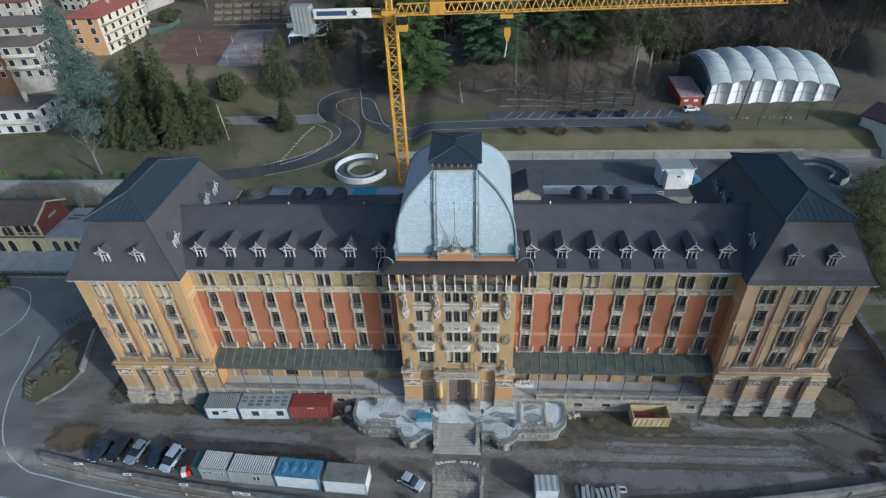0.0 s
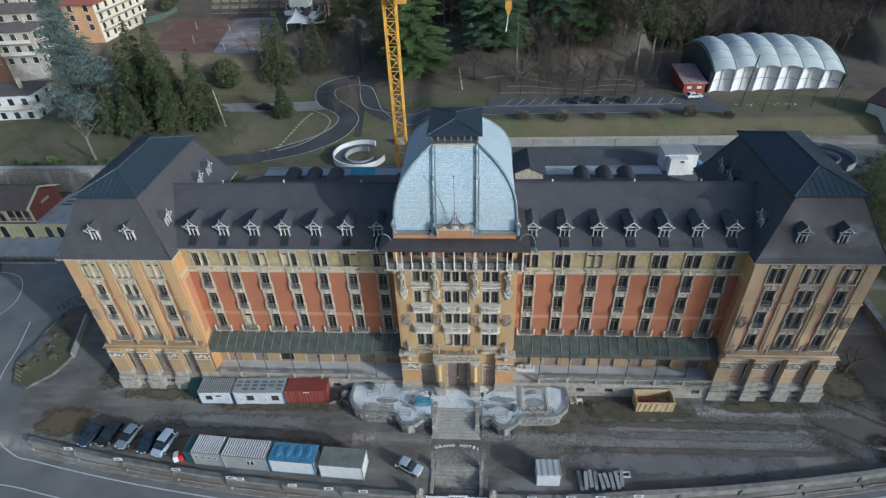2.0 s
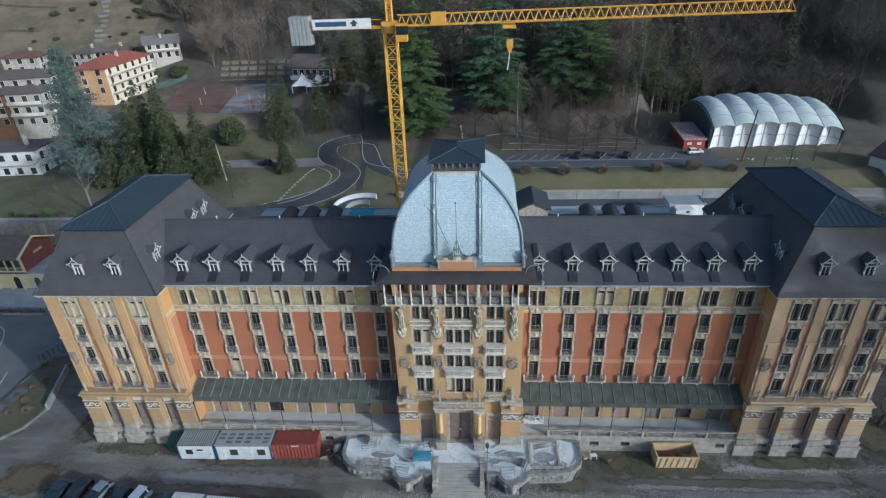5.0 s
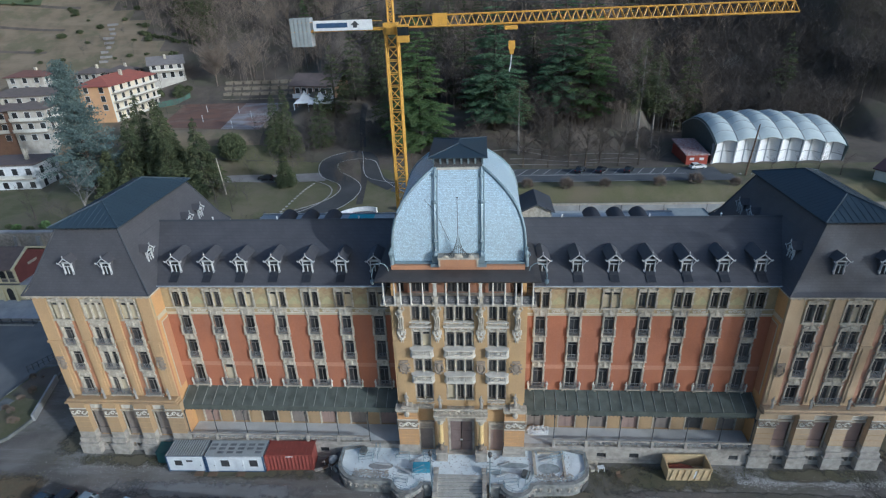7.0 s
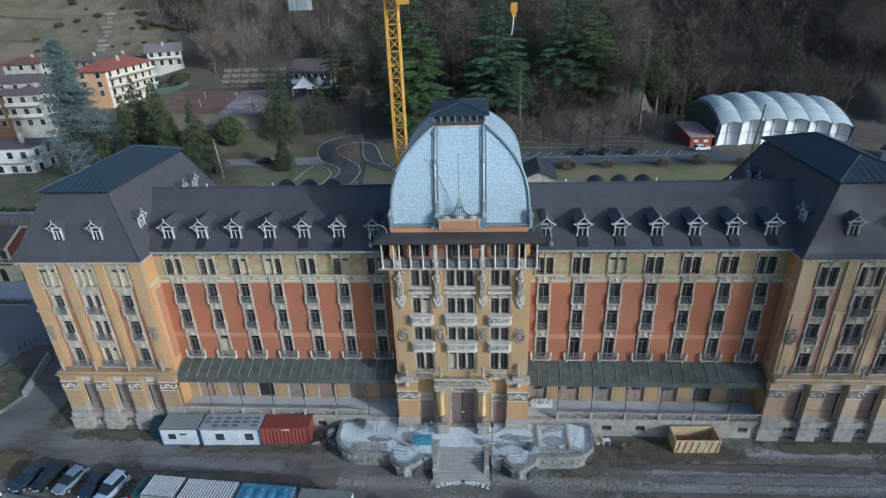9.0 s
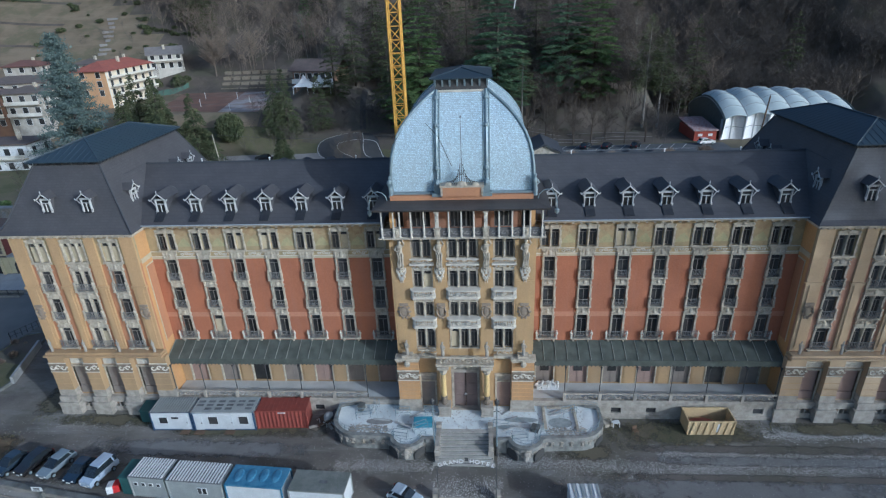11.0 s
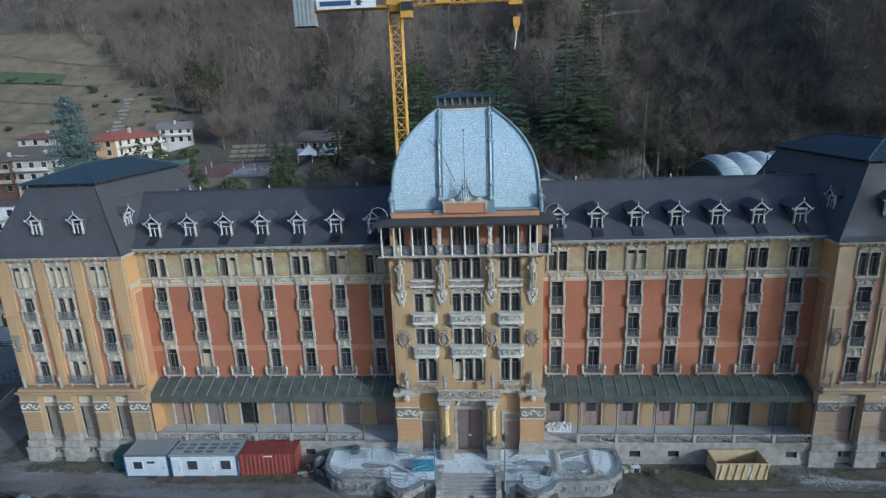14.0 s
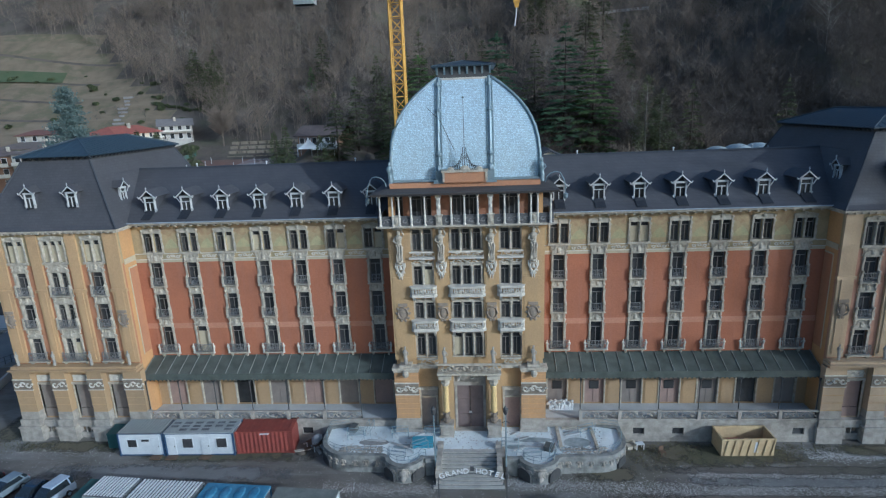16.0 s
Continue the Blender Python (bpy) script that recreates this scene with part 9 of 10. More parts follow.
    bn = part("banner", G().box(-9.6, -2.2, -0.85, -0.78, z0 - 0.1, z0 + 1.1), WHITE, ob, "white banner panel")
    part("lettering", G().box(-9.2, -5.3, -0.88, -0.85, z0 + 0.25, z0 + 0.8), CABINBLUE, bn, "dark blue lettering bar")
    part("emblem", G().prism([(-4.6, z0 + 0.2), (-4.1, z0 + 0.2), (-4.1, z0 + 0.5), (-3.8, z0 + 0.5), (-4.35, z0 + 1.0), (-4.9, z0 + 0.5), (-4.6, z0 + 0.5)], "y", -0.88, -0.85), IRON, bn)
    part("stay", G().tube([(0, 0, top + 4.1), (30, 0, z1 + 1.3)], 0.05, 4).tube([(0, 0, top + 4.1), (-11, 0, z0 + 0.6)], 0.05, 4), IRON, ob)
    part("trolley", G().box(14.0, 15.6, -0.9, 0.9, z0 - 0.55, z0 - 0.15), YELLOW, ob)
    part("cable", G().tube([(14.6, 0, z0 - 0.5), (14.9, 0, z0 - 1.9)], 0.03, 3).tube([(15.1, 0, z0 - 0.5), (15.0, 0, z0 - 1.9)], 0.03, 3), IRON, ob)
    hk = part("hook_block", G().box(14.55, 15.35, -0.25, 0.25, z0 - 2.9, z0 - 1.9).prism([(14.75, z0 - 3.5), (15.15, z0 - 3.5), (15.25, z0 - 2.9), (14.65, z0 - 2.9)], "y", -0.15, 0.15), YELLOW, ob, "yellow hook block")
    part("sling", G().tube([(14.95, 0, z0 - 3.4), (14.85, 0.05, z0 - 4.6), (14.7, 0, z0 - 5.6)], 0.07, 4), WHITE, hk)
    part("winch", G().box(5.2, 7.0, -0.5, 0.5, z0 + 0.1, z0 + 1.5), YELLOW, ob)


crane()


# the ground beyond the end pavilion
sw = thing("side_wall", "dark stone wall along the path beyond the end pavilion", "wall", kind="structure")
part("wall", G().prism([(63.2, 5.0), (64.0, 5.0), (65.2, 24.0), (64.4, 24.0)], "z", -0.4, 1.3), TERRSTONE, sw)
part("coping", G().prism([(63.1, 4.9), (64.1, 4.9), (65.3, 24.1), (64.3, 24.1)], "z", 1.3, 1.42), TERRSTONE, sw)
quad_patch("lawn", (64.3, 4.5), (110, 2), (110, 24), (65.3, 24), GRASS, "olive winter lawn beyond the wall", 0.06)
for k, (y0, y1) in enumerate(((31.6, 31.2), (30.8, 30.4), (30.0, 29.6))):
    solid("kerb", G().prism([(-112, y1), (-77.5, y1), (-77.5, y0), (-112, y0)], "z", -0.1, 0.14 + 0.12 * (2 - k)), TERRSTONE if k % 2 else GREYSTONE, "dark stone kerb step along the side road", "kerb", "kerbs", kind="structure")

PARKSTONE = mat("pale_edging_stone", (0.36, 0.34, 0.31), (0.24, 0.225, 0.2), 0.9, 1.5, 8, 0.3)
quad_patch("park_ground", (2, 82.6), (47, 82.6), (44, 97), (6, 97), EARTH, "trodden brown park ground under bare trees", 0.05)
for k, pts in enumerate((((8, 84), (20, 84.6), (30, 84.2)), ((10, 87), (18, 88), (27, 87.2)), ((30, 88.5), (38, 90), (44, 88.5)), ((4, 90), (12, 92), (22, 91.5)), ((24, 93), (33, 94.5), (42, 93)), ((28, 86), (34, 86.6), (40, 85.6)), ((12, 95), (20, 95.6)))):
    ribbon(list(pts), 0.35, PARKSTONE, 0.22, "pale stone edging of a park bed", "bed_edging")
for i in range(15):
    x, y = -43.6 + 0.39 * i, 63.6 + 1.0 * i
    solid("lawn_step", G().obox((x, y, height(x, y) - 0.1), 0.6, 0.42, 0.2, 20 + 13 * (i % 3)), PARKSTONE, "pale stone of a stepping path across the lawn", "stepping stone", "stepping stones")
ribbon([(-38.4, 79.4), (-33.6, 75.5), (-32.6, 72.2), (-34.4, 68.6), (-38.5, 65.2), (-43, 63)], 0.3, PARKSTONE, 0.2, "pale stone kerb round the lawn", "lawn_kerb")

quad_patch("wood_floor", (-44, 90), (-14, 84), (-12, 100), (-46, 104), EARTH, "dark leaf-strewn wood floor round the hairpin", 0.06)
quad_patch("wood_floor", (-31.5, 73), (-24.5, 71), (-26.5, 90), (-33, 88), EARTH, "dark leaf-strewn ground inside the hairpin", 0.08)

cable = thing("overhead_cable", "thin dark cable hanging from the utility pole across the lane", "cable")
part("wire", G().tube([(-58 + 44 * k / 14, 71.2 + 9 * k / 14, 18.4 - 2.5 * k / 14 - 1.2 * math.sin(math.pi * k / 14)) for k in range(15)], 0.035, 4), IRON, cable)
part("post", G().tube([(-14, 80.2, height(-14, 80.2) - 0.3), (-14, 80.2, 16.1)], 0.09, 6), WOOD, cable)


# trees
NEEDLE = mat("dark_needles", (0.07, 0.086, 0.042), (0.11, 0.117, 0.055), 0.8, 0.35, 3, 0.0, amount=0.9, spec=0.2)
# lighter green that puts a sunlit look into some conifers' colour
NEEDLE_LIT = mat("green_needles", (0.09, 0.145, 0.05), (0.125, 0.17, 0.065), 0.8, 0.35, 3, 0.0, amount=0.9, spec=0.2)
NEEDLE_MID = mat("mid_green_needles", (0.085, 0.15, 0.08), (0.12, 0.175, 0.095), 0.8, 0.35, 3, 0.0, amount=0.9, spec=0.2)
NEEDLE_BLUE = mat("blue_grey_needles", (0.13, 0.17, 0.155), (0.1, 0.135, 0.125), 0.8, 0.3, 3, 0.0, amount=0.9, spec=0.2)
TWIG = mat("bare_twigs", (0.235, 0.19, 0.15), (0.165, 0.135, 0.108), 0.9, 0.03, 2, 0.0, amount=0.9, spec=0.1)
# darker twig colour; in the gully and right-hand woods it stands for shade
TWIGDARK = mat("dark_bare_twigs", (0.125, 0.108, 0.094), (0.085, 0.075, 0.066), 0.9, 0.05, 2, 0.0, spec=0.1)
PALEBARK = mat("pale_bark", (0.23, 0.21, 0.185), (0.16, 0.145, 0.13), 0.9, 0.8, 8, 0.2)


def fast_mesh(name, v, f, material):
    """A mesh from arrays of corners and triangles."""
    me = bpy.data.meshes.new(name)
    v, f = np.asarray(v, np.float32), np.asarray(f, np.int32)
    me.vertices.add(len(v))
    me.vertices.foreach_set("co", v.ravel())
    me.loops.add(f.size)
    me.loops.foreach_set("vertex_index", f.ravel())
    me.polygons.add(len(f))
    me.polygons.foreach_set("loop_start", np.arange(0, f.size, 3, dtype=np.int32))
    me.update(calc_edges=True)
    me.materials.append(material)
    return me


def conifer_crown(h, r, seed, tiers=26, droop=0.3, low=0.07, point=0.75, thick=0.16, tuft=0.42, dense=7.0, ragged=0.3, gap=0.0, hang=0.25):
    """Branches in loose tiers, each a flat plume of small tufts of needles."""
    rnd = np.random.RandomState(seed)
    C, D = [], []
    for i in range(tiers):
        t = low + (1 - low) * (i + rnd.rand() * 0.7) / tiers
        shape = r * (1 - t) ** point * min(1.0, 0.72 + 2.2 * (t - low)) + 0.25
        for b in range(int(6 + 5 * (1 - t))):
            if rnd.rand() < gap:
                continue
            a = 6.283 * rnd.rand()
            L = shape * (1 - ragged + 1.35 * ragged * rnd.rand())
            d, w = np.array([math.cos(a), math.sin(a), 0.0]), np.array([-math.sin(a), math.cos(a), 0.0])
            n = int(4 + dense * L * (0.5 + 0.16 * L))
            u = 0.12 + 0.88 * rnd.rand(n) ** 0.6
            v = (rnd.rand(n) - 0.5) * 2 * (0.36 * L * (1.08 - u) + 0.18)
            z = h * t + 0.14 * L * u - droop * L * u ** 2 - 0.5 * droop * np.abs(v) + thick * rnd.randn(n)
            C.append(np.outer(u * L, d) + np.outer(v, w) + np.outer(z, [0, 0, 1]))
            D.append(np.tile(d, (n, 1)))
    top = 24
    C.append(np.stack([0.12 * rnd.randn(top), 0.12 * rnd.randn(top), h * (0.93 + 0.08 * rnd.rand(top))], 1))
    D.append(np.tile([0.0, 0.0, 0.6], (top, 1)))
    C, D = np.concatenate(C), np.concatenate(D)
    n = len(C)
    V = []
    for k in range(2):
        q = rnd.randn(n, 3) * np.array([0.55, 0.55, 0.3])
        p1 = C + tuft * (0.9 * D * (0.5 + rnd.rand(n, 1)) + 0.5 * q * np.array([1, 1, hang]) - np.array([0, 0, 0.9 * hang]) * rnd.rand(n, 1))
        p2 = C + tuft * 0.55 * rnd.randn(n, 3) * np.array([1, 1, 0.15 + 0.4 * hang])
        V.append(np.stack([C + 0.1 * tuft * rnd.randn(n, 3), p1, p2], 1))
    V = np.concatenate(V).reshape(-1, 3)
    return V, np.arange(len(V)).reshape(-1, 3)


def conifer(x, y, h, r, seed, material, label, name="conifer", trunk=BARK, z=None, **kw):
    z = height(x, y) if z is None else z
    ob = thing(name, label, "conifer tree", (x, y, z), seed * 37 % 360, "conifers")
    part("trunk", G().tube([(0, 0, -0.5), (0.1, 0, h * 0.5), (0, 0, h * 0.97)], 0.014 * h + 0.05, 7, 0.03), trunk, ob)
    v, f = conifer_crown(h, r, seed, **kw)
    part("crown", fast_mesh("crown", v, f, material), None, ob)


dark, lit = "tall dark green conifer with drooping branches", "broad sunlit green conifer with layered branches"


def cedar(x, y, h, r, seed):
    """Loose irregular tiers: limbs that end in flat tufts of fine needles."""
    rnd = np.random.RandomState(seed)
    z = height(x, y)
    ob = thing("cedar", "great blue-grey cedar with loose tiered branches", "conifer tree", (x, y, z), 0, "conifers")
    part("trunk", G().tube([(0, 0, -0.5), (0.3, 0.1, h * 0.5), (0.1, 0, h * 0.97)], 0.6, 8, 0.05), BARK, ob)
    limbs, V = G(), []
    for i in range(105):
        t = 0.1 + 0.9 * (i + rnd.rand()) / 105
        reach = r * min(1.0, 0.5 + 2.2 * t) * (1 - max(0.0, t - 0.2) / 0.82) ** 0.95 * (0.5 + 0.65 * rnd.rand()) + 0.25
        a = i * 2.4 + rnd.rand()
        d = np.array([math.cos(a), math.sin(a), 0.0])
        p = np.array([0.2, 0.05, h * t])
        e = p + d * reach + np.array([0, 0, 0.16 * reach])
        limbs.tube([p, (p + e) / 2 + np.array([0, 0, 0.1]), e], 0.1, 3, 0.03)
        for k in range(int(4 + reach * 2.0)):
            u = 0.25 + 0.8 * rnd.rand()
            c = p + (e - p) * u + np.array([rnd.randn() * 0.5, rnd.randn() * 0.5, rnd.randn() * 0.2])
            n = 30
            q = c + rnd.randn(n, 3) * np.array([0.62, 0.62, 0.24]) + np.array([0, 0, -0.15])
            for w in q:
                V += [w + rnd.randn(3) * 0.11, w + rnd.randn(3) * 0.16, w + np.array([rnd.randn() * 0.16, rnd.randn() * 0.16, -0.1 - 0.25 * rnd.rand()])]
    part("limb", limbs, BARK, ob)
    V = np.array(V)
    part("crown", fast_mesh("crown", V, np.arange(len(V)).reshape(-1, 3), NEEDLE_BLUE), None, ob)


cedar(-89.0, 71.0, 31, 8.2, 1)
for k, (x, y, h, r) in enumerate(((-84, 87, 18.5, 6.6), (-77, 83.5, 20, 7.2), (-72, 75.5, 20, 7.2), (-62.8, 73, 17.5, 6.4), (-81, 77, 18.0, 6.6), (-69, 70.5, 14.0, 5.6), (-84, 70.5, 12, 5.0), (-78, 69, 11, 5.0))):
    conifer(x, y, h, r, 10 + k, NEEDLE, "dark green spruce on the bank above the wall", "spruce", tiers=34, droop=0.42, point=0.98, thick=0.12, tuft=0.36, dense=10.0, ragged=0.24, hang=0.8)
for k, (x, y, h, r) in enumerate(((-50.5, 91, 15.5, 4.2), (-47.6, 91.5, 18, 4.4), (-44.6, 77.0, 7.8, 3.2))):
    conifer(x, y, h, r, 20 + k, NEEDLE, "slim dark spruce beside the gravel track", "spruce", tiers=28, droop=0.4, point=0.95, thick=0.1, tuft=0.32, dense=11.0, ragged=0.22, hang=0.8)
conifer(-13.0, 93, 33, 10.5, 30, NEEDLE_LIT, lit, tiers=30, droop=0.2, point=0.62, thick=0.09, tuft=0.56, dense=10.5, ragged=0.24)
conifer(6.5, 106, 36, 11.0, 31, NEEDLE_MID, dark, tiers=30, droop=0.2, point=0.6, thick=0.09, tuft=0.56, dense=10.5, ragged=0.26)
conifer(25.0, 110, 36.0, 9.0, 32, NEEDLE_MID, dark, tiers=29, droop=0.2, point=0.62, thick=0.09, tuft=0.56, dense=10.5, ragged=0.26)
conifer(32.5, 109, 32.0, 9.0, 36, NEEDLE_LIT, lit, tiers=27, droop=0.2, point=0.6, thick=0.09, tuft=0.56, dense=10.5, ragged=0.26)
conifer(12.2, 90, 19, 5.0, 33, NEEDLE, "tall pine with a bare lower trunk", "pine", tiers=13, low=0.42, droop=0.05, point=0.4, thick=0.4, tuft=0.42, dense=5.0, ragged=0.4, gap=0.15, trunk=PALEBARK)
conifer(44.0, 99, 27, 5.5, 34, NEEDLE, "tall pine with a long pale trunk", "pine", tiers=20, low=0.36, droop=0.1, point=0.5, thick=0.5, tuft=0.5, dense=7.5, ragged=0.4, gap=0.1, trunk=PALEBARK)
conifer(48.0, 100, 24, 5.0, 35, NEEDLE, "tall pine with a long pale trunk", "pine", tiers=18, low=0.38, droop=0.1, point=0.5, thick=0.5, tuft=0.5, dense=7.5, ragged=0.4, gap=0.1, trunk=PALEBARK)
for k, (x, y, h, r) in enumerate(((-24, 112, 24, 6), (-21, 104, 22, 6), (-39.5, 112, 20, 5.5), (-36, 124, 22, 6), (-19, 121, 24, 6), (-41, 99, 14, 4.5), (18, 122, 30, 7), (-2, 125, 30, 7), (62, 118, 26, 6), (50, 150, 24, 6), (40, 165, 24, 6.5), (56, 172, 24, 6), (-12, 140, 24, 6), (-20, 165, 26, 6), (-60, 178, 22, 6), (90, 122, 24, 6), (24, 185, 24, 6), (-112, 180, 19, 6.5), (-106, 176, 17, 6), (-101, 172, 15, 5.5), (-117, 187, 17, 6), (-108, 187, 16, 6), (29, 190, 20, 5.5), (34, 196, 20, 5), (26, 200, 19, 5.5), (45, 187, 24, 4.5), (50, 184, 25, 5.5), (95, 200, 20, 5), (-8, 152, 22, 6), (3, 160, 22, 6), (-30, 134, 21, 5.5), (-27, 146, 22, 6), (-34, 152, 20, 5.5), (-24, 157, 22, 6), (-16, 132, 22, 6))):
    conifer(x, y, h, r, 50 + k, NEEDLE, "dark conifer among the bare woods", "conifer", tiers=22, droop=0.3, point=0.85, thick=0.1, tuft=0.45, dense=6.5, ragged=0.3, hang=0.4)
conifer(-61.5, 166, 17, 4.0, 90, NEEDLE_LIT, "slim green conifer at the foot of the bare woods", tiers=24, droop=0.3, point=0.8, thick=0.1, tuft=0.4, dense=9.0, ragged=0.26)
for k, (x, y, h, r) in enumerate(((72.5, 40, 18, 7.2), (80, 47, 15, 6), (70, 30, 13, 5.4), (84, 36, 15, 6), (92, 50, 15, 6))):
    conifer(x, y, h, r, 80 + k, NEEDLE, "dense dark evergreen beside the end pavilion", "evergreen", z=height(x, y) - 0.5, tiers=24, droop=0.35, point=0.5, thick=0.3, tuft=0.36, dense=9.0)


# bare trees: a few shapes, repeated
def bare_tree(seed, h=12.0, twigs=90, limbs=10, spread=0.28, stout=0.012):
    rnd = np.random.RandomState(seed)
    V, F = [], []

    def stick(a, b, ra, rb):
        a, b = np.array(a), np.array(b)
        d = (b - a) / (np.linalg.norm(b - a) + 1e-6)
        u = np.cross(d, [0.3, 0.9, 0.31])
        u /= np.linalg.norm(u) + 1e-6
        w = np.cross(d, u)
        n = len(V)
        for k in range(3):
            c, s = math.cos(k * 2.094), math.sin(k * 2.094)
            V.append(a + ra * (c * u + s * w))
            V.append(b + rb * (c * u + s * w))
        for k in range(3):
            p, q = n + 2 * k, n + 2 * ((k + 1) % 3)
            F.extend([(p, q, q + 1), (p, q + 1, p + 1)])

    lean = (rnd.rand(2) - 0.5) * 0.08 * h
    P = [np.array([0, 0, -0.5]), np.array([lean[0] * 0.5, lean[1] * 0.5, h * 0.45]), np.array([lean[0], lean[1], h * 0.95])]
    stick(P[0], P[1], stout * h, 0.66 * stout * h)
    stick(P[1], P[2], 0.66 * stout * h, 0.002 * h)
    tips = []
    for i in range(limbs):
        t = 0.3 + 0.6 * (i + rnd.rand()) / limbs
        p = P[0] + (P[2] - P[0]) * t
        a = rnd.rand() * 6.28
        L = h * spread * (0.42 + 0.75 * math.sin(3.0 * (t - 0.12))) * (0.75 + 0.45 * rnd.rand())
        e = p + np.array([math.cos(a) * L, math.sin(a) * L, L * (0.55 + 0.6 * rnd.rand())])
        stick(p, e, 0.0042 * h, 0.0018 * h)
        tips.append((p, e))
    for i in range(twigs):
        p, e = tips[rnd.randint(len(tips))] if rnd.rand() < 0.85 else (P[1], P[2])
        s = p + (e - p) * (0.25 + 0.75 * rnd.rand())
        a = rnd.rand() * 6.28
        L = h * 0.12 * (0.5 + rnd.rand())
        d = np.array([math.cos(a) * L * 0.8, math.sin(a) * L * 0.8, L * (0.1 + 0.9 * rnd.rand())])
        w = np.cross(d, rnd.rand(3) - 0.5)
        w = w / (np.linalg.norm(w) + 1e-6) * 0.03 * (h / 12)
        n = len(V)
        V.extend([s - w, s + w, s + d])
        F.append((n, n + 1, n + 2))
    return np.array(V), np.array(F)


SHAPES = [bare_tree(k, twigs=240, limbs=10, spread=0.3, stout=0.0085) for k in range(10)]


def wood(name, label, spots, material, hs, seed):
    rnd = np.random.RandomState(seed)
    Vs, Fs, n = [], [], 0
    for x, y in spots:
        v, f = SHAPES[rnd.randint(len(SHAPES))]
        k = (hs[0] + (hs[1] - hs[0]) * rnd.rand()) / 12.0
        a = rnd.rand() * 6.28
        c, s = math.cos(a), math.sin(a)
        w = v * k * np.array([1.0, 1.0, 1.0])
        Vs.append(np.stack([w[:, 0] * c - w[:, 1] * s + x, w[:, 0] * s + w[:, 1] * c + y, w[:, 2] + height(x, y)], 1))
        Fs.append(f + n)
        n += len(v)
    return tagged(new(name, fast_mesh(name, np.concatenate(Vs), np.concatenate(Fs), material)), label, "woodland", kind="stuff")


rnd = np.random.RandomState(11)


def forest_spots(count, x0, x1, y0, y1):
    out = []
    while len(out) < count:
        x, y = x0 + (x1 - x0) * rnd.rand(), y0 + (y1 - y0) * rnd.rand() ** 1.3
        edge = 113 if x > 45 else (104 if x > 15 else 120 if x > -20 else (124 if x > -50 else (148 if x > -85 else (148 + (-85 - x) * 0.74 if x > -195 else 230))))
        if y > edge + 6 * noise.noise(Vector((x * 0.05, y * 0.05, 0))) and noise.noise(Vector((x * 0.03, y * 0.03, 7))) > (-0.45 if x < -20 or y > 190 else -2) and not (38 < x < 58 and 196 < y < 222):
            out.append((x, y))
    return out


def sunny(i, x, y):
    """True where the woods keep brown twigs; elsewhere shade is put into darker twigs."""
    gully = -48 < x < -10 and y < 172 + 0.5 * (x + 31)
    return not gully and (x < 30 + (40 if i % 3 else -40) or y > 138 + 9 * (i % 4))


near = forest_spots(4700, -220, 270, 100, 270)
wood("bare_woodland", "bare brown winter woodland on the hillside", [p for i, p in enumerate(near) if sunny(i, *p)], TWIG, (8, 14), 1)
wood("bare_woodland", "bare winter woodland with shade put into the twig colour", [p for i, p in enumerate(near) if not sunny(i, *p)], TWIGDARK, (7, 13), 2)
wood("bare_woodland", "bare winter woodland high on the hillside", forest_spots(1700, -420, 60, 230, 520), TWIG, (9, 15), 3)
wood("bare_woodland", "soft brown bare woodland high on the valley's flank", forest_spots(900, 40, 460, 230, 520), TWIG, (9, 15), 6)
wood("bare_woodland", "dense winter woodland in the darkened twig colour behind the sports hall", forest_spots(1000, -18, 150, 104, 150), TWIGDARK, (8, 13), 7)
quad_patch("clearing", (37, 200), (56, 205), (58, 220), (36, 216), GRASS, "grassy clearing in the woods high on the hillside", 0.5)
ribbon([(36, 219), (46, 221), (60, 221), (76, 216)], 2.4, PARKSTONE, 0.35, "pale lane along the hillside clearing")
wood("pale_trunks", "pale bare birches scattered through the woods", forest_spots(90, -160, 240, 105, 280), PALEBARK, (11, 16), 4)
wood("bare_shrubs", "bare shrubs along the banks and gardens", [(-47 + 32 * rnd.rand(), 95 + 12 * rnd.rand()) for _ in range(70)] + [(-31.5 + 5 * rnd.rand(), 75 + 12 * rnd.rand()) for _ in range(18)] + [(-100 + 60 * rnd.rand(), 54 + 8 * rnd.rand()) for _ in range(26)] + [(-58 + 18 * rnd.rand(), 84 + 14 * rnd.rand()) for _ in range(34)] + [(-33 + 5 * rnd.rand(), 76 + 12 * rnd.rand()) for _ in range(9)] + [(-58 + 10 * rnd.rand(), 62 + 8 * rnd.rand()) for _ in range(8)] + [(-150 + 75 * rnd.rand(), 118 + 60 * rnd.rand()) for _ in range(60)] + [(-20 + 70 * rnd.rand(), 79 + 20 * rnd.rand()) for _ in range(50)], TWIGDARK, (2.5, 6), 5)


# pollarded trees by the car park, and a few single trees
def single_tree(x, y, h, seed, material, label, name="bare_tree", group="bare trees", **kw):
    ob = thing(name, label, "tree", (x, y, height(x, y)), seed * 53 % 360, group)
    v, f = bare_tree(seed, h, **kw)
    part("trunk", G().tube([(0, 0, -0.4), (0, 0, h * 0.42)], 0.02 * h + 0.04, 7, 0.013 * h), material, ob)
    part("crown", fast_mesh("crown", v, f, material), None, ob, "bare branches")


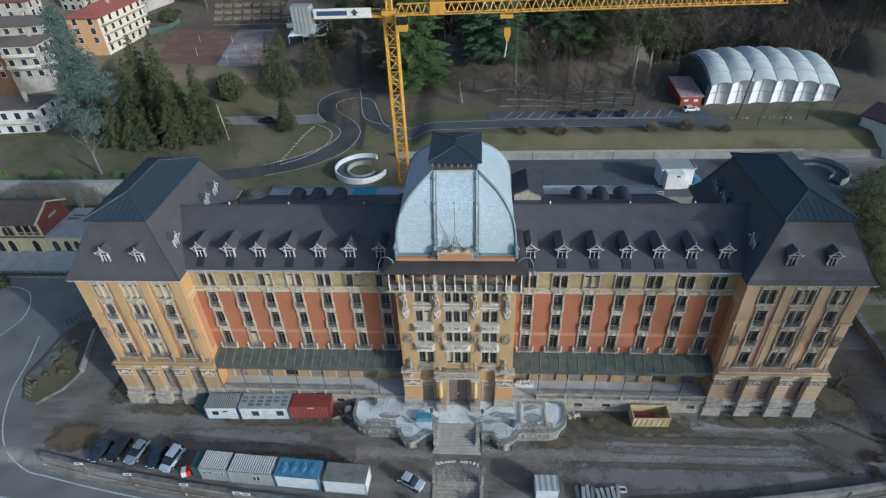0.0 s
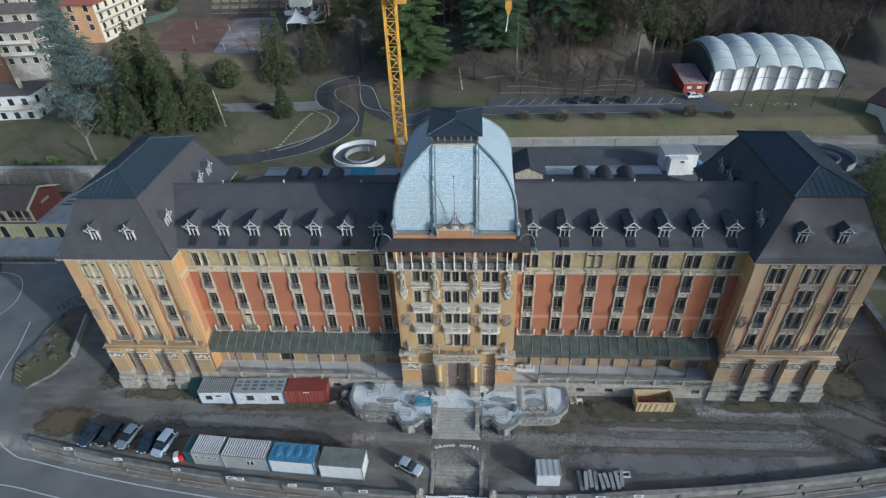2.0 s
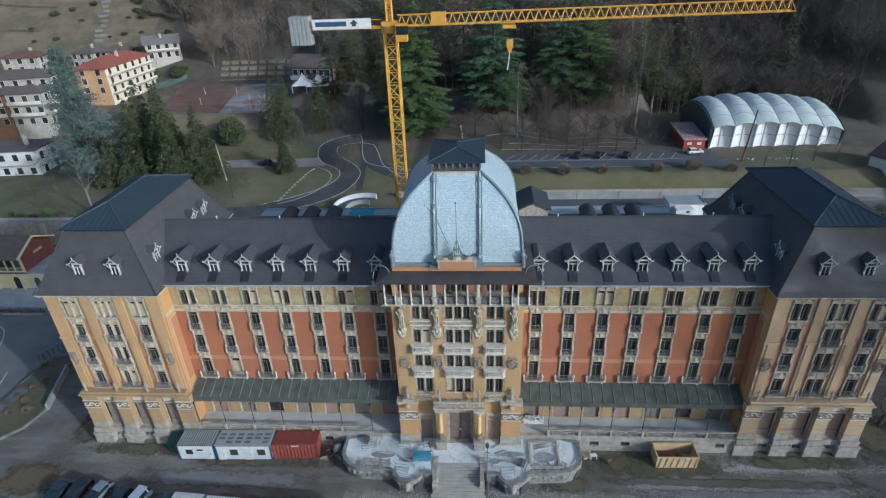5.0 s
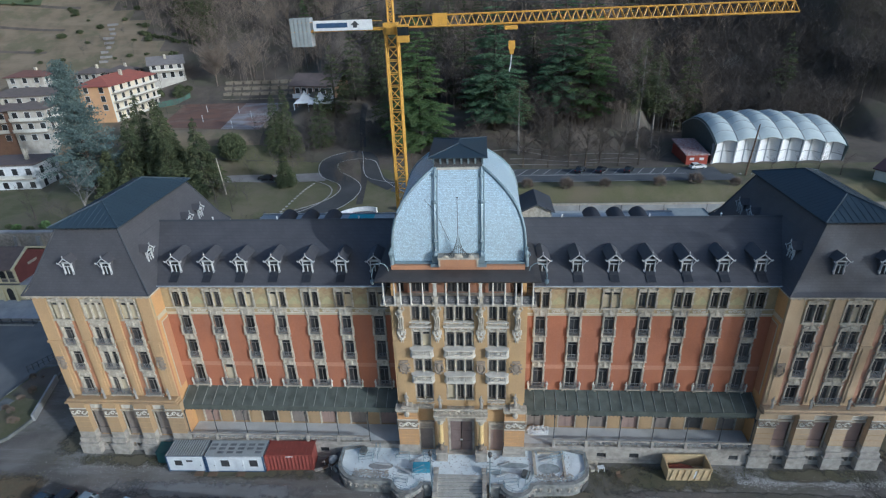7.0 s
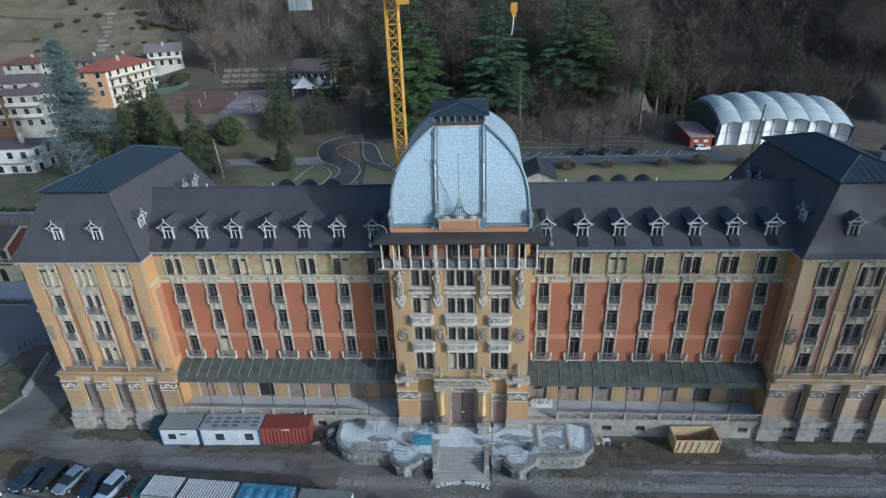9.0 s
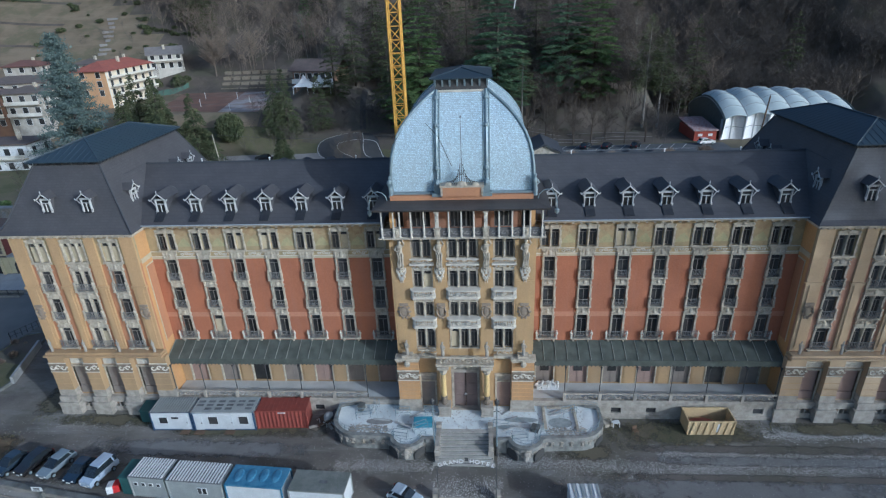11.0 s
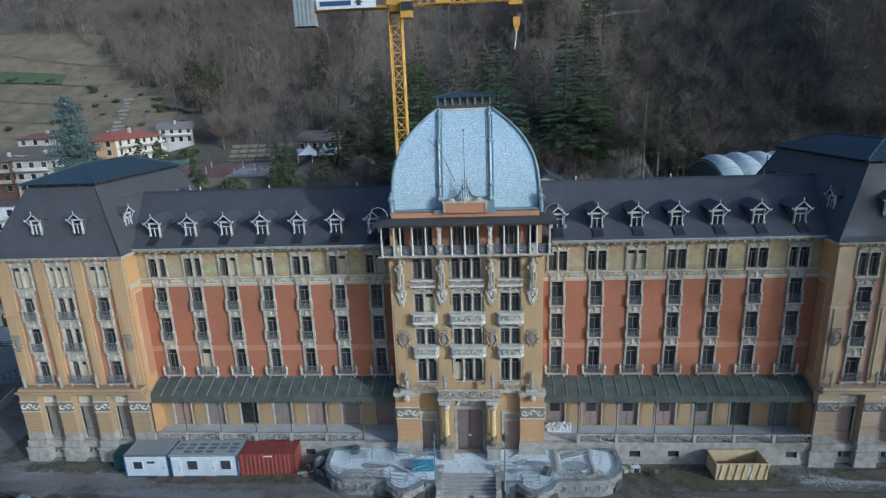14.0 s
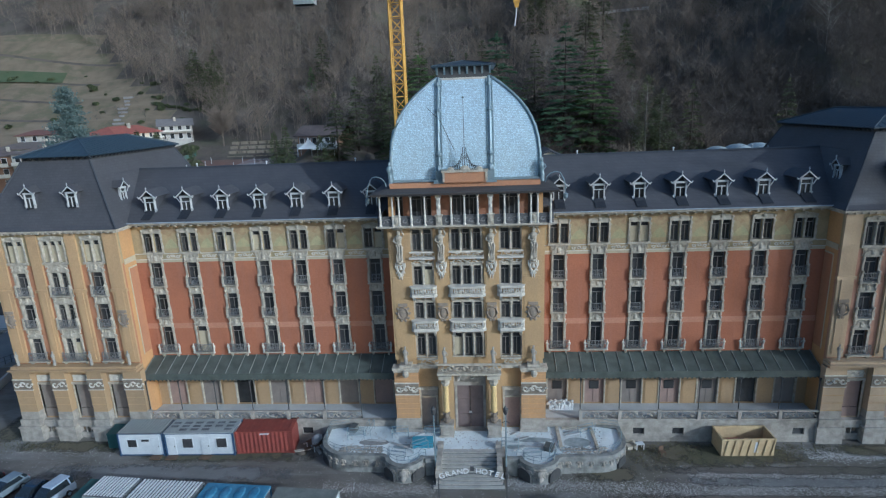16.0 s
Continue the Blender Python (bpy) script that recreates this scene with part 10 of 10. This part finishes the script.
for k, (x, y) in enumerate(((-2.4, 85.5), (1.5, 90), (13, 83.4), (19, 83.2), (24, 83.5), (28.2, 84.2), (32, 86.5), (36, 83.6), (41, 84.5), (8, 85), (18, 89), (25, 91), (33, 92))):
    single_tree(x, y, 7.5 + (k % 3), 100 + k, BARK, "pollarded bare plane tree beside the car park", "plane_tree", "pollarded trees", twigs=900, limbs=16, spread=0.34)
single_tree(-82.5, 57.5, 13, 130, PALEBARK, "white-barked bare birch above the wall", twigs=160)
old = thing("bare_tree", "old bare tree with crooked cut limbs by the end pavilion", "tree", (54.5, 6.0, 0), 0, "bare trees")
part("trunk", G().tube([(0, 0, -0.4), (0.15, 0, 1.0), (0.4, 0.1, 1.9)], 0.3, 8, 0.22), BARK, old)
part("limb", G().tube([(0.4, 0.1, 1.8), (-0.3, 0.2, 2.8), (-0.6, 0.4, 3.8), (-0.3, 0.5, 4.6)], 0.17, 6, 0.05).tube([(0.4, 0.1, 1.8), (1.2, 0, 2.6), (2.0, -0.2, 3.0), (2.6, 0.1, 3.9)], 0.17, 6, 0.05), BARK, old)
part("limb", G().tube([(0.8, 0.05, 2.2), (0.9, 0.6, 3.4), (1.3, 0.8, 4.4)], 0.12, 6, 0.04).tube([(2.0, -0.2, 3.0), (2.9, -0.6, 3.2), (3.4, -0.5, 3.8)], 0.09, 5, 0.03).tube([(-0.6, 0.4, 3.6), (-1.2, 0.1, 4.2)], 0.08, 5, 0.03), BARK, old)
single_tree(-90, 147.5, 12, 132, TWIG, "broad round bare tree above the court", twigs=9000, limbs=70, spread=0.4)
for k, (x, y) in enumerate(((72, 73), (78, 75), (83, 75), (66, 72))):
    single_tree(x, y, 5.5, 140 + k, BARK, "small pruned bare tree before the sports hall", twigs=120, limbs=10, spread=0.3)
for k, (x, y, h) in enumerate(((-59, 68.5, 5.5), (-53.2, 63.8, 5.0))):
    single_tree(x, y, h, 150 + k, BARK, "small bare tree on the park lawn", twigs=220, limbs=12, spread=0.36)
single_tree(-96, 50.6, 5.5, 153, PALEBARK, "small pale bare tree below the buttressed wall", twigs=150, limbs=9)
single_tree(-97, 60, 8, 146, BARK, "bare garden tree before the villa", twigs=160)


# unseen trees added beyond the view to dim the right pavilion and forecourt
for k, (x, y, h) in enumerate(((69, -20.5, 37), (70.5, -13, 38), (72, -6, 38), (76, -22, 37), (77.5, -15, 38), (79, -8, 38))):
    ob = thing("shade_tree", "unseen bare tree added to shade the forecourt's right end", "tree", (x, y, height(x, y)), k * 53, "bare poplars")
    part("trunk", G().tube([(0, 0, -0.4), (0, 0, h * 0.4)], 0.18, 7, 0.13), BARK, ob)
    v, f = bare_tree(160 + k, h, twigs=470, limbs=20, spread=0.24, stout=0.005)
    part("crown", fast_mesh("crown", v, f, BARK), None, ob, "bare branches")


# hedges and bushes of many small leaves
def bush_mesh(seed, n=420, leaf=0.16):
    r = np.random.RandomState(seed)
    d = r.randn(n, 3)
    d /= np.linalg.norm(d, axis=1)[:, None]
    c = d * (0.55 + 0.5 * r.rand(n, 1)) * np.array([1, 1, 0.8]) + np.array([0, 0, 0.7])
    V = np.concatenate([c + leaf * r.randn(n, 3), c + leaf * r.randn(n, 3), c + leaf * r.randn(n, 3)], 1).reshape(-1, 3)
    return fast_mesh("bush", V, np.arange(len(V)).reshape(-1, 3), NEEDLE if seed % 2 else NEEDLE_LIT)


BUSH = [bush_mesh(k) for k in range(4)]
br = random.Random(5)
ROUND = bush_mesh(9, 9000, 0.06)
for x, y, s_ in ((-62.0, 89.0, 3.3),):
    ob = solid("evergreen", ROUND, None, "rounded dark evergreen below the clay court", "evergreen tree", "round evergreens", at=(x, y, height(x, y) - 0.3), turn=x)
    ob.scale = (s_, s_, s_ * 1.3)
spots = [(-110 + i * 3.1 + br.uniform(-1, 1), 55.5 + br.uniform(-0.8, 0.8), br.uniform(0.6, 1.2)) for i in range(15)] + [(-96, 30, 1.8), (-92, 22.5, 2.2), (-88, 27, 1.5), (60, 60, 1.6), (66, 62, 1.8)]
for i, (x, y, s_) in enumerate(spots):
    ob = solid("bush", BUSH[i % 4], None, "small evergreen bush of fine leaves", "bush", "bushes", at=(x, y, height(x, y) - 0.1), turn=i * 50)
    ob.scale = (s_, s_, s_)



def twig_ball(seed, n=900):
    r = np.random.RandomState(seed)
    d = r.randn(n, 3)
    d /= np.linalg.norm(d, axis=1)[:, None]
    a = d * 0.25 * np.array([1, 1, 0.6]) + np.array([0, 0, 0.3])
    b = d * (0.8 + 0.45 * r.rand(n, 1)) * np.array([1, 1, 0.85]) + np.array([0, 0, 0.75]) + 0.1 * r.randn(n, 3)
    w = np.cross(d, r.randn(n, 3))
    w = w / np.linalg.norm(w, axis=1)[:, None] * 0.03
    V = np.concatenate([(a + b) / 2 - w, (a + b) / 2 + w, b], 1).reshape(-1, 3)
    return fast_mesh("shrub", V, np.arange(len(V)).reshape(-1, 3), TWIG)


SHRUB = [twig_ball(60 + k) for k in range(2)]
hs = random.Random(77)
for i in range(46):
    x, y, q = hs.uniform(-215, -112), hs.uniform(160, 205), hs.uniform(0.5, 1.5)
    ob = solid("bush", BUSH[1 + 2 * (i % 2)], None, "small dark bush on the terraced hillside", "bush", "hillside bushes", at=(x, y, height(x, y) - 0.1), turn=i * 50)
    ob.scale = (q * 1.3, q, q * 0.8)
for i in range(14):
    x, y, q = -131 + 1.9 * i, 178 - 0.5 * i + hs.uniform(-0.8, 0.8), hs.uniform(0.7, 1.2)
    ob = solid("bush", BUSH[1 + 2 * (i % 2)], None, "dark hedge bush beside the garden stair", "bush", "hillside hedge", at=(x, y, height(x, y) - 0.1), turn=i * 50)
    ob.scale = (q * 1.3, q, q * 0.8)
for i in range(9):
    x, y, q = -104.5 + hs.uniform(-5, 5), 143.5 + hs.uniform(-1.5, 2.5), hs.uniform(1.2, 2.2)
    ob = solid("bush", BUSH[1 + 2 * (i % 2)], None, "dark evergreen bush below the chalet", "bush", "chalet bushes", at=(x, y, height(x, y) - 0.1), turn=i * 50)
    ob.scale = (q, q, q)
vr = random.Random(8)
for i in range(22):
    x = vr.uniform(52, 60.5)
    y, q = -7.5 + (x - 52) * 1.0 + vr.gauss(0, 1.1), vr.uniform(0.2, 0.5)
    ob = solid("brush_clump", SHRUB[i % 2], None, "low clump of cut brush at the forecourt's edge", "brush", "brush clumps", at=(x, y, 0), turn=i * 50)
    ob.scale = (q, q, q * 0.7)
for i in range(16):
    x, y, q = vr.uniform(-66.5, -61.5), vr.uniform(3.0, 15.5), vr.uniform(0.25, 0.6)
    ob = solid("bare_shrub", SHRUB[i % 2], None, "low rough shrub on the verge by the side road", "shrub", "verge shrubs", at=(x, y, 0.3), turn=i * 70)
    ob.scale = (q, q, q)
for i, (x, y, q) in enumerate(((13, 69.6, 1.4), (21.5, 69.2, 1.6), (30, 69.6, 1.3), (42, 69.8, 1.5), (50, 71.0, 1.7), (58, 69.5, 1.2))):
    ob = solid("bare_shrub", SHRUB[i % 2], None, "round brown leafless shrub on the lawn strip", "shrub", "lawn shrubs", at=(x, y, height(x, y) - 0.2), turn=i * 70)
    ob.scale = (q, q, q)
